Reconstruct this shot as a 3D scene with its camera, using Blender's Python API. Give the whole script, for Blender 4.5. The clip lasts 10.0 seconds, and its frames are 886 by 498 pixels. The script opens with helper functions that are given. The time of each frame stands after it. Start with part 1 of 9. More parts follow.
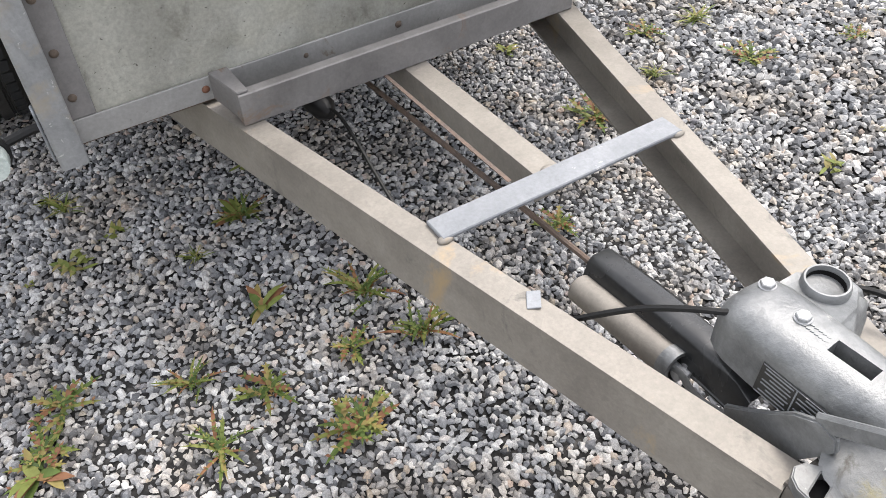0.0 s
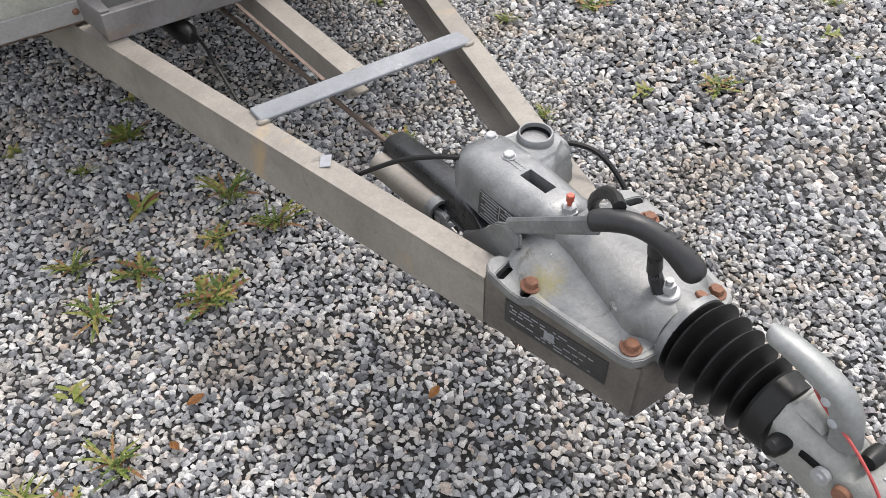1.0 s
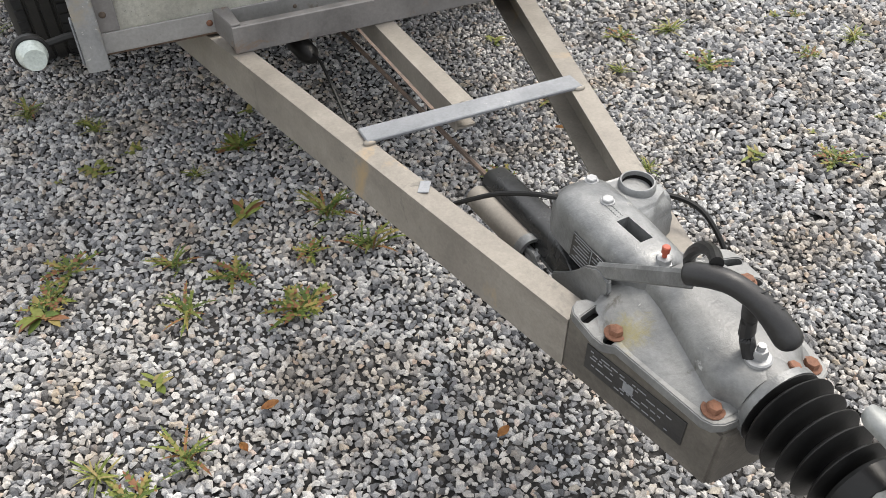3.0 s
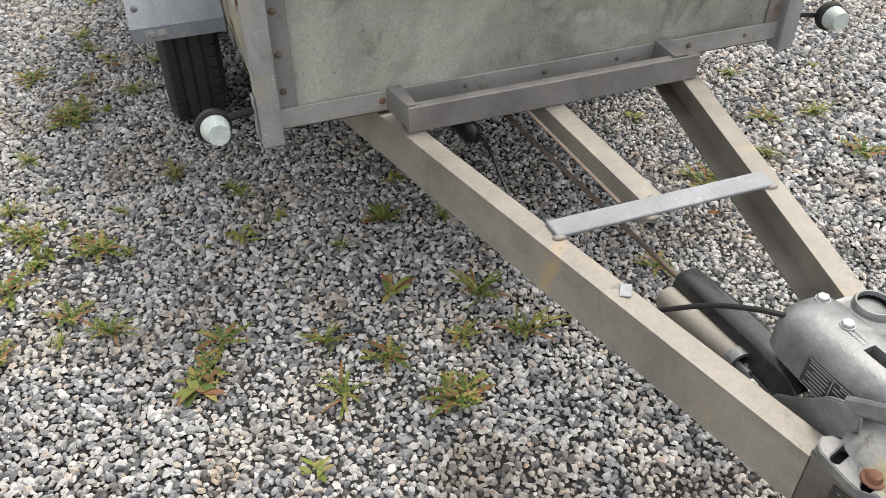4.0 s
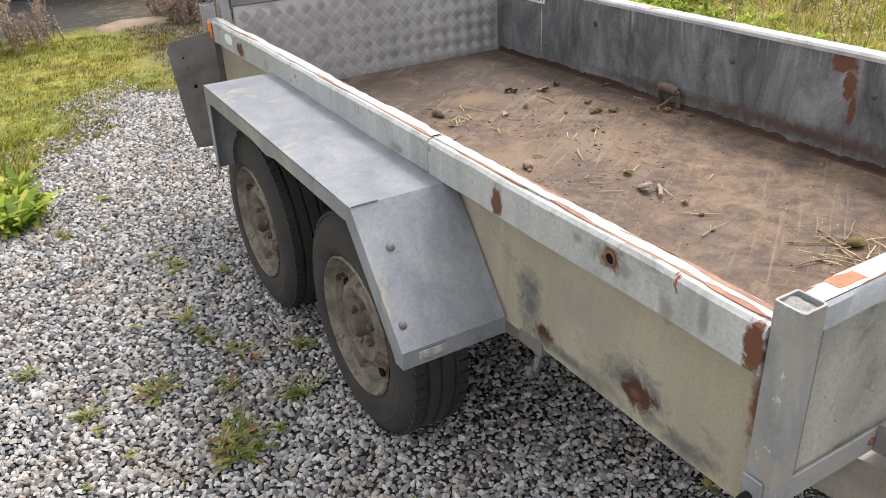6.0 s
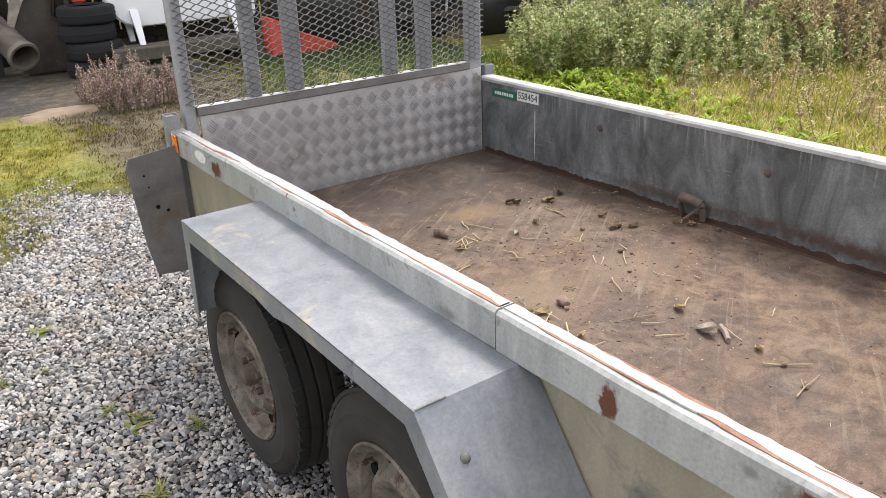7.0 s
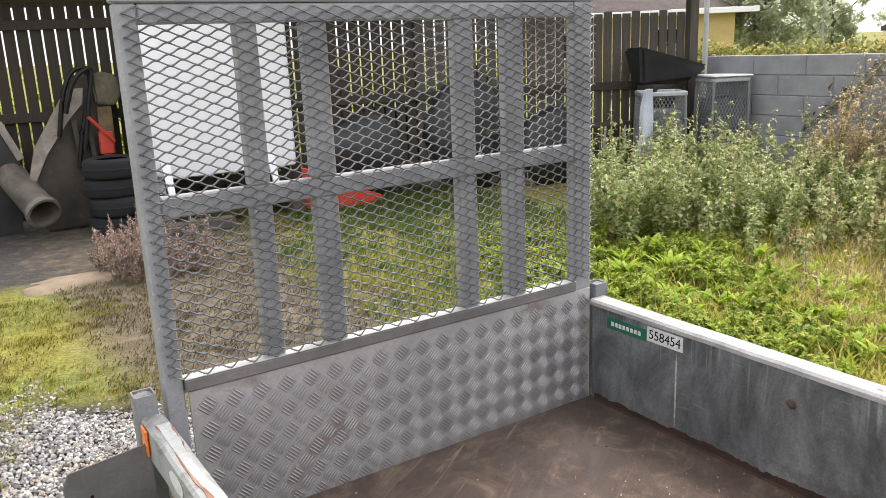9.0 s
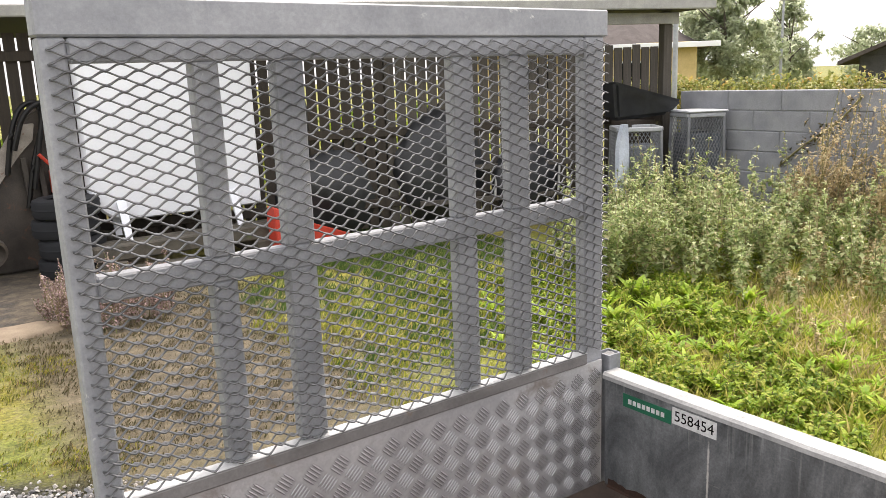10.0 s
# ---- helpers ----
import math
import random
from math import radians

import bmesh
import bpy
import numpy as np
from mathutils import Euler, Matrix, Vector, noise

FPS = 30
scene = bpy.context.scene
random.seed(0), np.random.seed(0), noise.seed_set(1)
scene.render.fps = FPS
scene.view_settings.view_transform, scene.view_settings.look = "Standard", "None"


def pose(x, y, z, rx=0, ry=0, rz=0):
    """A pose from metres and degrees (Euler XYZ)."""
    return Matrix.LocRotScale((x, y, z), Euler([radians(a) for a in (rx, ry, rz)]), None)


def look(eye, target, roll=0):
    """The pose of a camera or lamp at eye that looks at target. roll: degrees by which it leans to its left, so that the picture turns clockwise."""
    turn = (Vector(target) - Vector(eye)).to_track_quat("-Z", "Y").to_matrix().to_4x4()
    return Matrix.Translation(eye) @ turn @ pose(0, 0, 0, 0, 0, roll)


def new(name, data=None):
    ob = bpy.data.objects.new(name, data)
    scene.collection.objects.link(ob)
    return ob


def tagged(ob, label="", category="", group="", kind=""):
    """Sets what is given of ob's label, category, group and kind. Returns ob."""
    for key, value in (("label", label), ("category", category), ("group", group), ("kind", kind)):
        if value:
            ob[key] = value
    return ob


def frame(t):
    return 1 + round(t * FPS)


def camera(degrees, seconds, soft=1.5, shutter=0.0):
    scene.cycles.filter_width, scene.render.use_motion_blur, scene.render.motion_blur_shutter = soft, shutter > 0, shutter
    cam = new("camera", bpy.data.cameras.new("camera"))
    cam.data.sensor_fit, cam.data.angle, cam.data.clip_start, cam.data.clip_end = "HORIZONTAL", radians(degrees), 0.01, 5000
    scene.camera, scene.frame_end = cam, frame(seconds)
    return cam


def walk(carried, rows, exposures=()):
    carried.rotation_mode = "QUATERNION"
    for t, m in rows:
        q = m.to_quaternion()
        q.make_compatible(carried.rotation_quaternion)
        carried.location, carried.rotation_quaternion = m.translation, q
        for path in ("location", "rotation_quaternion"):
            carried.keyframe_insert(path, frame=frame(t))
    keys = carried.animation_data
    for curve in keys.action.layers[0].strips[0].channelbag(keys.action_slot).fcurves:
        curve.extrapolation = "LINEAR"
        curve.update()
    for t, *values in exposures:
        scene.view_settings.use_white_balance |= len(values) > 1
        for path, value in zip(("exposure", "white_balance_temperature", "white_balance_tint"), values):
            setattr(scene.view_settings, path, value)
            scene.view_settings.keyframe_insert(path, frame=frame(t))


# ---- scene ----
cam = camera(58.0, 10.0, 0.5)
METRES, EYE, TILT, LEAN, TURN = 4.673, 1.5, 0.0, 0.0, -30.7
PATH = [
    (0, (0.052, 0.073, 1.381), (0.782, 1.314, -0.008), -2.9),
    (0.5, (-0.021, -0.226, 1.408), (0.753, 0.97, 0.004), -2.1),
    (1, (0.075, -0.409, 1.434), (0.883, 0.76, 0.026), -1.0),
    (1.5, (0.102, -0.503, 1.44), (0.92, 0.666, 0.038), -0.3),
    (2, (0.107, -0.528, 1.435), (0.903, 0.666, 0.042), 0.2),
    (2.2, (0.106, -0.525, 1.439), (0.879, 0.692, 0.052), 0.1),
    (3.3, (0.028, -0.367, 1.419), (0.645, 1.016, 0.113), 0.3),
    (3.5, (-0.007, -0.335, 1.432), (0.589, 1.071, 0.14), 0.4),
    (4, (-0.126, -0.208, 1.456), (0.429, 1.259, 0.214), -0.3),
    (4.5, (-0.41, 0.039, 1.47), (0.157, 1.563, 0.305), -1.2),
    (4.8, (-0.551, 0.215, 1.462), (0.061, 1.753, 0.339), -1.7),
    (5, (-0.608, 0.314, 1.458), (0.027, 1.871, 0.375), -2.1),
    (5.5, (-0.712, 0.648, 1.484), (0.034, 2.21, 0.481), -2.7),
    (6, (-0.812, 0.904, 1.514), (0.059, 2.45, 0.59), -2.8),
    (6.2, (-0.855, 1.009, 1.529), (0.063, 2.544, 0.635), -2.9),
    (7.3, (-0.758, 1.593, 1.608), (0.327, 3.098, 0.861), -2.2),
    (7.5, (-0.643, 1.698, 1.623), (0.433, 3.223, 0.904), -2.2),
    (8, (-0.466, 1.954, 1.631), (0.593, 3.525, 0.99), -2.2),
    (8.5, (-0.367, 2.259, 1.685), (0.68, 3.866, 1.121), -2.3),
    (9, (-0.289, 2.476, 1.7), (0.768, 4.101, 1.21), -2.3),
    (9.5, (-0.183, 2.674, 1.732), (0.904, 4.295, 1.296), -2.1),
    (10, (-0.155, 2.814, 1.726), (0.986, 4.402, 1.307), -2.1),
]
walk(cam, [(t, look(eye, target, roll)) for t, eye, target, roll in PATH], [(0.0, 0.88, 6320, 13), (0.6, 0.74, 6320, 13), (2.0, 0.60, 6340, 13), (3.5, 0.67, 6580, 10), (6.0, 0.80, 6600, 13), (8.0, 0.80, 6620, 14), (9.0, 0.90, 6660, 14), (10.0, 0.97, 6760, 15)])
# ---- body ----
# ---------- light ----------
world = bpy.data.worlds.new("world")
scene.world = world
world.use_nodes = True
wt = world.node_tree
wt.nodes.clear()
SUN_EL, SUN_AZ = 60.0, 66.0            # azimuth measured from +y towards +x
sky = wt.nodes.new("ShaderNodeTexSky")
sky.sky_type, sky.sun_disc = "NISHITA", False
sky.sun_elevation, sky.sun_rotation = radians(SUN_EL), radians(SUN_AZ)
sky.dust_density, sky.air_density, sky.ozone_density = 6.0, 1.2, 1.0
haze = wt.nodes.new("ShaderNodeHueSaturation")
haze.inputs["Saturation"].default_value = 0.35
back = wt.nodes.new("ShaderNodeBackground")
back.inputs[1].default_value = 0.172
wout = wt.nodes.new("ShaderNodeOutputWorld")
wt.links.new(sky.outputs[0], haze.inputs["Color"])
cover = wt.nodes.new("ShaderNodeMix")          # thin cloud over the whole sky
cover.data_type, cover.blend_type = "RGBA", "MIX"
cover.inputs[0].default_value = 0.55
cover.inputs[7].default_value = (6.6, 6.7, 6.8, 1)
wt.links.new(haze.outputs[0], cover.inputs[6])
wt.links.new(cover.outputs[2], back.inputs[0])
wt.links.new(back.outputs[0], wout.inputs[0])

sun = new("sun", bpy.data.lights.new("sun", "SUN"))
sun.data.energy, sun.data.angle, sun.data.color = 1.45, radians(14), (1.0, 0.93, 0.82)
sd = Vector((math.sin(radians(SUN_AZ)) * math.cos(radians(SUN_EL)), math.cos(radians(SUN_AZ)) * math.cos(radians(SUN_EL)), math.sin(radians(SUN_EL))))
sun.matrix_world = look(sd * 30, (0, 0, 0))


# ---------- materials ----------
def ramp(nt, fac, stops):
    n = nt.nodes.new("ShaderNodeValToRGB")
    el = n.color_ramp.elements
    while len(el) < len(stops):
        el.new(0.5)
    for e, (p, c) in zip(el, stops):
        e.position, e.color = p, (*c, 1) if len(c) == 3 else c
    nt.links.new(fac, n.inputs[0])
    return n.outputs[0]


def mixc(nt, fac, a, b, mode="MIX"):
    n = nt.nodes.new("ShaderNodeMix")
    n.data_type, n.blend_type = "RGBA", mode
    for v, i in ((fac, 0), (a, 6), (b, 7)):
        if hasattr(v, "links"):
            nt.links.new(v, n.inputs[i])
        else:
            n.inputs[i].default_value = v if i == 0 else (*v, 1)
    return n.outputs[2]


def noise_tex(nt, vec, scale, detail=4.0, rough=0.6, warp=0.0):
    n = nt.nodes.new("ShaderNodeTexNoise")
    n.inputs["Scale"].default_value, n.inputs["Detail"].default_value = scale, detail
    n.inputs["Roughness"].default_value, n.inputs["Distortion"].default_value = rough, warp
    nt.links.new(vec, n.inputs["Vector"])
    return n.outputs[0]


def stretch(nt, vec, sx, sy, sz):
    n = nt.nodes.new("ShaderNodeMapping")
    n.inputs["Scale"].default_value = (sx, sy, sz)
    nt.links.new(vec, n.inputs["Vector"])
    return n.outputs[0]


def math_node(nt, op, a, b=0.5):
    n = nt.nodes.new("ShaderNodeMath")
    n.operation = op
    for v, i in ((a, 0), (b, 1)):
        if hasattr(v, "links"):
            nt.links.new(v, n.inputs[i])
        else:
            n.inputs[i].default_value = v
    return n.outputs[0]


def start_mat(name):
    m = bpy.data.materials.new(name)
    m.use_nodes = True
    nt = m.node_tree
    b = nt.nodes["Principled BSDF"]
    tc = nt.nodes.new("ShaderNodeTexCoord")
    return m, nt, b, tc.outputs["Object"]


def bump(nt, b, height, strength, dist=0.002):
    n = nt.nodes.new("ShaderNodeBump")
    n.inputs["Strength"].default_value, n.inputs["Distance"].default_value = strength, dist
    nt.links.new(height, n.inputs["Height"])
    nt.links.new(n.outputs[0], b.inputs["Normal"])


def surface(name, ca, cb, big=6.0, fine=90.0, rough=(0.45, 0.65), metal=0.0, relief=0.25, marks=None, streak=(1, 1, 1), grain=0.25, marks2=None):
    """ca, cb: the two tones of broad stains; marks: (colour, scale, threshold, softness) of spots with a shape of their own."""
    m, nt, b, co = start_mat(name)
    vec = stretch(nt, co, *streak)
    n1 = noise_tex(nt, vec, big, 5, 0.62, 0.4)
    n2 = noise_tex(nt, co, fine, 3, 0.7)
    col = ramp(nt, n1, [(0.3, ca), (0.7, cb)])
    g = ramp(nt, n2, [(0.25, (1 - grain,) * 3), (0.75, (1 + grain * 0.5,) * 3)])
    col = mixc(nt, 1.0, col, g, "MULTIPLY")
    for mk in (marks, marks2):
        if mk:
            c, sc, th, soft = mk
            k = noise_tex(nt, co, sc, 6, 0.68, 0.6)
            k = ramp(nt, k, [(th, (0, 0, 0)), (th + soft, (1, 1, 1))])
            col = mixc(nt, k, col, c)
    nt.links.new(col, b.inputs["Base Color"])
    r = ramp(nt, n1, [(0.3, (rough[0],) * 3), (0.7, (rough[1],) * 3)])
    nt.links.new(r, b.inputs["Roughness"])
    b.inputs["Metallic"].default_value = metal
    if relief:
        bump(nt, b, n2, relief)
    return m


def galvanised(name, ca, cb, metal=0.55, rough=(0.42, 0.6), spangle=60.0, marks=None, streak=(1, 1, 1), relief=0.12, marks2=None, big=5.0):
    """Zinc-coated steel: a faint crystal pattern under broad stains."""
    m, nt, b, co = start_mat(name)
    v = nt.nodes.new("ShaderNodeTexVoronoi")
    v.inputs["Scale"].default_value = spangle
    nt.links.new(co, v.inputs["Vector"])
    n1 = noise_tex(nt, stretch(nt, co, *streak), big, 6, 0.65, 0.5)
    n2 = noise_tex(nt, co, 140, 3, 0.7)
    col = ramp(nt, n1, [(0.28, ca), (0.72, cb)])
    cell = ramp(nt, v.outputs["Color"], [(0.0, (0.94,) * 3), (1.0, (1.05,) * 3)])
    col = mixc(nt, 1.0, col, cell, "MULTIPLY")
    col = mixc(nt, 1.0, col, ramp(nt, n2, [(0.3, (0.88,) * 3), (0.7, (1.06,) * 3)]), "MULTIPLY")
    for mk in (marks, marks2):
        if mk:
            c, sc, th, soft = mk
            k = ramp(nt, noise_tex(nt, co, sc, 6, 0.68, 0.7), [(th, (0, 0, 0)), (th + soft, (1, 1, 1))])
            col = mixc(nt, k, col, c)
            b.inputs["Metallic"].default_value = metal
    nt.links.new(col, b.inputs["Base Color"])
    nt.links.new(ramp(nt, n1, [(0.3, (rough[0],) * 3), (0.7, (rough[1],) * 3)]), b.inputs["Roughness"])
    b.inputs["Metallic"].default_value = metal
    bump(nt, b, n2, relief)
    return m


M_CHAN_TONES = ((0.105, 0.10, 0.097), (0.235, 0.226, 0.22))
RUST = (0.17, 0.075, 0.042)
def spots(nt, co, col, places, ragged=1.1, scale=26.0):
    """Lays stains with ragged soft rims over col: places hold (y, z, half length, half height, colour, softness) on the side of the trailer."""
    n = noise_tex(nt, co, scale, 6, 0.7, 0.6)
    n = math_node(nt, "MULTIPLY", math_node(nt, "ADD", n, -0.5), ragged * 2)
    for y, z, ry, rz, c, soft in places:
        mp = nt.nodes.new("ShaderNodeMapping")
        mp.inputs["Scale"].default_value = (0, 1 / ry, 1 / rz)
        mp.inputs["Location"].default_value = (0, -(y - 2.9) / ry, -z / rz)
        nt.links.new(co, mp.inputs["Vector"])
        ln = nt.nodes.new("ShaderNodeVectorMath")
        ln.operation = "LENGTH"
        nt.links.new(mp.outputs[0], ln.inputs[0])
        d = math_node(nt, "ADD", ln.outputs["Value"], n)
        k = ramp(nt, math_node(nt, "MULTIPLY", d, 0.5), [(max(0.0, 0.5 - soft * 0.5), (1, 1, 1)), (0.5, (0, 0, 0))])
        col = mixc(nt, k, col, c)
    return col


def stained(m, places, ragged=1.1, scale=26.0):
    """Adds spots() on top of a finished material's colour."""
    nt = m.node_tree
    b = nt.nodes["Principled BSDF"]
    col = b.inputs["Base Color"].links[0].from_socket
    tc = nt.nodes.new("ShaderNodeTexCoord")
    nt.links.new(spots(nt, tc.outputs["Object"], col, places, ragged, scale), b.inputs["Base Color"])
    return m


OX, OXL, GR, LT = (0.13, 0.055, 0.032), (0.24, 0.115, 0.065), (0.23, 0.232, 0.22), (0.50, 0.47, 0.39)
M_BEAM = galvanised("aged_zinc_beam", (0.185, 0.168, 0.147), (0.305, 0.282, 0.245), 0.25, (0.5, 0.7), 40, ((0.36, 0.27, 0.16), 4.0, 0.61, 0.12), big=7, marks2=((0.15, 0.14, 0.125), 9.0, 0.62, 0.08))
M_ZINC = galvanised("zinc_sheet", (0.26, 0.28, 0.305), (0.46, 0.48, 0.50), 0.22, (0.50, 0.67), 70, ((0.20, 0.21, 0.22), 9.0, 0.63, 0.05))
M_POST = galvanised("zinc_tube", (0.16, 0.17, 0.183), (0.32, 0.332, 0.348), 0.22, (0.50, 0.70), 80, ((0.55, 0.55, 0.54), 22.0, 0.64, 0.04))
M_FENDER = galvanised("zinc_mudguard", (0.16, 0.178, 0.205), (0.30, 0.315, 0.336), 0.30, (0.36, 0.52), 110, ((0.335, 0.315, 0.262), 3.4, 0.60, 0.05), marks2=((0.14, 0.152, 0.17), 9.0, 0.62, 0.07), streak=(1, 1, 0.55), big=8)
M_FRONT = surface("weathered_front_board", (0.31, 0.312, 0.284), (0.53, 0.535, 0.492), 3.6, 130, (0.34, 0.58), 0.25, 0.35, ((0.075, 0.068, 0.058), 85.0, 0.655, 0.025), (1, 1, 0.6), 0.24, ((0.21, 0.205, 0.182), 6.5, 0.59, 0.12))

M_SIDE = surface("weathered_side_board", (0.53, 0.488, 0.375), (0.68, 0.63, 0.49), 3.0, 150, (0.6, 0.8), 0.05, 0.2, ((0.26, 0.26, 0.235), 5.0, 0.58, 0.14), (1, 3, 0.5), 0.15, ((0.09, 0.07, 0.05), 130.0, 0.74, 0.03))
stained(M_SIDE, [(1.95, 0.65, 0.16, 0.10, LT, 0.8), (1.80, 0.565, 0.105, 0.065, GR, 0.7), (1.785, 0.552, 0.050, 0.034, OX, 0.35), (1.79, 0.548, 0.02, 0.014, OXL, 0.7), (2.13, 0.60, 0.055, 0.10, GR, 0.85), (2.075, 0.528, 0.036, 0.028, OX, 0.4), (1.66, 0.515, 0.12, 0.03, GR, 0.8), (2.0, 0.51, 0.16, 0.02, GR, 0.8), (1.53, 0.70, 0.018, 0.10, OXL, 0.8)])


def inner_wall():
    """Dark zinc sheet with pale runs of water down from its top edge and broad cloudy stains."""
    m, nt, b, co = start_mat("stained_inner_wall")
    cloudy = noise_tex(nt, stretch(nt, co, 1, 1.4, 0.7), 4.0, 7, 0.66, 0.8)
    col = ramp(nt, cloudy, [(0.30, (0.058, 0.062, 0.064)), (0.45, (0.135, 0.145, 0.150)), (0.60, (0.245, 0.26, 0.265)), (0.75, (0.42, 0.435, 0.432))])
    runs = noise_tex(nt, stretch(nt, co, 1, 60, 1.6), 1.0, 5, 0.66)
    runs = ramp(nt, runs, [(0.54, (0, 0, 0)), (0.74, (1, 1, 1))])
    sep = nt.nodes.new("ShaderNodeSeparateXYZ")
    nt.links.new(co, sep.inputs[0])
    jag = math_node(nt, "MULTIPLY", noise_tex(nt, stretch(nt, co, 1, 22, 0.3), 1.0, 3, 0.6), 0.30)
    high = math_node(nt, "SUBTRACT", math_node(nt, "ADD", sep.outputs[2], jag), 0.88)
    high = ramp(nt, math_node(nt, "MULTIPLY", high, 7.0), [(0.0, (0.03,) * 3), (0.7, (0.85,) * 3)])
    col = mixc(nt, math_node(nt, "MULTIPLY", runs, high), col, (0.44, 0.46, 0.445))
    fine = noise_tex(nt, co, 160, 3, 0.7)
    col = mixc(nt, 1.0, col, ramp(nt, fine, [(0.3, (0.75,) * 3), (0.7, (1.12,) * 3)]), "MULTIPLY")
    scr = noise_tex(nt, stretch(nt, co, 1, 3, 40), 2.2, 4, 0.6, 0.3)
    col = mixc(nt, ramp(nt, scr, [(0.66, (0, 0, 0)), (0.70, (0.45,) * 3)]), col, (0.30, 0.31, 0.30))
    nt.links.new(col, b.inputs["Base Color"])
    b.inputs["Metallic"].default_value = 0.25
    nt.links.new(ramp(nt, cloudy, [(0.3, (0.36,) * 3), (0.7, (0.60,) * 3)]), b.inputs["Roughness"])
    bump(nt, b, fine, 0.2)
    return m


def plywood():
    """Trodden plywood: drag marks askew, sandy patches, soiling and painted-in shade at the rear end."""
    m, nt, b, co = start_mat("dirty_plywood_floor")
    turn = nt.nodes.new("ShaderNodeMapping")
    turn.inputs["Rotation"].default_value = (0, 0, radians(-34))
    nt.links.new(co, turn.inputs["Vector"])
    skew = turn.outputs[0]
    drag = noise_tex(nt, stretch(nt, skew, 1.5, 3.2, 1), 1.9, 8, 0.66, 1.0)
    broad = noise_tex(nt, co, 2.3, 6, 0.62, 0.6)
    fine = noise_tex(nt, co, 190, 4, 0.75)
    col = ramp(nt, drag, [(0.30, (0.064, 0.041, 0.031)), (0.45, (0.118, 0.078, 0.057)), (0.60, (0.166, 0.112, 0.079)), (0.75, (0.225, 0.155, 0.107))])
    sand = ramp(nt, math_node(nt, "ADD", math_node(nt, "MULTIPLY", broad, 0.75), math_node(nt, "MULTIPLY", drag, 0.25)), [(0.50, (0, 0, 0)), (0.64, (0.62,) * 3)])
    col = mixc(nt, sand, col, (0.225, 0.162, 0.104))
    mott = noise_tex(nt, co, 13, 7, 0.74, 0.9)
    col = mixc(nt, 1.0, col, ramp(nt, mott, [(0.34, (0.42,) * 3), (0.5, (0.97,) * 3), (0.66, (1.48,) * 3)]), "MULTIPLY")
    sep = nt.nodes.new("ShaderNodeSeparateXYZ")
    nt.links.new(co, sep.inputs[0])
    # floor colour darkens towards the tailgate: soiling with shade mixed in
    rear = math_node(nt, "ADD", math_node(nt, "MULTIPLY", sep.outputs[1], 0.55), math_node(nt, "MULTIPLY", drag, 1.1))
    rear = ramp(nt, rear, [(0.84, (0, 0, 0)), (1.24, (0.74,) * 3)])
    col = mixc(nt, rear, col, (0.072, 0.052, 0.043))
    # faint drag scratches, mostly where the load was pulled off at the rear
    scuff = noise_tex(nt, stretch(nt, skew, 0.8, 17, 1), 2.4, 7, 0.74, 0.9)
    where = math_node(nt, "MULTIPLY", ramp(nt, broad, [(0.40, (0.25,) * 3), (0.60, (1.0,) * 3)]), ramp(nt, scuff, [(0.55, (0, 0, 0)), (0.67, (0.80,) * 3)]))
    col = mixc(nt, where, col, (0.30, 0.245, 0.19))
    dust = noise_tex(nt, co, 5.5, 8, 0.72, 1.4)
    col = mixc(nt, ramp(nt, dust, [(0.50, (0, 0, 0)), (0.68, (0.55,) * 3)]), col, (0.27, 0.20, 0.14))
    damp = noise_tex(nt, stretch(nt, co, 1.3, 1, 1), 3.1, 7, 0.70, 1.1)
    col = mixc(nt, ramp(nt, damp, [(0.54, (0, 0, 0)), (0.70, (0.60,) * 3)]), col, (0.070, 0.050, 0.040))
    # worn and trodden places; the dark ones paint shade towards tailgate and right wall
    for px, py, rx, ry, tone, much in ((0.26, 3.45, 0.14, 0.45, (0.235, 0.125, 0.078), 0.7), (0.95, 3.95, 0.40, 0.16, (0.075, 0.055, 0.048), 0.6), (1.40, 3.75, 0.18, 0.5, (0.080, 0.056, 0.044), 0.6), (1.02, 2.98, 0.20, 0.15, (0.25, 0.185, 0.12), 0.45), (0.62, 3.02, 0.24, 0.18, (0.27, 0.20, 0.13), 0.5), (1.20, 4.10, 0.30, 0.18, (0.06, 0.045, 0.04), 0.65), (0.95, 3.70, 0.16, 0.10, (0.30, 0.21, 0.115), 0.55)):
        ux = math_node(nt, "MULTIPLY", math_node(nt, "ADD", sep.outputs[0], 0.82 - px), 1 / rx)
        uy = math_node(nt, "MULTIPLY", math_node(nt, "ADD", sep.outputs[1], 2.9 - py), 1 / ry)
        rr = math_node(nt, "ADD", math_node(nt, "MULTIPLY", ux, ux), math_node(nt, "MULTIPLY", uy, uy))
        rr = math_node(nt, "ADD", rr, math_node(nt, "MULTIPLY", math_node(nt, "ADD", dust, -0.5), 4.0))
        rr = math_node(nt, "ADD", rr, math_node(nt, "MULTIPLY", math_node(nt, "ADD", mott, -0.5), 2.0))
        col = mixc(nt, ramp(nt, rr, [(0.1, (much,) * 3), (1.0, (0, 0, 0))]), col, tone)
    dots = noise_tex(nt, co, 55, 5, 0.7, 0.6)
    col = mixc(nt, ramp(nt, dots, [(0.66, (0, 0, 0)), (0.72, (0.5,) * 3)]), col, (0.06, 0.042, 0.032))
    col = mixc(nt, 1.0, col, ramp(nt, fine, [(0.28, (0.58,) * 3), (0.72, (1.10,) * 3)]), "MULTIPLY")
    nt.links.new(col, b.inputs["Base Color"])
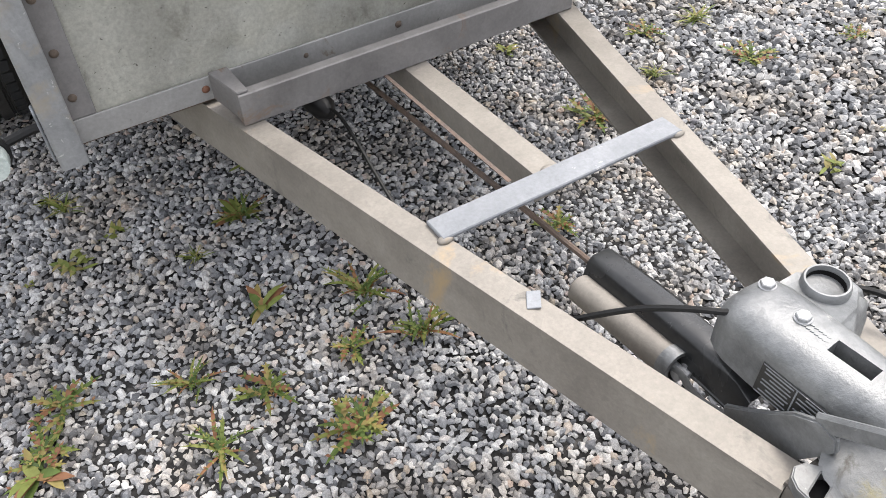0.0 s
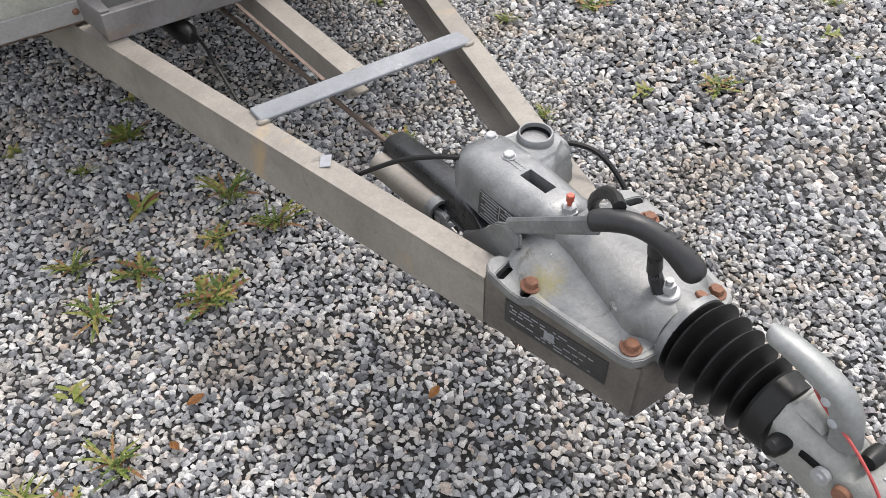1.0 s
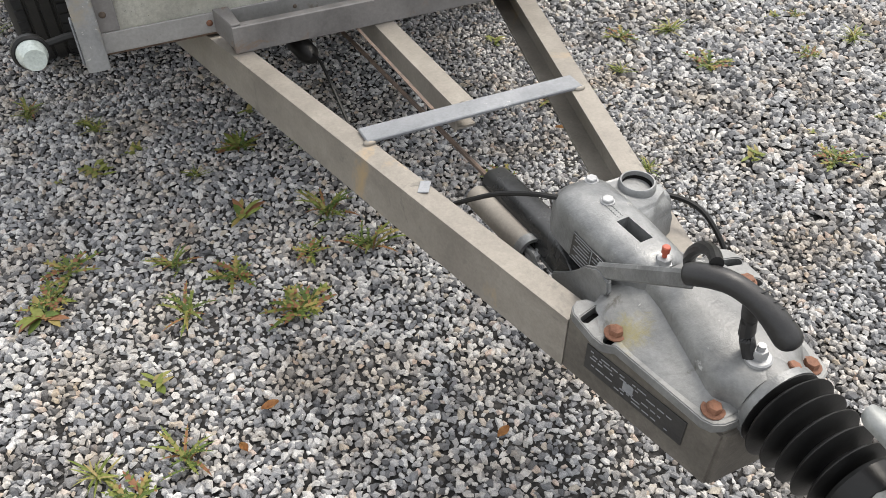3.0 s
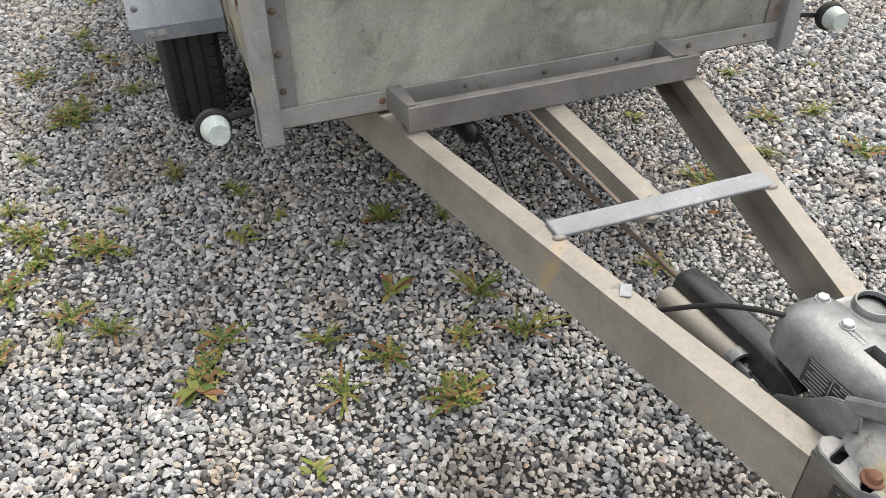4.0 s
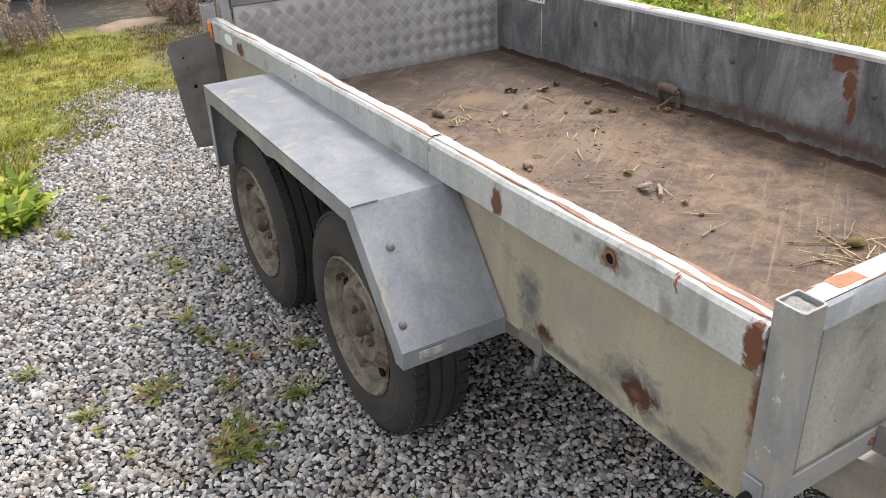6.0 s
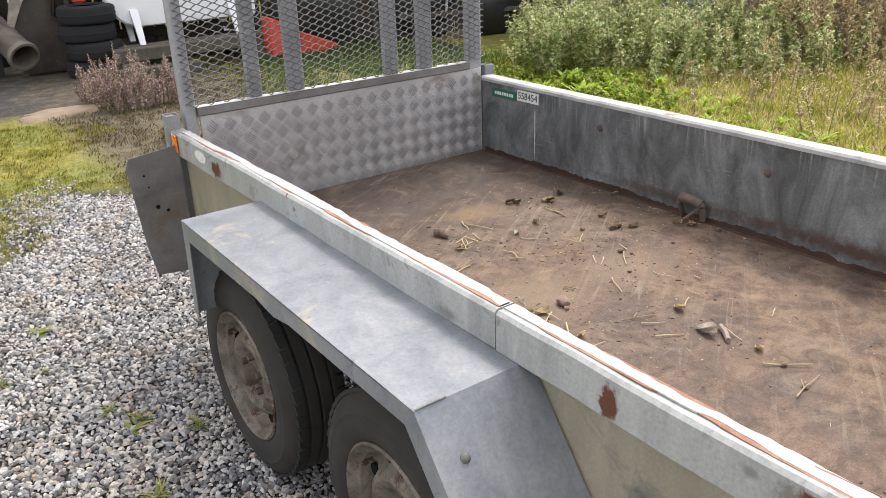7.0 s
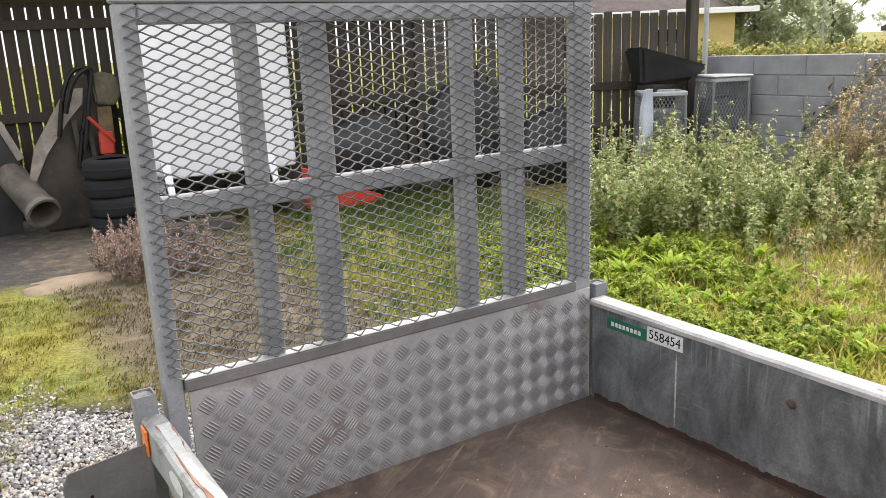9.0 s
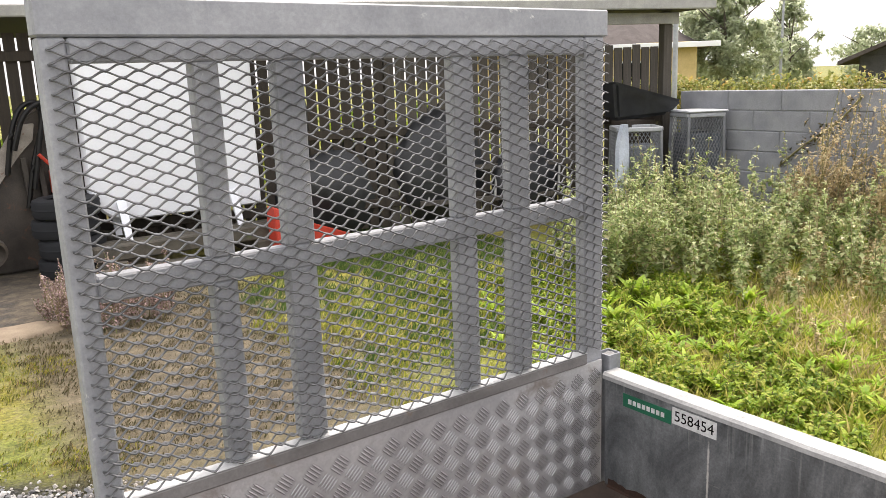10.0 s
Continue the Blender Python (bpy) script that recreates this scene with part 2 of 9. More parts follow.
    nt.links.new(ramp(nt, drag, [(0.3, (0.55,) * 3), (0.6, (0.9,) * 3)]), b.inputs["Roughness"])
    h = math_node(nt, "ADD", fine, math_node(nt, "MULTIPLY", drag, 2.0))
    bump(nt, b, h, 0.55, 0.003)
    return m


M_INNER = inner_wall()
stained(M_INNER, [(2.415, 0.815, 0.055, 0.035, OX, 0.3), (2.385, 0.755, 0.026, 0.055, OX, 0.3), (2.365, 0.68, 0.016, 0.060, OX, 0.35), (3.60, 0.753, 0.022, 0.018, OX, 0.6), (2.85, 0.74, 0.018, 0.016, OX, 0.6), (3.985, 0.66, 0.004, 0.14, (0.62, 0.62, 0.58), 0.6), (3.2, 0.56, 0.5, 0.03, (0.09, 0.07, 0.06), 0.9), (2.5, 0.565, 0.6, 0.04, (0.09, 0.06, 0.05), 0.8)], 0.9, 40)
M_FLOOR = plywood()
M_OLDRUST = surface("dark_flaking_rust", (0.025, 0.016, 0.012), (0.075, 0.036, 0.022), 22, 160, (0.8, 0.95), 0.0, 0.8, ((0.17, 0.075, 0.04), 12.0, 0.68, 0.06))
M_RAILTOP = surface("worn_rail_paint", (0.30, 0.315, 0.31), (0.46, 0.475, 0.47), 6, 120, (0.40, 0.62), 0.15, 0.25, ((0.21, 0.212, 0.205), 9.0, 0.56, 0.1), (1, 2.5, 0.5), 0.2, ((0.20, 0.085, 0.045), 7.0, 0.67, 0.02))
stained(M_RAILTOP, [(1.524, 0.822, 0.020, 0.055, OX, 0.3), (2.195, 0.812, 0.022, 0.040, OX, 0.3), (3.93, 0.815, 0.045, 0.030, OX, 0.3), (1.93, 0.838, 0.016, 0.012, GR, 0.5), (1.80, 0.828, 0.022, 0.02, GR, 0.5), (1.62, 0.825, 0.014, 0.040, GR, 0.6), (1.70, 0.80, 0.02, 0.03, GR, 0.6), (2.65, 0.80, 0.05, 0.02, GR, 0.7), (1.838, 0.834, 0.032, 0.028, OX, 0.5)], 0.9, 40)
for mt in (M_FENDER, M_RAILTOP):
    mt.node_tree.nodes["Principled BSDF"].inputs["Specular IOR Level"].default_value = 0.25
M_PINKRUST = surface("pale_pink_rust", (0.20, 0.09, 0.058), (0.40, 0.235, 0.165), 14, 160, (0.75, 0.9), 0.0, 0.4)
M_RUST = surface("rust", (0.12, 0.055, 0.035), (0.24, 0.11, 0.065), 30, 180, (0.75, 0.9), 0.0, 0.5)
M_CAST = galvanised("zinc_casting", (0.11, 0.115, 0.118), (0.28, 0.286, 0.286), 0.40, (0.34, 0.58), 36, ((0.38, 0.38, 0.36), 26.0, 0.64, 0.06), relief=0.45, big=12, marks2=((0.09, 0.09, 0.09), 11.0, 0.66, 0.06))
M_HEAD = galvanised("coupling_casting", (0.19, 0.195, 0.185), (0.33, 0.335, 0.315), 0.22, (0.62, 0.77), 60, ((0.10, 0.10, 0.10), 18.0, 0.66, 0.06), relief=0.5)
M_RUBBER = surface("black_rubber", (0.005, 0.005, 0.005), (0.011, 0.011, 0.011), 12, 120, (0.36, 0.52), 0.0, 0.15)
M_RUBBER.node_tree.nodes["Principled BSDF"].inputs["Specular IOR Level"].default_value = 0.3
M_TYRE = surface("dusty_tyre_rubber", (0.010, 0.010, 0.0095), (0.036, 0.033, 0.029), 9, 150, (0.75, 0.9), 0.0, 0.3)
M_TREAD = surface("tyre_tread", (0.010, 0.010, 0.011), (0.022, 0.022, 0.022), 9, 150, (0.7, 0.85), 0.0, 0.3)
M_RIM = surface("dusty_rim", (0.12, 0.10, 0.08), (0.44, 0.40, 0.335), 14, 120, (0.6, 0.8), 0.1, 0.3, ((0.12, 0.058, 0.035), 12.0, 0.56, 0.08))
M_HUB = surface("dusty_hub", (0.05, 0.038, 0.028), (0.14, 0.105, 0.08), 30, 150, (0.75, 0.9), 0.0, 0.4)
# near-black that paints the shade inside holes; also print and window panes
M_DARK = surface("dark_hollow", (0.01, 0.01, 0.01), (0.016, 0.016, 0.016), 10, 80, (0.8, 0.9))
M_DARK.node_tree.nodes["Principled BSDF"].inputs["Specular IOR Level"].default_value = 0.03
M_WHITE = surface("white_paint", (0.76, 0.785, 0.83), (0.84, 0.865, 0.91), 1.2, 60, (0.35, 0.5), 0.0, 0.03, ((0.50, 0.54, 0.46), 2.0, 0.70, 0.12), grain=0.05)
M_LENS = surface("lamp_lens", (0.36, 0.41, 0.39), (0.50, 0.55, 0.52), 30, 160, (0.15, 0.25), 0.0, 0.05)
M_RUSTBOLT = surface("rusty_bolt", (0.13, 0.058, 0.034), (0.26, 0.125, 0.075), 60, 200, (0.7, 0.85), 0.1, 0.4)
M_ORANGE = surface("orange_reflector", (0.75, 0.16, 0.02), (0.85, 0.22, 0.03), 40, 120, (0.2, 0.35))
M_RED = surface("red_paint", (0.50, 0.045, 0.025), (0.62, 0.07, 0.04), 8, 90, (0.4, 0.55))
M_GREEN = surface("green_sticker", (0.01, 0.13, 0.07), (0.015, 0.17, 0.09), 10, 90, (0.4, 0.5), relief=0)
M_LABEL = surface("white_sticker", (0.68, 0.69, 0.68), (0.76, 0.77, 0.76), 12, 90, (0.4, 0.5), relief=0)
M_PLATE = surface("black_type_plate", (0.02, 0.02, 0.02), (0.035, 0.034, 0.032), 20, 90, (0.4, 0.55))
M_CHEQ = galvanised("chequer_plate_alu", (0.36, 0.358, 0.366), (0.53, 0.525, 0.53), 0.45, (0.40, 0.56), 90, ((0.25, 0.225, 0.205), 5.0, 0.56, 0.14), relief=0.10, marks2=((0.55, 0.55, 0.55), 30.0, 0.68, 0.05))
M_GRIMESHADE = surface("tread_grime_shade", (0.04, 0.037, 0.035), (0.09, 0.084, 0.08), 20, 120, (0.7, 0.85))
M_TREADBAR = galvanised("worn_tread_alu", (0.36, 0.355, 0.36), (0.50, 0.495, 0.50), 0.50, (0.34, 0.46), 60, relief=0.05)
M_MESH = galvanised("zinc_mesh", (0.115, 0.118, 0.121), (0.225, 0.229, 0.232), 0.65, (0.34, 0.48), 60)
M_FRAME = galvanised("zinc_frame", (0.235, 0.246, 0.265), (0.41, 0.42, 0.44), 0.22, (0.54, 0.70), 90, ((0.58, 0.58, 0.57), 14.0, 0.66, 0.05))
M_RODRUST = surface("rusty_rod", (0.09, 0.07, 0.06), (0.17, 0.12, 0.09), 30, 150, (0.7, 0.85))


# ---------- mesh tools ----------
def part(name, bm, material, parent=None, label="", smooth=35, kind=""):
    """Links a bmesh in world coordinates as one mesh object, under parent if given."""
    if parent is not None:
        off, up = Vector(parent.location), parent.parent
        while up is not None:
            off, up = off + up.location, up.parent
        bmesh.ops.translate(bm, verts=bm.verts, vec=-off)
    me = bpy.data.meshes.new(name)
    bmesh.ops.recalc_face_normals(bm, faces=bm.faces)
    bm.to_mesh(me)
    bm.free()
    me.materials.append(material)
    if smooth:
        me.shade_smooth()
        me.set_sharp_from_angle(angle=radians(smooth))
    ob = new(name, me)
    if parent is not None:
        ob.parent = parent
    return tagged(ob, label, kind=kind)


def thing(name, at, label, category, group="", kind=""):
    ob = new(name)
    ob.location = at
    ob.empty_display_size = 0.1
    bpy.context.view_layer.update()
    return tagged(ob, label, category, group, kind)


def box(bm, x0, x1, y0, y1, z0, z1, bev=0.003, m=None):
    """A box with rounded edges; m: a matrix to place it."""
    g = bmesh.ops.create_cube(bm, size=1.0)
    vs = g["verts"]
    mat = Matrix.Translation(((x0 + x1) / 2, (y0 + y1) / 2, (z0 + z1) / 2)) @ Matrix.Diagonal((x1 - x0, y1 - y0, z1 - z0, 1))
    bmesh.ops.transform(bm, matrix=mat, verts=vs)
    if bev:
        es = list({e for v in vs for e in v.link_edges})
        r = bmesh.ops.bevel(bm, geom=es, offset=bev, segments=1, affect="EDGES", clamp_overlap=True)
        vs = list({v for f in r["faces"] for v in f.verts} | {v for v in vs if v.is_valid})
    if m is not None:
        bmesh.ops.transform(bm, matrix=m, verts=vs)
    return vs


def along(p0, p1, up=(0, 0, 1)):
    """A frame whose local y runs from p0 to p1, at p0."""
    p0, p1 = Vector(p0), Vector(p1)
    y = (p1 - p0).normalized()
    x = y.cross(Vector(up)).normalized()
    z = x.cross(y)
    return Matrix.Translation(p0) @ Matrix((x, y, z)).transposed().to_4x4()


def bar(bm, p0, p1, w, h, bev=0.002, up=(0, 0, 1), z0=None):
    """A bar of width w and height h; p0, p1 lie on its top middle line."""
    ln = (Vector(p1) - Vector(p0)).length
    return box(bm, -w / 2, w / 2, 0, ln, -h, 0, bev, along(p0, p1, up))


def prism(bm, pts, lo, hi, axis="z", bev=0.0):
    """A polygon pushed out along an axis from lo to hi."""
    put = {"z": lambda a, b, c: (a, b, c), "y": lambda a, b, c: (a, c, b), "x": lambda a, b, c: (c, a, b)}[axis]
    lo_v = [bm.verts.new(put(a, b, lo)) for a, b in pts]
    hi_v = [bm.verts.new(put(a, b, hi)) for a, b in pts]
    fs = [bm.faces.new(lo_v[::-1]), bm.faces.new(hi_v)]
    for i in range(len(pts)):
        j = (i + 1) % len(pts)
        fs.append(bm.faces.new((lo_v[i], lo_v[j], hi_v[j], hi_v[i])))
    if bev:
        es = list({e for f in fs for e in f.edges})
        bmesh.ops.bevel(bm, geom=es, offset=bev, segments=2, affect="EDGES", clamp_overlap=True)


def loft(bm, rings, closed=True, caps=True):
    vs = [[bm.verts.new(p) for p in r] for r in rings]
    n = len(vs[0])
    for a, b in zip(vs, vs[1:]):
        for i in range(n if closed else n - 1):
            j = (i + 1) % n
            bm.faces.new((a[i], a[j], b[j], b[i]))
    if caps:
        bm.faces.new(vs[0][::-1])
        bm.faces.new(vs[-1])
    return vs


def circle(c, r, m, n=16, squash=1.0):
    return [c + m @ Vector((r * math.cos(2 * math.pi * i / n), 0, squash * r * math.sin(2 * math.pi * i / n))) for i in range(n)]


def lathe(bm, p0, p1, profile, n=24, caps=True):
    """profile: (fraction of the way from p0 to p1, radius)."""
    p0, p1 = Vector(p0), Vector(p1)
    up = (0, 0, 1) if abs((p1 - p0).normalized().z) < 0.95 else (0, 1, 0)
    m = along(p0, p1, up).to_3x3()
    loft(bm, [circle(p0.lerp(p1, f), r, m, n) for f, r in profile], True, caps)


def rod(bm, p0, p1, r, n=10, r1=None):
    lathe(bm, p0, p1, [(0, r), (1, r if r1 is None else r1)], n)


def bend(pts, steps=6):
    """A smooth line through pts."""
    pts = [Vector(p) for p in pts]
    out = []
    for i in range(len(pts) - 1):
        a, b, c, d = pts[max(i - 1, 0)], pts[i], pts[i + 1], pts[min(i + 2, len(pts) - 1)]
        for k in range(steps):
            t = k / steps
            out.append(0.5 * ((2 * b) + (c - a) * t + (2 * a - 5 * b + 4 * c - d) * t * t + (3 * b - a - 3 * c + d) * t ** 3))
    return out + [pts[-1]]


def hose(bm, pts, r, n=8, steps=6, r1=None, squash=1.0):
    line = bend(pts, steps)
    rings = []
    for i, p in enumerate(line):
        d = line[min(i + 1, len(line) - 1)] - line[max(i - 1, 0)]
        up = (0, 0, 1) if abs(d.normalized().z) < 0.97 else (0, 1, 0)
        m = along(p, p + d, up).to_3x3()
        f = i / (len(line) - 1)
        rings.append(circle(p, r + ((r1 if r1 is not None else r) - r) * f, m, n, squash))
    loft(bm, rings)


def hexbolt(bm, c, r, h, axis=(0, 0, 1), washer=0.0):
    c, a = Vector(c), Vector(axis).normalized()
    if washer:
        lathe(bm, c, c + a * 0.003, [(0, washer), (0.8, washer), (1, washer * 0.93)], 14)
    p0, p1 = c + a * 0.002, c + a * h
    lathe(bm, p0, p1, [(0, r), (0.8, r), (1, r * 0.86)], 6)


def dome(bm, c, r, axis=(0, -1, 0), n=10):
    c, a = Vector(c), Vector(axis).normalized()
    lathe(bm, c - a * 0.002, c + a * r * 0.6, [(0, r), (0.3, r), (0.75, r * 0.75), (1, r * 0.3)], n)


# ---------- the trailer ----------
BX0, BX1 = 0.055, 1.58          # outer width of the load box
FY, RY = 1.455, 4.40            # front and rear ends of the box
FZ = 0.505                      # top of the load floor
trailer = thing("trailer", (0.82, 2.9, 0.0), "weathered galvanised twin-axle box trailer with upright mesh tailgate", "trailer")


def P(name, bm, material, label="", parent=None, smooth=35):
    return part(name, bm, material, parent or trailer, label, smooth)


# drawbar: two channel beams that run together, a short middle beam, a flat cross bar
def channel(p0, p1, inward, w=0.05, h=0.112, t=0.006):
    bm = bmesh.new()
    m = along(p0, p1)
    ln = (Vector(p1) - Vector(p0)).length
    s = inward
    prof = [(0, 0), (w * s, 0), (w * s, -t), (t * s, -t), (t * s, -h + t), (w * s, -h + t), (w * s, -h), (0, -h)]
    loft(bm, [[m @ Vector((a, y, b)) for a, b in prof] for y in (0, ln)])
    return bm


def beam_x(y):
    return 0.386 + 0.2338 * (1.350 - y)


P("drawbar_beam", channel((beam_x(2.35), 2.35, 0.485), (beam_x(0.285), 0.285, 0.485), -1), M_BEAM, "outer drawbar channel with pale yellow stains")
P("drawbar_beam", channel((1.471, 2.35, 0.485), (0.920, 0.285, 0.485), 1), M_BEAM)
P("middle_beam", channel((0.738, 2.2, 0.485), (0.758, 0.935, 0.485), -1, 0.053, 0.06), M_BEAM, "short channel beam with a rusty edge")
# unseen beams, added to block light that leaks in below the floor
for x in (0.215, 1.375):
    bm = bmesh.new()
    box(bm, x, x + 0.05, 2.36, 4.32, 0.375, 0.4295, 0.003)
    P("light_stop_beam", bm, M_BEAM)
bm = bmesh.new()
bar(bm, (0.6915, 2.15, 0.4866), (0.7115, 0.95, 0.4866), 0.009, 0.0022, 0.0005)
P("rust_strip", bm, M_RODRUST)
bm = bmesh.new()
bar(bm, (0.531, 0.912, 0.494), (1.056, 0.908, 0.494), 0.055, 0.0085)
P("cross_bar", bm, M_POST, "flat galvanised cross bar")
for c in ((0.537, 0.888, 0.487), (1.048, 0.884, 0.487), (0.785, 0.938, 0.487)):
    bm = bmesh.new()
    bmesh.ops.create_icosphere(bm, subdivisions=2, radius=0.011, matrix=Matrix.Translation(c) @ Matrix.Diagonal((1.4, 0.9, 0.6, 1)))
    P("weld_bead", bm, M_BEAM)
bm = bmesh.new()
box(bm, -0.011, 0.011, -0.017, 0.017, 0, 0.003, 0.001, pose(0.575, 0.701, 0.4865, 3, -8, -35))
P("sheet_tab", bm, M_POST, "small bright metal tab lying on the beam")

M_CHAN = galvanised("dirty_shaded_zinc", *M_CHAN_TONES, 0.22, (0.54, 0.72), 30, ((0.17, 0.12, 0.085), 8.0, 0.60, 0.1))
# front cross channel with end plates
bm = bmesh.new()
CX0, CX1 = 0.368, 1.212
prof = [(1.424, 0.488), (1.382, 0.486), (1.380, 0.488), (1.380, 0.552), (1.383, 0.5545), (1.402, 0.555), (1.402, 0.550), (1.386, 0.549), (1.386, 0.494), (1.424, 0.494)]
loft(bm, [[Vector((x, a, b)) for a, b in prof] for x in (CX0 + 0.022, CX1 - 0.014)])
P("cross_channel", bm, M_CHAN, "grey channel rail bolted before the front board")
for x, d in ((CX0, 1), (CX1 - 0.092, 1)):
    bm = bmesh.new()
    o = 0.022 if x == CX0 else 0.0
    q = [(x + o, 1.384, 0.5555), (x + 0.044, 1.384, 0.5555), (x + 0.040, 1.4795, 0.560), (x, 1.4795, 0.560)]
    loft(bm, [[Vector(v) for v in q], [Vector((a, b, c + 0.005)) for a, b, c in q]])
    q = [(x + o, 1.3875, 0.496), (x + o, 1.3875, 0.5550), (x, 1.4795, 0.5595), (x, 1.4795, 0.505)]
    loft(bm, [[Vector(v) for v in q], [Vector((a + 0.005, b, c)) for a, b, c in q]])
    bmesh.ops.bevel(bm, geom=bm.edges[:], offset=0.0012, segments=1, affect="EDGES")
    P("channel_end", bm, M_CHAN)

# load box: front board, strips, rails, posts
M_SILL = galvanised("dirty_zinc_strip", (0.20, 0.198, 0.192), (0.33, 0.325, 0.315), 0.22, (0.5, 0.7), 30, ((0.15, 0.115, 0.085), 10.0, 0.62, 0.08), marks2=((0.08, 0.075, 0.07), 45.0, 0.68, 0.04))
bm = bmesh.new()
nx, nz = 170, 46
rows = []
for j in range(nz + 1):
    r = []
    for i in range(nx + 1):
        x, z = 0.105 + 1.425 * i / nx, 0.507 + 0.365 * j / nz
        dent = 0.008 * noise.noise((x * 5, 0, z * 7)) + 0.007 * noise.noise((x * 14, 3, z * 16)) + 0.002 * noise.noise((x * 40, 3, z * 40)) + 0.010 * max(0, 0.16 - abs(noise.noise((x * 4, 7, z * 6))))  * (1 if x > 0.7 else 0.4)
        for dx, dz, w, a in ((0.98, 0.735, 0.05, 0.010), (1.06, 0.725, 0.03, -0.008), (0.86, 0.70, 0.04, 0.007), (0.80, 0.80, 0.05, -0.007), (0.43, 0.60, 0.016, 0.007), (1.20, 0.74, 0.04, 0.006), (0.745, 0.715, 0.018, 0.006), (0.79, 0.705, 0.014, -0.006), (0.90, 0.665, 0.016, 0.006), (0.955, 0.675, 0.014, 0.006), (1.12, 0.76, 0.018, -0.006), (1.02, 0.80, 0.02, 0.006), (0.66, 0.69, 0.02, 0.005), (0.845, 0.655, 0.012, -0.006), (1.32, 0.68, 0.02, 0.006)):
            dent += a * math.exp(-((x - dx) ** 2 + (z - dz) ** 2) / (w * w))
        edge = min(1, 6 * min(i / nx, 1 - i / nx, j / nz, 1 - j / nz) + 0.05)
        r.append(bm.verts.new((x, 1.4895 + dent * edge * (1.0 + 0.8 * min(1, max(0, (x - 0.6) / 0.3))), z)))
    rows.append(r)
for a, b in zip(rows, rows[1:]):
    for i in range(nx):
        bm.faces.new((a[i], a[i + 1], b[i + 1], b[i]))
bmesh.ops.solidify(bm, geom=bm.faces[:], thickness=-0.010)
P("front_board", bm, M_FRONT, "dented, speckled grey front board", smooth=60)
bm = bmesh.new()
box(bm, 0.106, 1.529, 1.480, 1.486, 0.505, 0.556, 0.0015)
P("front_sill", bm, M_SILL, "bolted lower strip of the front board")
for x0 in (0.106, 1.483):
    bm = bmesh.new()
    box(bm, x0, x0 + 0.046, 1.4815, 1.4865, 0.557, 0.862, 0.0015)
    P("edge_strip", bm, M_CHAN)
for x, z in [(0.122, 0.60), (0.122, 0.69), (0.122, 0.79), (1.512, 0.60), (1.512, 0.69), (1.512, 0.79)]:
    bm = bmesh.new()
    dome(bm, (x, 1.4815, z), 0.0085)
    P("bolt_head", bm, M_HUB)
for i, x in enumerate((0.357, 0.575, 0.796, 1.01, 1.235, 1.42)):
    bm = bmesh.new()
    dome(bm, (x, 1.480, 0.531), 0.0085 if i % 2 == 0 else 0.006)
    P("bolt_head", bm, M_RUSTBOLT if i == 0 else M_HUB)
bm = bmesh.new()
sec = []
for i in range(96):
    x = 0.106 + 1.423 * i / 95
    w = 0.005 * noise.noise((x * 4, 1, 2)) + 0.0035 * noise.noise((x * 13, 5, 2)) + 0.0015 * noise.noise((x * 40, 5, 9))
    w -= 0.010 * math.exp(-((x - 0.62) / 0.05) ** 2)
    o = 0.0025 * noise.noise((x * 7, 8, 2))
    sec.append([Vector((x, a, b)) for a, b in ((1.466 + o, 0.860 + w), (1.462 + o, 0.864 + w), (1.4625 + o, 0.902), (1.468, 0.908), (1.506, 0.908), (1.512, 0.902), (1.512, 0.857), (1.49, 0.857))])
loft(bm, sec)
P("front_rail", bm, M_ZINC, "bent top rail with peeling paint")


def square_tube(x0, y0, z0, z1, s=0.052, t=0.004):
    bm = bmesh.new()
    c = Vector((x0 + s / 2, y0 + s / 2, 0))
    def ring(h, z, r):
        pts = []
        for k in range(4):
            a = math.pi / 2 * k
            for q in (0.15, 0.5, 0.85):
                b = a + math.pi / 2 * q
                cx, cy = ((h - r) * s2 for s2 in ((1, 1), (-1, 1), (-1, -1), (1, -1))[k])
                pts.append(c + Vector((cx + r * math.cos(b), cy + r * math.sin(b), z)))
        return pts
    h = s / 2
    loft(bm, [ring(h - t, z0, 0.004), ring(h, z0, 0.006), ring(h, z1, 0.006), ring(h - t, z1, 0.004), ring(h - t, z1 - 0.03, 0.004)])
    return bm


M_CORNER = galvanised("stained_corner_tube", (0.15, 0.155, 0.16), (0.34, 0.345, 0.345), 0.22, (0.42, 0.62), 80, ((0.29, 0.255, 0.20), 6.0, 0.58, 0.14), (1, 1, 0.3), marks2=((0.46, 0.46, 0.44), 30.0, 0.63, 0.04), big=11)
M_PLUG = surface("crumbling_plug", (0.13, 0.13, 0.13), (0.36, 0.36, 0.35), 60, 220, (0.7, 0.9), 0.0, 0.6)
for x0, y0, z1 in ((BX0, FY, 0.914), (BX1 - 0.052, FY, 0.914), (BX0 - 0.012, 4.352, 0.920), (BX1 - 0.04, 4.352, 0.905)):
    P("corner_post", square_tube(x0, y0, 0.478 if y0 < 2 else 0.46, z1), M_CORNER if y0 < 2 else M_POST, "scuffed square-tube corner post with an open top")
    bm = bmesh.new()
    bmesh.ops.create_grid(bm, x_segments=8, y_segments=8, size=0.0215)
    for vv in bm.verts:
        vv.co = Vector((x0 + 0.026 + vv.co.x, y0 + 0.026 + vv.co.y, z1 - 0.007 + 0.006 * noise.noise((vv.co.x * 60, vv.co.y * 60, x0))))
    P("post_plug", bm, M_PLUG, "grey crumbling plug")


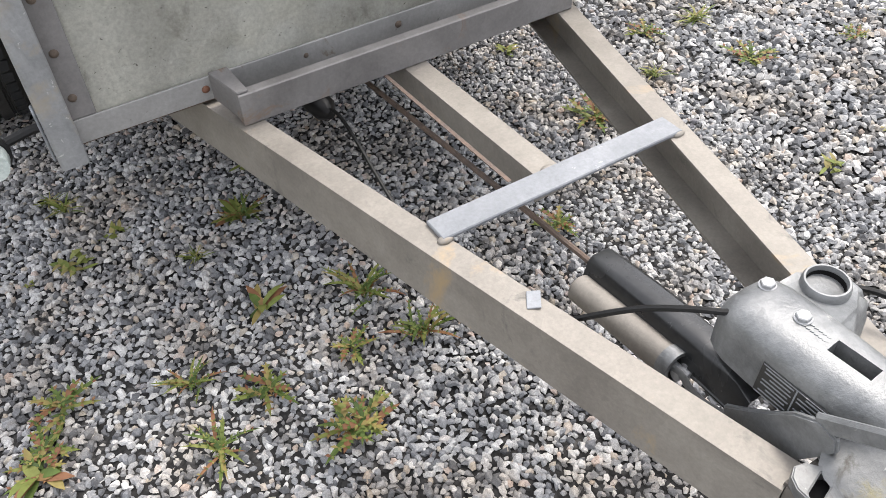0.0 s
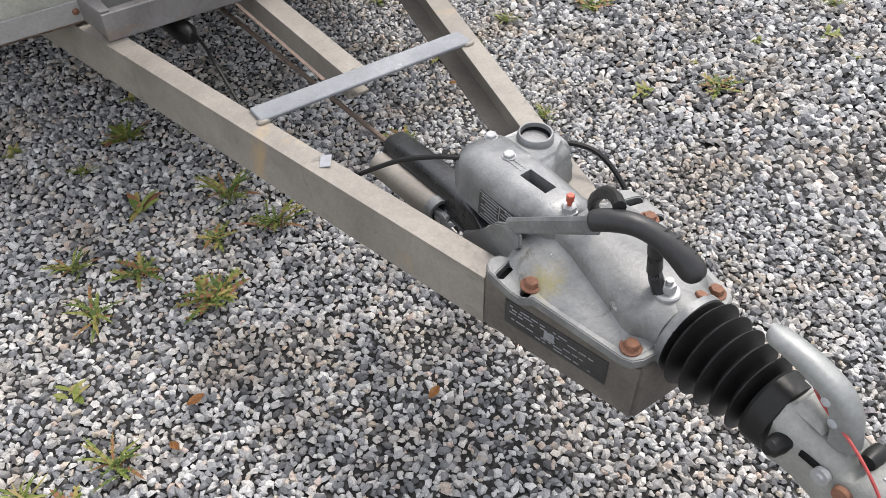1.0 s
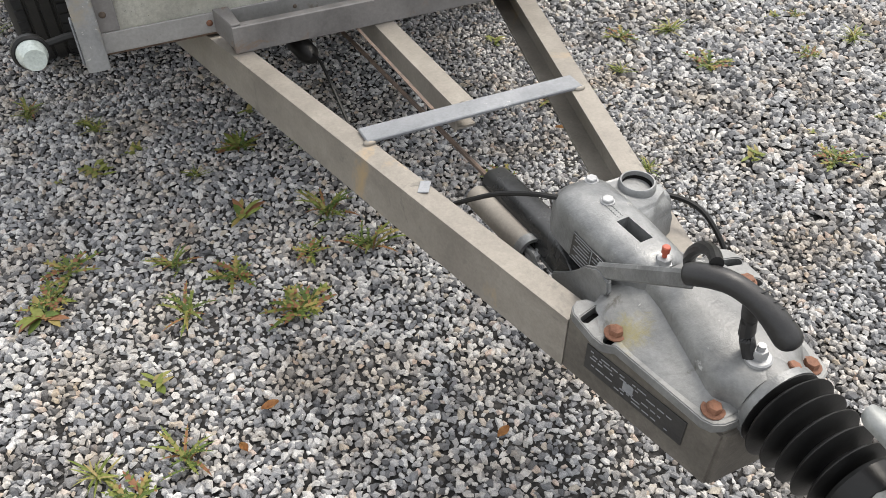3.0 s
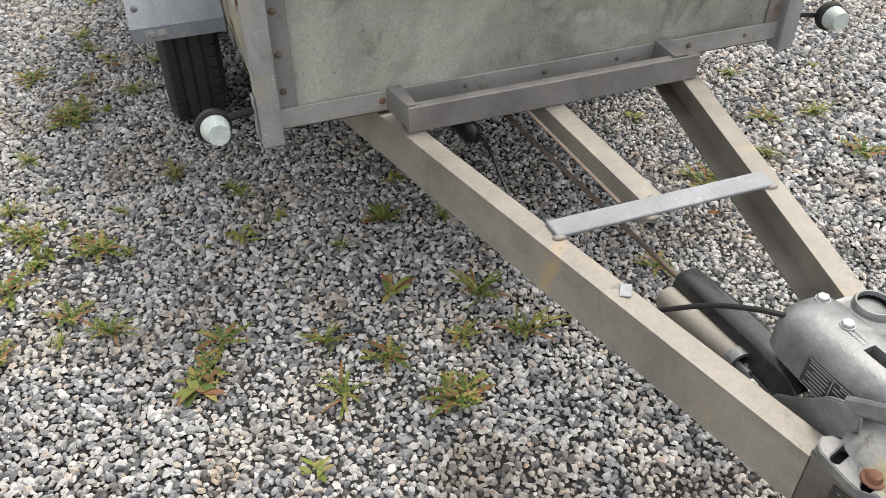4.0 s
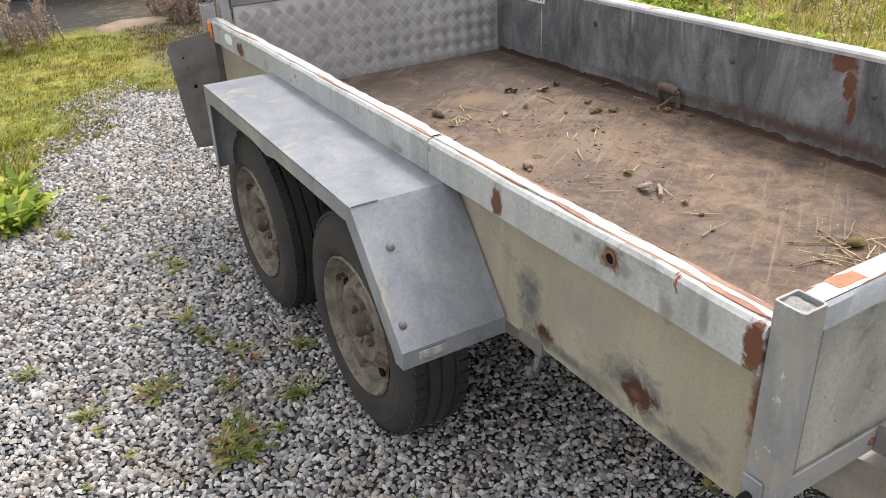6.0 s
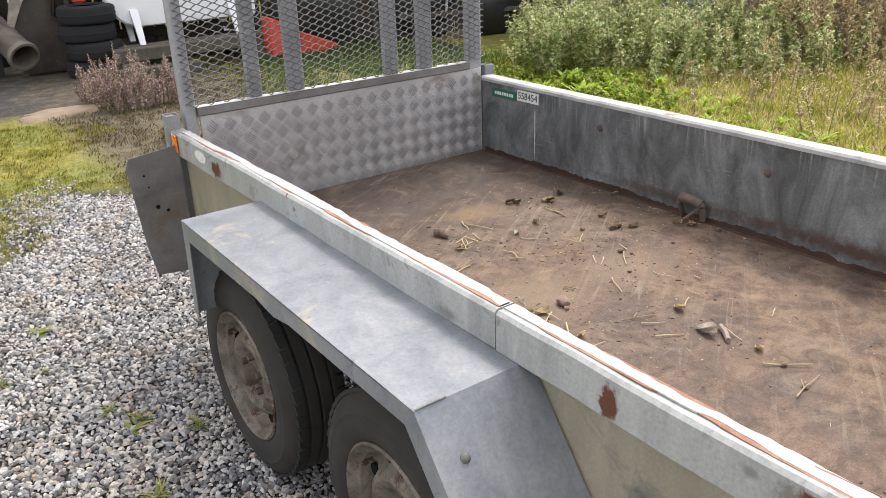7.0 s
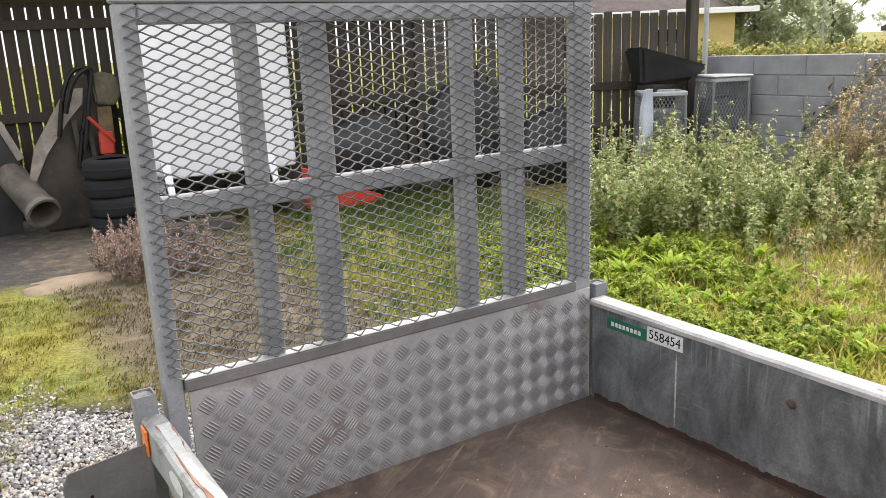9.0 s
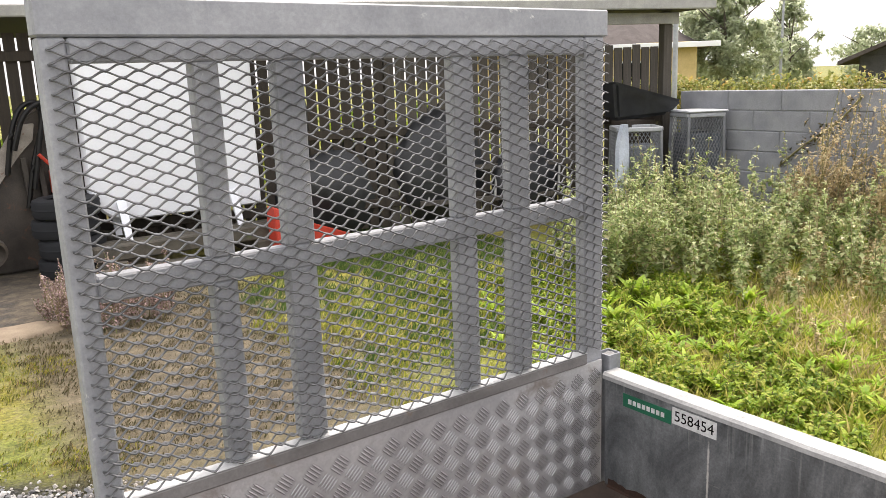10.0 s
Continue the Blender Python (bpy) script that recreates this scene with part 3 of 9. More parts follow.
def side(x0, x1, panel_x, rail_lo, rail_hi, outward):
    bm = bmesh.new()
    ny, nzz = 40, 6
    rows = []
    for j in range(nzz + 1):
        r = []
        for i in range(ny + 1):
            y, z = 1.508 + (4.352 - 1.508) * i / ny, 0.488 + (rail_lo + 0.01 - 0.488) * j / nzz
            r.append(bm.verts.new((panel_x + 0.003 * noise.noise((y * 3, 1, z * 5)), y, z)))
        rows.append(r)
    for a, b in zip(rows, rows[1:]):
        for i in range(ny):
            bm.faces.new((a[i], a[i + 1], b[i + 1], b[i]))
    bmesh.ops.solidify(bm, geom=bm.faces[:], thickness=0.012)
    return bm


def rail(x0, x1, z0, z1, y0, y1, wave):
    """A folded top rail, slightly knocked about."""
    bm = bmesh.new()
    n = 60
    rings = []
    for i in range(n + 1):
        y = y0 + (y1 - y0) * i / n
        w = 0.003 * noise.noise((y * 2.3, wave, 0)) + 0.002 * noise.noise((y * 9, wave, 2))
        q = 0.003 * noise.noise((y * 3.1, 7, wave))
        b = 0.007
        rings.append([Vector((x, y, z)) for x, z in ((x0 + w, z0 + q), (x1 + w, z0 + q), (x1 + w, z1 - b + q), (x1 - b + w, z1 + q), (x0 + b + w, z1 + q), (x0 + w, z1 - b + q))])
    loft(bm, rings)
    return bm


P("side_board", side(0, 0, 0.092, 0.782, 0.868, -1), M_SIDE, "pale weathered side board with rust patches", smooth=60)
P("side_board", side(0, 0, 1.536, 0.782, 0.868, 1), M_SIDE, smooth=60)
P("side_rail", rail(0.052, 0.106, 0.782, 0.868, 1.508, 2.49, 1.0), M_RAILTOP, "chipped top rail with white bare edge")
P("side_rail", rail(0.052, 0.106, 0.784, 0.870, 2.494, 4.352, 4.0), M_RAILTOP, "chipped top rail with white bare edge")
M_PALERAIL = surface("bare_pale_rail", (0.27, 0.275, 0.275), (0.48, 0.485, 0.475), 7, 130, (0.55, 0.75), 0.05, 0.3, ((0.16, 0.155, 0.15), 11.0, 0.62, 0.06), (1, 1, 1), 0.2, ((0.30, 0.13, 0.07), 6.0, 0.66, 0.02))
P("side_rail", rail(1.511, 1.58, 0.842, 0.861, 1.508, 4.352, 8.0), M_PALERAIL, "pale bare top rail with rust flecks")
bm = bmesh.new()
box(bm, 1.516, 1.5235, 1.53, 4.345, 0.5065, 0.842, 0.001)
P("inner_lining", bm, M_INNER, "dark streaked inner wall sheet")
bm = bmesh.new()
box(bm, 0.1065, 0.112, 1.53, 4.345, 0.5065, 0.80, 0.001)
P("inner_lining", bm, M_INNER)
bm = bmesh.new()
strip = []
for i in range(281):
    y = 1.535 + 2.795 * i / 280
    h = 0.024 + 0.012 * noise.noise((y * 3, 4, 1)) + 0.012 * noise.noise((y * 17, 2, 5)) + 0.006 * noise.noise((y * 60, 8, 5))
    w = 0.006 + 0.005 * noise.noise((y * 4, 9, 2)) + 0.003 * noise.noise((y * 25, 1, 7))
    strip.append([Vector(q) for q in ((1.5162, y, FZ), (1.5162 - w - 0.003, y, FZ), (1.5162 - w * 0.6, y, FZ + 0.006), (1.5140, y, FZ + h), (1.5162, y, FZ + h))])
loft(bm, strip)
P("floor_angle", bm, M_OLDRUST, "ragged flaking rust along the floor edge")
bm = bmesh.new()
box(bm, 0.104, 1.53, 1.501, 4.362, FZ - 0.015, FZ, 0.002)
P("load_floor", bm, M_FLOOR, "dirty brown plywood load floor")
for y in (1.75, 2.2, 2.75, 3.3, 3.85, 4.25):
    bm = bmesh.new()
    box(bm, 0.14, 1.50, y - 0.03, y + 0.03, 0.43, 0.489, 0.002)
    P("cross_member", bm, M_POST)

M_OLDLABEL = surface("weathered_sticker", (0.16, 0.165, 0.175), (0.48, 0.48, 0.47), 45, 120, (0.6, 0.8))
M_STAINBOLT = surface("dull_bolt", (0.10, 0.10, 0.10), (0.2, 0.2, 0.19), 60, 200, (0.6, 0.8), 0.2, 0.3)
# mudguards
def mudguard(side_s):
    """side_s: 1 for the side at low x, -1 mirrored."""
    cx = 0.8175
    X = (lambda x: x) if side_s > 0 else (lambda x: 2 * cx - x)
    g = bmesh.new()
    dz = 0.0 if side_s > 0 else 0.075      # the far guard sits lower
    xo, xi = -0.190, 0.084
    prof = [(2.213, 0.462), (2.213, 0.506), (2.423, 0.780), (3.585, 0.800), (3.60, 0.50)]
    def q(pts):
        return g.faces.new([g.verts.new((X(a), b, c - dz)) for a, b, c in pts])
    for (ya, za), (yb, zb) in zip(prof, prof[1:]):
        n = 10 if yb - ya > 1 else 1
        for k in range(n):
            y0, z0 = ya + (yb - ya) * k / n, za + (zb - za) * k / n
            y1, z1 = ya + (yb - ya) * (k + 1) / n, za + (zb - za) * (k + 1) / n
            q([(xo, y0, z0), (xi, y0, z0), (xi, y1, z1), (xo, y1, z1)])
    lip = [(2.213, 0.462), (2.213, 0.506), (2.423, 0.780), (3.585, 0.800), (3.60, 0.50), (3.57, 0.50), (3.545, 0.745), (3.1, 0.742), (3.0, 0.730), (2.92, 0.742), (2.455, 0.735), (2.262, 0.487), (2.25, 0.462)]
    tri = [(0, 1, 11, 12), (1, 2, 10, 11), (2, 3, 6, 7, 8, 9, 10), (3, 4, 5, 6)]
    for f in tri:
        q([(xo, *lip[i]) for i in f])
    bmesh.ops.remove_doubles(g, verts=g.verts, dist=0.0008)
    bmesh.ops.recalc_face_normals(g, faces=g.faces)
    bmesh.ops.solidify(g, geom=g.faces[:], thickness=0.003)
    mg = P("mudguard", g, M_FENDER, "folded blue-grey galvanised mudguard" if side_s > 0 else "")
    for x, y, z in ((-0.13, 2.356, 0.6955), (-0.165, 2.25, 0.556)):
        b2 = bmesh.new()
        dome(b2, (X(x), y, z - 0.003 - dz), 0.011, (0, -0.8, 0.6))
        part("bolt_head", b2, M_STAINBOLT, mg)
    b2 = bmesh.new()
    box(b2, min(X(-0.187), X(-0.12)), max(X(-0.187), X(-0.12)), 2.4205, 2.4245, 0.780 - dz, 0.7832 - dz, 0.0006)
    part("fold_seam", b2, M_STAINBOLT, mg)
    b2 = bmesh.new()
    box(b2, X(-0.150) if side_s > 0 else X(-0.08), X(-0.08) if side_s > 0 else X(-0.150), 2.2085, 2.2105, 0.478 - dz, 0.498 - dz, 0.0005)
    part("sticker_remnant", b2, M_OLDLABEL, mg, "torn weathered sticker")


mudguard(1)
mudguard(-1)

# wheels
def wheel(cx, cy, cz, out):
    """out: -1 or 1, the way the outer face looks along x."""
    w = new("wheel")
    w.parent = trailer
    w.location = Vector((cx, cy, cz)) - trailer.location
    w.empty_display_size = 0.1

    def lx(u):
        return Vector((cx + out * u, cy, cz))
    R, W = 0.322, 0.185
    bm = bmesh.new()
    prof = [(-W / 2, 0.20), (-W / 2 - 0.004, 0.225), (-W / 2 - 0.006, 0.262), (-W / 2 + 0.003, 0.292), (-W / 2 + 0.014, 0.308), (-W / 2 + 0.024, 0.316), (-0.045, R - 0.002), (-0.042, R - 0.009), (-0.036, R - 0.009), (-0.033, R), (-0.003, R + 0.001), (0.0, R - 0.008), (0.005, R - 0.008), (0.008, R), (0.035, R), (0.038, R - 0.009), (0.044, R - 0.009), (0.047, R - 0.002), (W / 2 - 0.024, 0.316), (W / 2 - 0.014, 0.308), (W / 2 - 0.003, 0.292), (W / 2 + 0.005, 0.270), (W / 2 + 0.0035, 0.262), (W / 2 + 0.006, 0.252), (W / 2 + 0.003, 0.225), (W / 2 - 0.003, 0.206), (W / 2 - 0.012, 0.196)]
    m = along(lx(0), lx(1)).to_3x3()
    loft(bm, [circle(lx(u), r, m, 56) for u, r in prof], True, False)
    tread = bmesh.new()
    for k in range(52):
        a = 2 * math.pi * k / 52
        for u0, tw in ((0.062, 0.12), (-0.062, -0.12)):
            rad = (m @ Vector((math.cos(a), 0, math.sin(a)))).normalized()
            tan = (m @ Vector((-math.sin(a), 0, math.cos(a)))).normalized()
            fr = Matrix((Vector((out, 0, 0)), tan, rad)).transposed().to_4x4()
            fr.translation = lx(u0) + rad * (R - 0.004)
            box(tread, -0.014, 0.014, -0.015, 0.015, -0.006, 0.004, 0, fr @ pose(0, 0, 0, 0, 0, math.degrees(tw)))
    tyre = part("tyre", bm, M_TYRE, w, "dusty black road tyre", 30)
    part("tread", tread, M_TREAD, w, "", 30, "stuff")
    bm = bmesh.new()
    prof = [(W / 2 - 0.014, 0.199), (W / 2 - 0.002, 0.202), (W / 2 + 0.003, 0.196), (W / 2 - 0.004, 0.187), (W / 2 - 0.016, 0.182), (W / 2 - 0.022, 0.172), (W / 2 - 0.045, 0.165), (W / 2 - 0.052, 0.155), (W / 2 - 0.045, 0.138), (W / 2 - 0.022, 0.122), (W / 2 - 0.016, 0.105), (W / 2 - 0.024, 0.085), (W / 2 - 0.035, 0.068), (W / 2 - 0.034, 0.045), (W / 2 - 0.030, 0.034)]
    loft(bm, [circle(lx(u), r, m, 40) for u, r in prof], True, False)
    bmesh.ops.solidify(bm, geom=bm.faces[:], thickness=0.003)
    part("rim", bm, M_RIM, w, "rust-stained pale steel rim", 40)
    # black discs on the rim paint the shade of its vent holes
    for k in range(8):
        a = 2 * math.pi * (k + 0.5) / 8
        c = lx(W / 2 - 0.050) + m @ Vector((math.cos(a) * 0.146, 0, math.sin(a) * 0.146))
        b2 = bmesh.new()
        lathe(b2, c, c + Vector((out * 0.008, 0, 0)), [(0, 0.017), (1, 0.017)], 12)
        part("vent_hole", b2, M_DARK, w)
    bm = bmesh.new()
    lathe(bm, lx(W / 2 - 0.06), lx(W / 2 + 0.012), [(0, 0.034), (0.75, 0.033), (0.92, 0.027), (1, 0.010)], 20)
    part("hub_cap", bm, M_HUB, w, "dusty brown hub cap")
    for k in range(5):
        a = 2 * math.pi * (k + 0.25) / 5
        c = lx(W / 2 - 0.036) + m @ Vector((math.cos(a) * 0.056, 0, math.sin(a) * 0.056))
        b2 = bmesh.new()
        lathe(b2, c, c + Vector((out * 0.020, 0, 0)), [(0, 0.0115), (0.85, 0.0115), (1, 0.008)], 6)
        part("wheel_nut", b2, M_HUB, w)


for cx, out in ((-0.03, -1), (1.665, 1)):
    for cy in (2.645, 3.455):
        wheel(cx, cy, 0.322, out)
for cy in (2.645, 3.455):
    bm = bmesh.new()
    rod(bm, (0.0, cy, 0.318), (1.635, cy, 0.318), 0.03, 12)
    box(bm, 0.2, 0.26, cy - 0.05, cy + 0.28, 0.33, 0.43, 0.004)
    box(bm, 1.36, 1.42, cy - 0.05, cy + 0.28, 0.33, 0.43, 0.004)
    P("axle", bm, M_POST)

# tailgate
M_SKYEDGE = galvanised("sky_lit_zinc", (0.46, 0.465, 0.46), (0.64, 0.645, 0.64), 0.2, (0.45, 0.6), 80)
TY = 4.372
GX0, GX1 = 0.118, 1.532
def tgbar(x0, x1, z0, z1, y0=TY, y1=TY + 0.04, mat=None, name="tailgate_bar", label="", bev=0.004):
    b = bmesh.new()
    box(b, x0, x1, y0, y1, z0, z1, bev)
    return P(name, b, mat or M_FRAME, label)


tgbar(GX0, GX0 + 0.048, 0.50, 1.819)
tgbar(GX1 - 0.074, GX1, 0.50, 1.819)
tgbar(GX0 - 0.003, GX1 + 0.012, 1.820, 1.890, TY - 0.004, TY + 0.045, name="tailgate_top", label="broad galvanised top sheet of the tailgate")
# lower rail in the darker zinc: its shaded front is put into the colour
tgbar(GX0 + 0.049, GX1 - 0.075, 0.8975, 0.9305, TY - 0.014, TY + 0.026, M_CHAN)
# thin strip added on top, pale to paint the bright sky on that face
tgbar(GX0 + 0.049, GX1 - 0.075, 0.9308, 0.9326, TY - 0.0135, TY + 0.0255, M_SKYEDGE, "rail_light_strip", "pale added strip that paints sky light on the lower rail", 0.0006)
tgbar(GX0 + 0.049, GX1 - 0.075, 1.332, 1.383, TY + 0.001)
tgbar(GX0 + 0.049, GX1 - 0.075, 1.774, 1.8185, TY + 0.001)
for a, b in ((0.386, 0.440), (0.557, 0.624), (1.013, 1.077), (1.190, 1.259)):
    tgbar(a, b, 0.9328, 1.3315, TY + 0.003)
    tgbar(a, b, 1.3835, 1.7735, TY + 0.003)
# chequer plate
bm = bmesh.new()
box(bm, 0.173, 1.522, TY - 0.008, TY - 0.0005, 0.490, 0.8970, 0.001)
cheq = P("chequer_plate", bm, M_CHEQ, "five-bar aluminium chequer plate closing the tailgate bottom")


def fast_mesh(name, verts, faces, material, smooth=False):
    """A mesh from numpy arrays: verts (n, 3), faces (m, k)."""
    me = bpy.data.meshes.new(name)
    n, (f, k) = len(verts), faces.shape
    me.vertices.add(n)
    me.vertices.foreach_set("co", np.ascontiguousarray(verts, dtype=np.float32).ravel())
    me.loops.add(f * k)
    me.loops.foreach_set("vertex_index", np.ascontiguousarray(faces, dtype=np.int32).ravel())
    me.polygons.add(f)
    me.polygons.foreach_set("loop_start", np.arange(0, f * k, k, dtype=np.int32))
    me.polygons.foreach_set("use_smooth", np.full(f, smooth))
    me.update(calc_edges=True)
    me.materials.append(material)
    return me


def repeat(unit_v, unit_f, mats):
    """Copies of a unit mesh, one for each 4 x 4 matrix, joined."""
    n = len(unit_v)
    hv = np.c_[unit_v, np.ones(n)]
    v = np.einsum("kij,nj->kni", mats[:, :3, :], hv).reshape(-1, 3)
    f = (unit_f[None] + (np.arange(len(mats)) * n)[:, None, None]).reshape(-1, unit_f.shape[1])
    return v, f


def stuff(name, me, label, category, parent=None):
    ob = new(name, me)
    if parent is not None:
        off, up = Vector(parent.location), parent.parent
        while up is not None:
            off, up = off + up.location, up.parent
        me.transform(Matrix.Translation(-off))
        ob.parent = parent
        return tagged(ob, label, kind="stuff")
    return tagged(ob, label, category, kind="stuff")


# raised bars of the chequer plate, in groups of five that alternate in slant
uv = np.array([(-1, 0, 0), (1, 0, 0)] + [(x * (1 if abs(x) < 0.9 else 1), y * w, z * h) for x, w, h in ((-0.62, 0.9, 0.85), (0.0, 1.1, 1.0), (0.62, 0.9, 0.85)) for y, z in ((-1, 0), (-0.5, 0.85), (0.5, 0.85), (1, 0))], float)
uf = []
for a in (2, 6):
    for k in range(3):
        uf += [(a + k, a + 4 + k, a + 5 + k), (a + k, a + 5 + k, a + 1 + k)]
for k in range(3):
    uf += [(0, 2 + k, 3 + k), (1, 11 + k, 10 + k)]
uf = np.array(uf)
mats = []
CPX, CPZ = 0.0708, 0.0677
for i in range(-1, 20):
    for j in range(-1, 7):
        for odd in (0, 1):
            gx, gz = 0.216 + CPX * (i + 0.5 * odd), 0.511 + CPZ * (j + 0.5 * odd)
            if not (0.196 < gx < 1.50 and 0.510 < gz < 0.882):
                continue
            for k in range(5):
                a = math.pi / 4 if odd else -math.pi / 4
                d = (k - 2) * 0.0087
                px, pz = gx - math.sin(a) * d, gz + math.cos(a) * d
                hl = 0.0232 if abs(k - 2) < 2 else 0.0205
                ca, sa = math.cos(a), math.sin(a)
                mats.append([[ca * hl, -sa * 0.0024, 0, px], [0, 0, -0.0030, TY - 0.0079], [sa * hl, ca * 0.0024, 0, pz], [0, 0, 0, 1]])
v, f = repeat(uv, uf, np.array(mats))
mats = np.array(mats)
# flat dark lenses under the bars: grime plus the bars' own shade as colour
dirt_shade = mats.copy()
dirt_shade[:, :3, 0] *= 1.04
dirt_shade[:, :3, 1] *= 1.6
gv = np.array([(-1, 0, 0.10), (-0.6, -0.85, 0.10), (0.6, -0.85, 0.10), (1, 0, 0.10), (0.6, 0.85, 0.10), (-0.6, 0.85, 0.10)], float)
gf = np.array([(0, 1, 2), (0, 2, 3), (0, 3, 4), (0, 4, 5)])
gvv, gff = repeat(gv, gf, dirt_shade)
stuff("tread_grime_shade", fast_mesh("tread_grime_shade", gvv, gff, M_GRIMESHADE), "dark grime and painted shade round the raised bars", "", cheq)
stuff("tread_bar", fast_mesh("tread_bar", v, f, M_TREADBAR, True), "", "", cheq)

# expanded metal: flattened zigzag strands that meet in pairs
MX0, MX1, MZ0, MZ1, PX, PZ = 0.131, 1.530, 0.937, 1.826, 0.0608, 0.0257
xs = np.arange(MX0, MX1, PX / 8)
ph = 2 * np.pi * (xs - MX0) / PX
w = 0.62 * np.cos(ph) + 0.38 * (2 / np.pi) * np.arcsin(np.cos(ph))
vs, fs, base = [], [], 0
for i in range(int((MZ1 - MZ0) / PZ)):
    for kind in (0, 1):
        z = MZ0 + PZ * (i + (0.25 + 0.25 * w if kind == 0 else 0.75 - 0.25 * w))
        yy = TY - 0.0108 + (0.0072 * w if kind == 0 else -0.0072 * w) + 0.0012 * np.sin(xs * 7.0 + i)
        sec = ((0.0016, 0.0022), (-0.0030, 0.0002), (-0.0016, -0.0022), (0.0030, -0.0002))
        q = np.stack([np.stack([xs, yy + a, z + b], 1) for a, b in sec], 1)
        n = len(xs)
        vs.append(q.reshape(-1, 3))
        ii = np.arange(n - 1)[:, None] * 4 + base
        for k in range(4):
            k2 = (k + 1) % 4
            fs.append(np.concatenate([ii + k, ii + k2, ii + 4 + k2, ii + 4 + k], 1))
        base += n * 4
stuff("expanded_metal", fast_mesh("expanded_metal", np.concatenate(vs), np.concatenate(fs), M_MESH, True), "diamond expanded-metal mesh", "", trailer)


# ---------- overrun coupling on the drawbar ----------
AX = 0.772                       # middle line of the coupling, in its own frame
SHIFT = Vector((0.022, -0.035, -0.016))


def PC(name, bm, material, label="", smooth=35):
    bmesh.ops.translate(bm, verts=bm.verts, vec=SHIFT)
    return P(name, bm, material, label, smooth=smooth)


def PS(name, bm, material, parent, label="", smooth=35):
    bmesh.ops.translate(bm, verts=bm.verts, vec=SHIFT)
    return part(name, bm, material, parent, label, smooth)


def house_ring(y, half, top, low, n=9, flat=0.0, cx=None):
    """An arch section: straight sides and a round crown."""
    cx = AX if cx is None else cx
    pts = [(cx - half, y, low)]
    for k in range(n + 1):
        a = math.pi * (1 - k / n)
        c, s = math.cos(a), math.sin(a)
        e = 0.62
        px = math.copysign(abs(c) ** e, c) * half
        pz = low + (top - low) * (0.35 + 0.65 * abs(s) ** e) if flat else low + (top - low) * max(abs(s) ** 0.8, 0.0)
        pts.append((cx + px, y, pz))
    pts.append((cx + half, y, low))
    return [Vector(q) for q in pts]


# zinc with a lichen stain that has crept from one bolt
M_FLANGE = galvanised("stained_flange", (0.10, 0.103, 0.104), (0.25, 0.254, 0.25), 0.30, (0.36, 0.62), 36, ((0.42, 0.42, 0.41), 30.0, 0.64, 0.05), relief=0.4, big=14, marks2=((0.085, 0.08, 0.07), 12.0, 0.62, 0.08))
for mt in (M_FLANGE,):
    nt = mt.node_tree
    b = nt.nodes["Principled BSDF"]
    tc_ = nt.nodes.new("ShaderNodeTexCoord").outputs["Object"]
    dist = nt.nodes.new("ShaderNodeVectorMath")
    dist.operation = "DISTANCE"
    nt.links.new(tc_, dist.inputs[0])
    dist.inputs[1].default_value = (0.686 - 0.82, 0.196 - 2.9, 0.52)
    wob = math_node(nt, "ADD", dist.outputs["Value"], math_node(nt, "MULTIPLY", noise_tex(nt, tc_, 60, 6, 0.75, 0.8), 0.11))
    k = ramp(nt, wob, [(0.062, (0.65,) * 3), (0.092, (0, 0, 0))])
    old = b.inputs["Base Color"].links[0].from_socket
    nt.links.new(mixc(nt, k, old, (0.20, 0.17, 0.05)), b.inputs["Base Color"])


M_BOLT = galvanised("zinc_bolt", (0.27, 0.275, 0.28), (0.42, 0.425, 0.43), 0.35, (0.45, 0.6), 90)
M_GLOSSBLACK = surface("glossy_black_plastic", (0.018, 0.019, 0.02), (0.035, 0.036, 0.036), 8, 60, (0.18, 0.34), 0.0, 0.1)
M_BASE = surface("dirty_cast_base", (0.075, 0.068, 0.058), (0.165, 0.15, 0.13), 8, 90, (0.6, 0.8), 0.15, 0.5, ((0.07, 0.05, 0.035), 10, 0.60, 0.1))
M_GRIP = surface("scuffed_black_rubber", (0.009, 0.009, 0.0095), (0.021, 0.021, 0.022), 22, 140, (0.38, 0.55), 0.0, 0.2, ((0.07, 0.07, 0.07), 34.0, 0.66, 0.08))
M_CAP = surface("faded_red_plastic", (0.36, 0.07, 0.04), (0.46, 0.11, 0.06), 40, 120, (0.45, 0.6))
M_CABLERED = surface("faded_red_cable", (0.30, 0.035, 0.035), (0.42, 0.07, 0.065), 30, 120, (0.5, 0.7))
# cast base that straddles both beams
bm = bmesh.new()
foot = [(0.614, 0.325), (0.680, 0.030), (0.864, 0.030), (0.930, 0.325)]
prism(bm, foot, 0.385, 0.514, "z", 0.006)
PC("coupling_base", bm, M_BASE, "grey cast coupling base over the beam ends")
CXL = 0.794                      # middle line of the casting


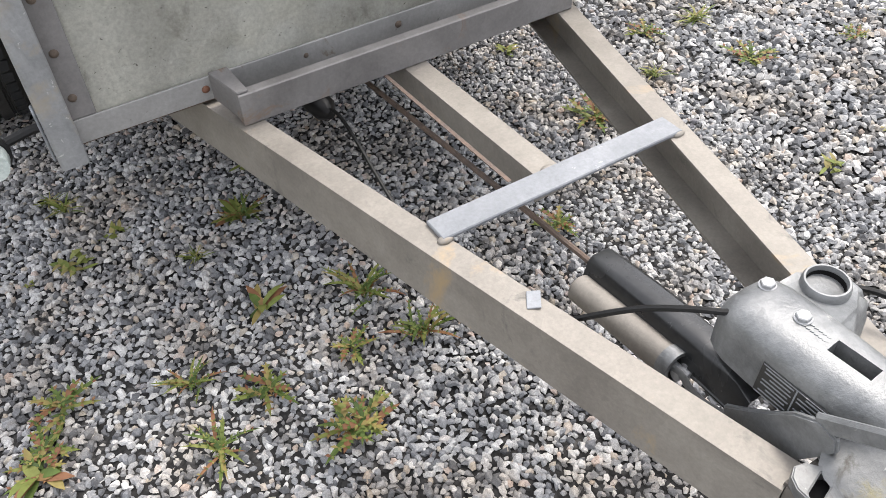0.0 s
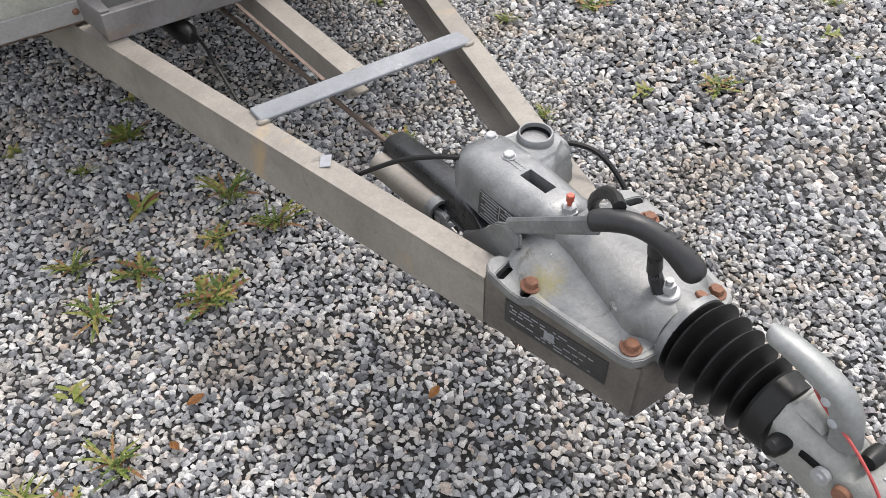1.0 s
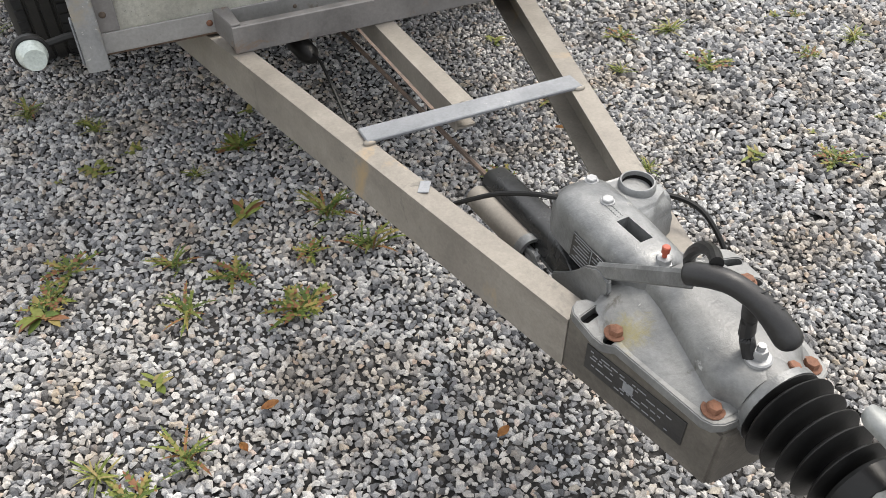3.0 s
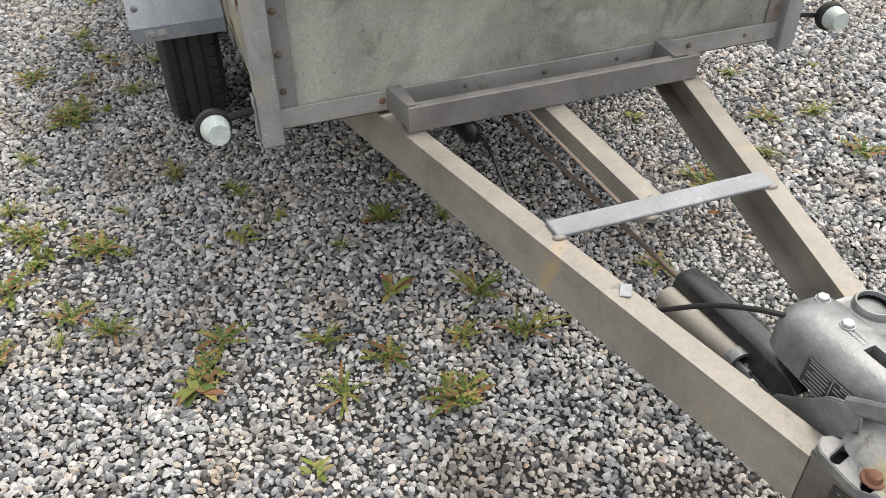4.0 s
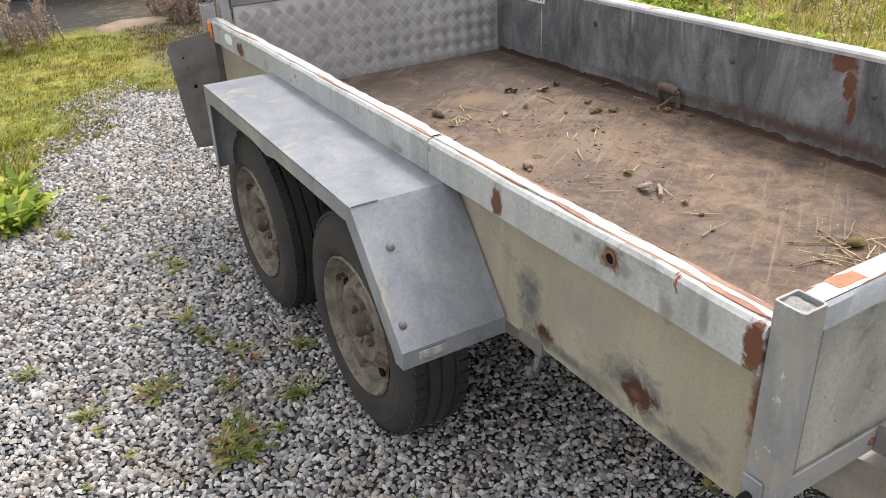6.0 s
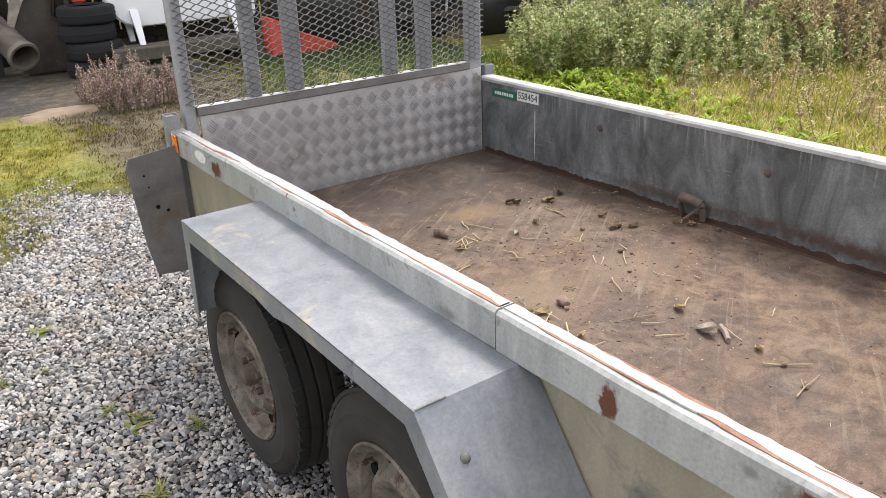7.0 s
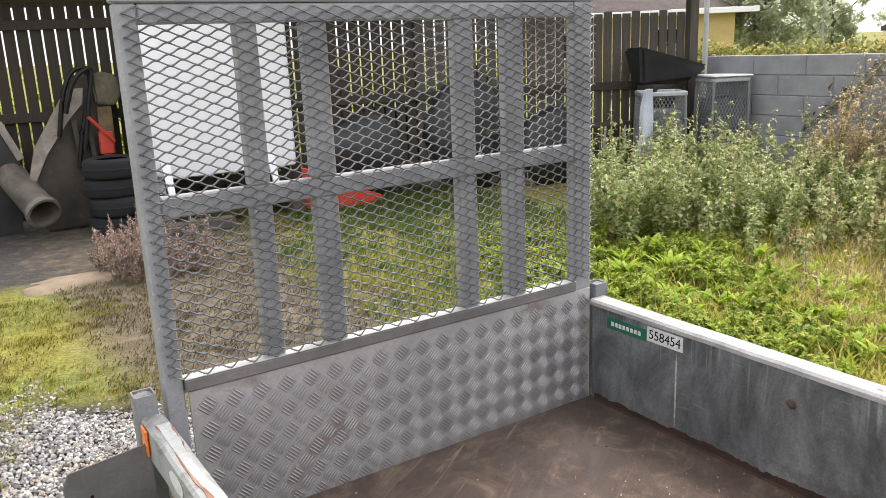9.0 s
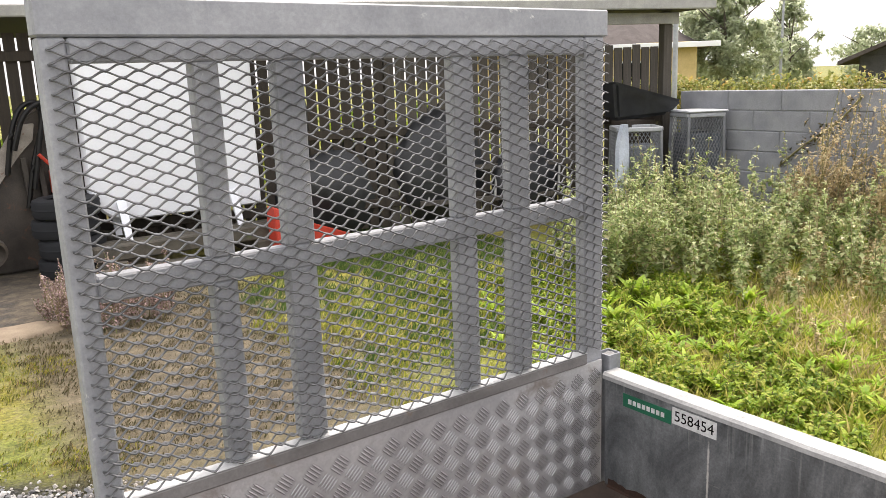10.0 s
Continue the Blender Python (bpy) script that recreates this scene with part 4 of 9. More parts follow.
def plate_with_holes(outer, holes, z0, z1, bev=0.0):
    """A flat plate with round-ended holes right through it."""
    bm = bmesh.new()
    edges, rims = [], []
    for loop in [outer] + holes:
        vs = [bm.verts.new((a, b, z0)) for a, b in loop]
        es = [bm.edges.new((vs[i], vs[(i + 1) % len(vs)])) for i in range(len(vs))]
        edges += es
        rims.append(vs)
    bmesh.ops.triangle_fill(bm, use_beauty=True, use_dissolve=False, edges=edges)
    r = bmesh.ops.extrude_face_region(bm, geom=bm.faces[:])
    vs = [e for e in r["geom"] if isinstance(e, bmesh.types.BMVert)]
    bmesh.ops.translate(bm, verts=vs, vec=(0, 0, z1 - z0))
    bmesh.ops.recalc_face_normals(bm, faces=bm.faces)
    if bev:
        es = [e for e in bm.edges if all(v.co.z > z1 - 1e-5 for v in e.verts) and len(e.link_faces) == 2 and e.calc_face_angle(0) > 1.0]
        bmesh.ops.bevel(bm, geom=es, offset=bev, segments=3, affect="EDGES", clamp_overlap=True)
    return bm


half = [(0.700, 0.300), (0.690, 0.272), (0.676, 0.277), (0.668, 0.288), (0.652, 0.292), (0.638, 0.284), (0.631, 0.270), (0.631, 0.215), (0.634, 0.200), (0.642, 0.190), (0.651, 0.184), (0.676, 0.046), (0.680, 0.022), (0.688, 0.008), (0.704, 0.001), (0.730, -0.001)]
outline = half + [(2 * CXL - a, b) for a, b in half[::-1]]
slots = []
for sx in (1, -1):
    for x0, y0 in ((0.656, 0.256), (0.661, 0.203)):
        ring = []
        for k in range(16):
            a = 2 * math.pi * (k + 0.5) / 16
            x = x0 + (0.013 if math.cos(a) > 0 else -0.013) + 0.0085 * math.cos(a)
            ring.append((x if sx > 0 else 2 * CXL - x, y0 + 0.0085 * math.sin(a) + (0.004 if math.cos(a) > 0 else -0.004)))
        slots.append(ring if sx > 0 else ring[::-1])
flange = P("top_flange", plate_with_holes(outline, slots, 0.4992, 0.5165, 0.0045), M_FLANGE, "cast flange with slotted bolt lugs and yellow-green stains", smooth=50)
# black plates close the slots from below to paint their inner shade
for ring in slots:
    bm = bmesh.new()
    prism(bm, [(a * 1.0, b) for a, b in ring], 0.4982, 0.4998, "z")
    part("slot_shade_plate", bm, M_DARK, flange)
for sx in (1, -1):
    for x, y in ((0.665, 0.206), (0.704, 0.028)):
        bm = bmesh.new()
        hexbolt(bm, (x if sx > 0 else 2 * CXL - x, y, 0.5165), 0.0115, 0.012, (0.05, -0.05, 1), 0.0175)
        part("bolt", bm, M_RUSTBOLT, flange, "rusty hexagon bolt")

# lower casting: gently sloped shoulders that run up to a barrel, which swells towards the mouth
bm = bmesh.new()
rings = []
for y, wf, wv, zv, zt in ((0.292, 0.086, 0.052, 0.530, 0.560), (0.278, 0.112, 0.052, 0.536, 0.570), (0.262, 0.122, 0.052, 0.544, 0.574), (0.235, 0.128, 0.052, 0.545, 0.576), (0.200, 0.130, 0.054, 0.542, 0.577), (0.160, 0.128, 0.062, 0.538, 0.578), (0.120, 0.121, 0.070, 0.535, 0.579), (0.080, 0.113, 0.078, 0.531, 0.579), (0.056, 0.108, 0.083, 0.528, 0.577), (0.042, 0.104, 0.082, 0.526, 0.575), (0.032, 0.100, 0.074, 0.524, 0.574), (0.024, 0.094, 0.064, 0.521, 0.573), (0.010, 0.088, 0.060, 0.518, 0.572)):
    sec = [(-wf - 0.004, 0.5150), (-wf, 0.5172), (-(wf * 0.6 + wv * 0.4), 0.5172 + (zv - 0.5172) * 0.26), (-(wf * 0.25 + wv * 0.75), 0.5172 + (zv - 0.5172) * 0.66)]
    arch = []
    for k in range(15):
        c, t = math.cos(math.pi * (1 - k / 14)), math.sin(math.pi * k / 14)
        arch.append((math.copysign(abs(c) ** 0.85, c) * wv, zv + (zt - zv) * abs(t) ** 0.75))
    sec = sec + arch + [(-a, b) for a, b in sec[::-1]]
    rings.append([Vector((CXL + a, y, b)) for a, b in sec])
loft(bm, rings)
P("lower_casting", bm, M_FLANGE, "pale stained lower casting with sloped shoulders", smooth=42)
bm = bmesh.new()
lathe(bm, (0.7935, 0.058, 0.514), (0.793, -0.006, 0.514), [(0, 0.058), (0.3, 0.0605), (0.86, 0.0605), (0.9, 0.0635), (1, 0.0635), (1, 0.05)], 36)
P("casting_neck", bm, M_FLANGE, smooth=40)

# upper hood: a flat-topped casting with round flanks and a rectangular window in its top
bm = bmesh.new()
rings = []
for y, cx, hw, tp in ((0.508, 0.7825, 0.0265, 0.54), (0.505, 0.7815, 0.0385, 0.558), (0.497, 0.7805, 0.0495, 0.571), (0.482, 0.7795, 0.0565, 0.579), (0.462, 0.7785, 0.0605, 0.583), (0.42, 0.7775, 0.061, 0.586), (0.36, 0.7775, 0.0595, 0.588), (0.31, 0.7785, 0.0565, 0.588), (0.28, 0.7805, 0.0535, 0.587), (0.258, 0.7825, 0.0495, 0.584), (0.243, 0.7845, 0.0445, 0.577), (0.233, 0.7865, 0.0365, 0.562), (0.229, 0.7875, 0.0225, 0.54)):
    rings.append(house_ring(y, hw, tp, 0.492, n=18, flat=1, cx=cx))
loft(bm, rings)
turn = Matrix.Rotation(radians(4), 3, "Z")
ax_u, ax_v, mid = turn @ Vector((1, 0, 0)), turn @ Vector((0, 1, 0)), Vector((0.7785, 0.331, 0.586))
for n_, w_ in ((ax_u, 0.0125), (-ax_u, 0.0125), (ax_v, 0.030), (-ax_v, 0.030)):
    bmesh.ops.bisect_plane(bm, geom=bm.verts[:] + bm.edges[:] + bm.faces[:], plane_co=mid + n_ * w_, plane_no=n_, dist=0.00005)
bm.normal_update()
win = []
for fc in bm.faces:
    c = fc.calc_center_median() - mid
    if c.z > -0.02 and abs(c.dot(ax_u)) < 0.0124 and abs(c.dot(ax_v)) < 0.0299:
        win.append(fc)
r = bmesh.ops.extrude_face_region(bm, geom=win)
bmesh.ops.delete(bm, geom=win, context="FACES_ONLY")
bmesh.ops.translate(bm, verts=[e for e in r["geom"] if isinstance(e, bmesh.types.BMVert)], vec=(0, 0, -0.045))
hood = P("coupling_hood", bm, M_CAST, "dull grey flat-topped cast hood", smooth=40)
# black plate on the window's bottom, shade given as colour
bm = bmesh.new()
box(bm, -0.012, 0.012, -0.029, 0.029, -0.001, 0.001, 0, pose(mid.x, mid.y, 0.547, 0, 0, 4))
part("window_shade_plate", bm, M_DARK, hood)
# jockey-wheel clamp ring on the hood
bm = bmesh.new()
tc, rr = Vector((0.842, 0.473, 0)), 0.0335
lathe(bm, tc + Vector((0, 0, 0.50)), tc + Vector((0, 0, 0.602)), [(0, rr), (0.92, rr), (0.98, rr - 0.0015), (1, rr - 0.003), (1.0, rr - 0.0055), (0.95, rr - 0.0065), (0.0, rr - 0.0065)], 32, False)
PC("clamp_ring", bm, M_CAST, "open round jockey-wheel clamp")
bm = bmesh.new()
loft(bm, [[Vector(q) for q in ring] for ring in (
    [(0.78, 0.515, 0.590), (0.850, 0.512, 0.592), (0.893, 0.486, 0.586), (0.896, 0.440, 0.578), (0.850, 0.428, 0.586), (0.785, 0.400, 0.598)],
    [(0.78, 0.530, 0.550), (0.860, 0.530, 0.550), (0.910, 0.495, 0.545), (0.908, 0.432, 0.545), (0.845, 0.410, 0.550), (0.785, 0.375, 0.550)],
    [(0.78, 0.535, 0.470), (0.865, 0.535, 0.470), (0.912, 0.500, 0.470), (0.905, 0.425, 0.470), (0.840, 0.395, 0.470), (0.785, 0.360, 0.470)])])
bmesh.ops.bevel(bm, geom=bm.edges[:], offset=0.012, segments=4, affect="EDGES")
PC("clamp_boss", bm, M_CAST, smooth=60)
# black cup lining the ring, painted shade of its inside
bm = bmesh.new()
lathe(bm, tc + Vector((0, 0, 0.560)), tc + Vector((0, 0, 0.594)), [(0, 0.0), (0, rr - 0.0071), (1, rr - 0.0069), (1, rr - 0.0078), (0.05, rr - 0.0085), (0.05, 0.0)], 24, False)
PC("clamp_shade_liner", bm, M_DARK)
for x, y, z in ((0.797, 0.480, 0.5785), (0.782, 0.411, 0.5860)):
    b2 = bmesh.new()
    hexbolt(b2, (x, y, z), 0.0105, 0.0085, (-0.06, 0.02, 1), 0.0125)
    part("bolt", b2, M_BOLT, hood, "zinc hexagon bolt")
for k in range(2):
    for i in range(6):
        bm = bmesh.new()
        box(bm, -0.0011, 0.0011, -0.0028, 0.0028, -0.001, 0.0009, 0.0003, pose(0.773 + 0.009 * k, 0.402 - 0.0062 * i, 0.5872, 0, 0, 24))
        part("cast_mark", bm, M_CAST, hood)
bm = bmesh.new()
box(bm, -0.0015, 0.0015, -0.054, 0.054, -0.027, 0.027, 0.0005, pose(0.7172, 0.352, 0.5225, 0, 4, 1.2))
tp1 = P("type_plate", bm, M_PLATE, "small black type plate on the flank of the hood")
for k in range(7):
    for c in range(2):
        b2 = bmesh.new()
        box(b2, -0.0005, 0.0005, (-0.049, 0.004)[c] + 0.003 * (k % 2), (-0.004, 0.047)[c] - 0.010 * ((k + c) % 3 == 0), -0.0010, 0.0010, 0, pose(0.7156, 0.352, 0.5225, 0, 4, 1.2) @ Matrix.Translation((0, 0, 0.0205 - 0.0066 * k)))
        part("text_bar", b2, M_POST, tp1)
for y0, y1, z0, z1 in ((-0.052, 0.052, 0.0245, 0.0258), (-0.052, 0.052, -0.0258, -0.0245), (-0.001, 0.001, -0.024, 0.024)):
    b2 = bmesh.new()
    box(b2, -0.0005, 0.0005, y0, y1, z0, z1, 0, pose(0.7156, 0.352, 0.5225, 0, 4, 1.2))
    part("plate_rule", b2, M_POST, tp1)
# type plate on the base
dirx = Vector((0.066, -0.295, 0)).normalized()
ang = math.degrees(math.atan2(-dirx.x, dirx.y))
bm = bmesh.new()
pm = Matrix.Translation((0.614 - 0.0008, 0.325, 0.458)) @ Matrix((Vector((dirx.y, -dirx.x, 0)), dirx, Vector((0, 0, 1)))).transposed().to_4x4()
box(bm, -0.001, 0.0015, 0.050, 0.247, -0.027, 0.027, 0.0005, pm)
tp2 = PC("type_plate", bm, M_PLATE, "long black type plate with worn print")
for r, (a, b) in enumerate(((0.060, 0.175), (0.065, 0.235), (0.060, 0.125), (0.135, 0.235), (0.065, 0.185), (0.115, 0.230))):
    x = a
    for k in range(9):
        ln = 0.006 + 0.011 * ((k * 7 + r * 5) % 4) / 3
        if x + ln > b:
            break
        b2 = bmesh.new()
        box(b2, 0.0012, 0.0021, x, x + ln, -0.0011, 0.0011, 0, pm @ Matrix.Translation((0, 0, 0.018 - 0.0072 * r)))
        PS("text_bar", b2, M_POST, tp2)
        x += ln + 0.004 + 0.012 * ((k + r) % 3 == 0)
b2 = bmesh.new()
box(b2, 0.0011, 0.0022, 0.130, 0.150, -0.008, 0.010, 0, pm)
PS("text_bar", b2, M_POST, tp2)

# grease nipple with red cap, earth bolt, rusty bolt at the mouth
bm = bmesh.new()
lathe(bm, (0.757, 0.290, 0.590), (0.757, 0.290, 0.606), [(0, 0.0155), (0.3, 0.0155), (0.32, 0.0125), (0.9, 0.0125), (1, 0.010)], 6)
nip = PC("grease_nipple", bm, M_BOLT)
bm = bmesh.new()
lathe(bm, (0.757, 0.290, 0.605), (0.757, 0.290, 0.627), [(0, 0.004), (0.35, 0.004), (0.45, 0.0065), (0.9, 0.007), (1, 0.0055)], 12)
PS("cap", bm, M_CAP, nip, "red plastic cap")
bm = bmesh.new()
lathe(bm, (0.757, 0.078, 0.585), (0.757, 0.078, 0.594), [(0, 0.0205), (0.8, 0.0205), (1, 0.018)], 22)
hexbolt(bm, (0.757, 0.078, 0.592), 0.0120, 0.016, (0, 0, 1))
rod(bm, (0.757, 0.078, 0.606), (0.757, 0.078, 0.616), 0.006, 10)
PC("hood_bolt", bm, M_BOLT, "zinc bolt with washer")
bm = bmesh.new()
hexbolt(bm, (0.792, 0.045, 0.582), 0.010, 0.010, (0.3, 0, 1), 0.014)
PC("mouth_bolt", bm, M_RUSTBOLT)

# bellows
A0, A1 = Vector((0.771, 0.034, 0.530)), Vector((0.762, -0.150, 0.538))
bm = bmesh.new()
prof = [(0.0, 0.040), (0.0, 0.064), (0.06, 0.066), (0.08, 0.060)]
for k in range(5):
    a = 0.08 + k * 0.142
    R = 0.073 - 0.0025 * k
    prof += [(a + 0.010, R - 0.019), (a + 0.036, R - 0.007), (a + 0.060, R), (a + 0.070, R + 0.0006), (a + 0.080, R - 0.003), (a + 0.104, R - 0.023), (a + 0.132, R - 0.030)]
prof += [(0.80, 0.055), (0.83, 0.058), (0.99, 0.056), (1.0, 0.050), (1.0, 0.03)]
lathe(bm, A0, A1, prof, 36)
PC("bellows", bm, M_RUBBER, "black ribbed rubber bellows", smooth=28)
bm = bmesh.new()
lathe(bm, A0 + Vector((0, 0.006, 0)), A0 - Vector((0, 0.006, 0)), [(0, 0.060), (0, 0.0665), (1, 0.0665), (1, 0.060)], 30)
PC("bellows_clip", bm, M_CAST)

# coupling head: the paint-less nose is blackened by wear
nt = M_HEAD.node_tree
b = nt.nodes["Principled BSDF"]
tc_ = nt.nodes.new("ShaderNodeTexCoord").outputs["Object"]
dist = nt.nodes.new("ShaderNodeVectorMath")
dist.operation = "DISTANCE"
nt.links.new(tc_, dist.inputs[0])
dist.inputs[1].default_value = (0.788 - 0.82, -0.392 - 2.9, 0.470)
wob = math_node(nt, "ADD", dist.outputs["Value"], math_node(nt, "MULTIPLY", noise_tex(nt, tc_, 40, 5, 0.7), 0.06))
k = ramp(nt, wob, [(0.100, (0.92,) * 3), (0.122, (0, 0, 0))])
nt.links.new(mixc(nt, k, b.inputs["Base Color"].links[0].from_socket, (0.012, 0.012, 0.013)), b.inputs["Base Color"])
# coupling head
bm = bmesh.new()


def head_ring(y, half, top, low, chamf):
    c = AX - 0.006
    pts = [(c - half, low), (c - half, top - chamf), (c - half + chamf, top), (c + half - chamf, top), (c + half, top - chamf), (c + half, low), (c + half - 0.01, low - 0.008), (c - half + 0.01, low - 0.008)]
    return [Vector((a, y, b)) for a, b in pts]


prof_ = ((-0.135, 0.046, 0.570, 0.485, 0.022), (-0.160, 0.047, 0.569, 0.482, 0.016), (-0.176, 0.043, 0.561, 0.480, 0.014), (-0.200, 0.038, 0.553, 0.474, 0.012), (-0.225, 0.038, 0.549, 0.466, 0.012), (-0.236, 0.037, 0.545, 0.462, 0.011), (-0.244, 0.036, 0.532, 0.459, 0.010), (-0.256, 0.037, 0.533, 0.456, 0.010), (-0.264, 0.039, 0.553, 0.454, 0.011), (-0.285, 0.0385, 0.555, 0.454, 0.011), (-0.306, 0.034, 0.553, 0.457, 0.011), (-0.317, 0.030, 0.546, 0.461, 0.012), (-0.326, 0.026, 0.525, 0.466, 0.012), (-0.333, 0.019, 0.505, 0.474, 0.010))
loft(bm, [head_ring(*q) for q in prof_])
bmesh.ops.bevel(bm, geom=[e for e in bm.edges if e.calc_face_angle(0) > 0.35], offset=0.004, segments=2, affect="EDGES")
bmesh.ops.translate(bm, verts=bm.verts, vec=(0, 0, 0.018))
head = PC("coupling_head", bm, M_HEAD, "worn grey ball coupling head with a blackened nose", smooth=60)
bm = bmesh.new()
lathe(bm, (0.724, -0.168, 0.548), (0.690, -0.164, 0.551), [(0, 0.013), (0.35, 0.0145), (0.8, 0.013), (1, 0.007)], 16)
PS("rubber_stop", bm, M_RUBBER, head, "black rubber buffer")
bm = bmesh.new()
lathe(bm, (0.724, -0.226, 0.545), (0.712, -0.226, 0.546), [(0, 0.012), (0.7, 0.012), (0.7, 0.007), (1, 0.006)], 14)
PS("wear_pin", bm, M_BOLT, head)
bm = bmesh.new()
lathe(bm, (0.7265, -0.256, 0.538), (0.719, -0.256, 0.538), [(0, 0.013), (1, 0.012)], 14)
PS("wear_pin", bm, M_RUSTBOLT, head, "rusty pin head")
# black bar that paints the shade of a slot
bm = bmesh.new()
box(bm, 0.7230, 0.7275, -0.226, -0.190, 0.542, 0.553, 0.001)
PS("wear_slot", bm, M_DARK, head)
# emblem plate and three raised strokes
bm = bmesh.new()
for k in range(4):
    box(bm, -0.0018, 0.0018, -0.006, 0.006, -0.002, 0.0022, 0.0006, pose(0.758 + 0.0075 * k, -0.282, 0.5725, 0, 0, 8))
PS("raised_emblem", bm, M_BOLT, head)
bm = bmesh.new()
loft(bm, [[Vector(q) for q in r] for r in ([(0.738, -0.150, 0.586), (0.794, -0.150, 0.586), (0.786, -0.158, 0.600), (0.746, -0.158, 0.600)], [(0.742, -0.200, 0.576), (0.790, -0.200, 0.576), (0.782, -0.192, 0.590), (0.750, -0.192, 0.590)])])
bmesh.ops.bevel(bm, geom=bm.edges[:], offset=0.003, segments=1, affect="EDGES")
PS("top_boss", bm, M_HEAD, head)

M_HANDLE = galvanised("scuffed_zinc", (0.17, 0.18, 0.178), (0.29, 0.30, 0.295), 0.4, (0.4, 0.55), 50, ((0.15, 0.15, 0.15), 20.0, 0.66, 0.05))
# pressed-steel grip
bm = bmesh.new()
line = bend([(0.776, -0.246, 0.580), (0.776, -0.231, 0.622), (0.776, -0.205, 0.652), (0.777, -0.165, 0.664), (0.778, -0.125, 0.667), (0.779, -0.085, 0.664)], 5)
rings = []
for i, p in enumerate(line):
    f = i / (len(line) - 1)
    d = (line[min(i + 1, len(line) - 1)] - line[max(0, i - 1)]).normalized()
    n = d.cross(Vector((1, 0, 0))).normalized()
    if n.z < 0:
        n = -n
    hw, dp = 0.0175 + 0.001 * f, 0.020 * (1 - f) ** 0.8 + 0.013
    e = 0.0075 if f < 0.97 else 0.011
    hw *= 1.0 if f < 0.93 else (1.0 - 6.0 * (f - 0.93) ** 1.0)
    rings.append([p + Vector((a, 0, 0)) + n * b for a, b in ((-hw, -dp), (-hw, -0.013), (-hw * 0.92, -0.007), (-hw * 0.65, -0.0022), (-hw * 0.3, 0), (hw * 0.3, 0), (hw * 0.65, -0.0022), (hw * 0.92, -0.007), (hw, -0.013), (hw, -dp), (hw - 0.003, -dp), (hw - 0.004, -0.012), (-hw + 0.004, -0.012), (-hw + 0.003, -dp))])
loft(bm, rings)
bmesh.ops.translate(bm, verts=bm.verts, vec=(-0.012, 0.008, -0.003))
grip = PS("coupling_handle", bm, M_HANDLE, head, "scuffed zinc locking handle", 60)
for c in ((0.749, -0.182, 0.629), (0.749, -0.200, 0.605)):
    bm = bmesh.new()
    lathe(bm, c, Vector(c) + Vector((-0.004, 0, 0)), [(0, 0.008), (0.7, 0.007), (1, 0.004)], 12)
    PS("rivet", bm, M_ZINC, head)
bm = bmesh.new()
lathe(bm, (0.762, -0.252, 0.570), (0.792, -0.252, 0.570), [(0, 0.011), (0.5, 0.013), (1, 0.011)], 14)
PS("lock_pawl", bm, M_RUBBER, head)
# red wire
bm = bmesh.new()
hose(bm, [(0.800, -0.065, 0.600), (0.806, -0.085, 0.625), (0.797, -0.110, 0.632), (0.775, -0.140, 0.622), (0.757, -0.175, 0.612), (0.746, -0.225, 0.602), (0.736, -0.265, 0.588), (0.726, -0.300, 0.565), (0.718, -0.325, 0.53), (0.715, -0.345, 0.43)], 0.0023, 6)
PC("breakaway_cable", bm, M_CABLERED, "thin red breakaway cable")
bm = bmesh.new()
hose(bm, [(0.80, -0.34, 0.47), (0.84, -0.37, 0.43), (0.93, -0.40, 0.36), (1.05, -0.40, 0.25)], 0.004, 6)
PC("dark_cable", bm, M_RUBBER)

# hand-brake lever: pivot plate, straight bar, moulded grip
bm = bmesh.new()
prism(bm, [(0.352, 0.455), (0.455, 0.440), (0.462, 0.462), (0.425, 0.492), (0.400, 0.516), (0.372, 0.552), (0.338, 0.574), (0.312, 0.566), (0.306, 0.545), (0.326, 0.520), (0.340, 0.490)], 0.672, 0.682, "x", 0.003)
lever = PC("brake_lever", bm, M_CAST, "grey steel hand-brake lever with a flat pivot plate")
bm = bmesh.new()
bar(bm, (0.680, 0.352, 0.574), (0.676, 0.165, 0.718), 0.011, 0.028, 0.0045)
PS("lever_bar", bm, M_CAST, lever)
bm = bmesh.new()
line = bend([(0.676, 0.169, 0.705), (0.682, 0.158, 0.712), (0.692, 0.140, 0.719), (0.705, 0.115, 0.722), (0.720, 0.087, 0.713), (0.730, 0.063, 0.700), (0.737, 0.040, 0.684), (0.740, 0.024, 0.671)], 5)
rings = []
for i, p in enumerate(line):
    f = i / (len(line) - 1)
    d = (line[min(i + 1, len(line) - 1)] - line[max(0, i - 1)]).normalized()
    sx = d.cross(Vector((0, 0, 1))).normalized()
    up = sx.cross(d)
    r = 0.0150 + 0.0012 * math.sin(f * 9.0) + 0.0035 * f
    if f > 0.86:
        r *= math.sqrt(max(0.06, 1 - ((f - 0.86) / 0.14) ** 2))
    if i == 0:
        r *= 0.72
    rings.append([p + sx * (r * 1.05 * math.cos(a)) + up * (r * 0.95 * math.sin(a)) for a in [2 * math.pi * k / 18 for k in range(18)]])
loft(bm, rings)
lever_grip = PC("lever_grip", bm, M_GRIP, "worn black rubber lever grip", smooth=60)
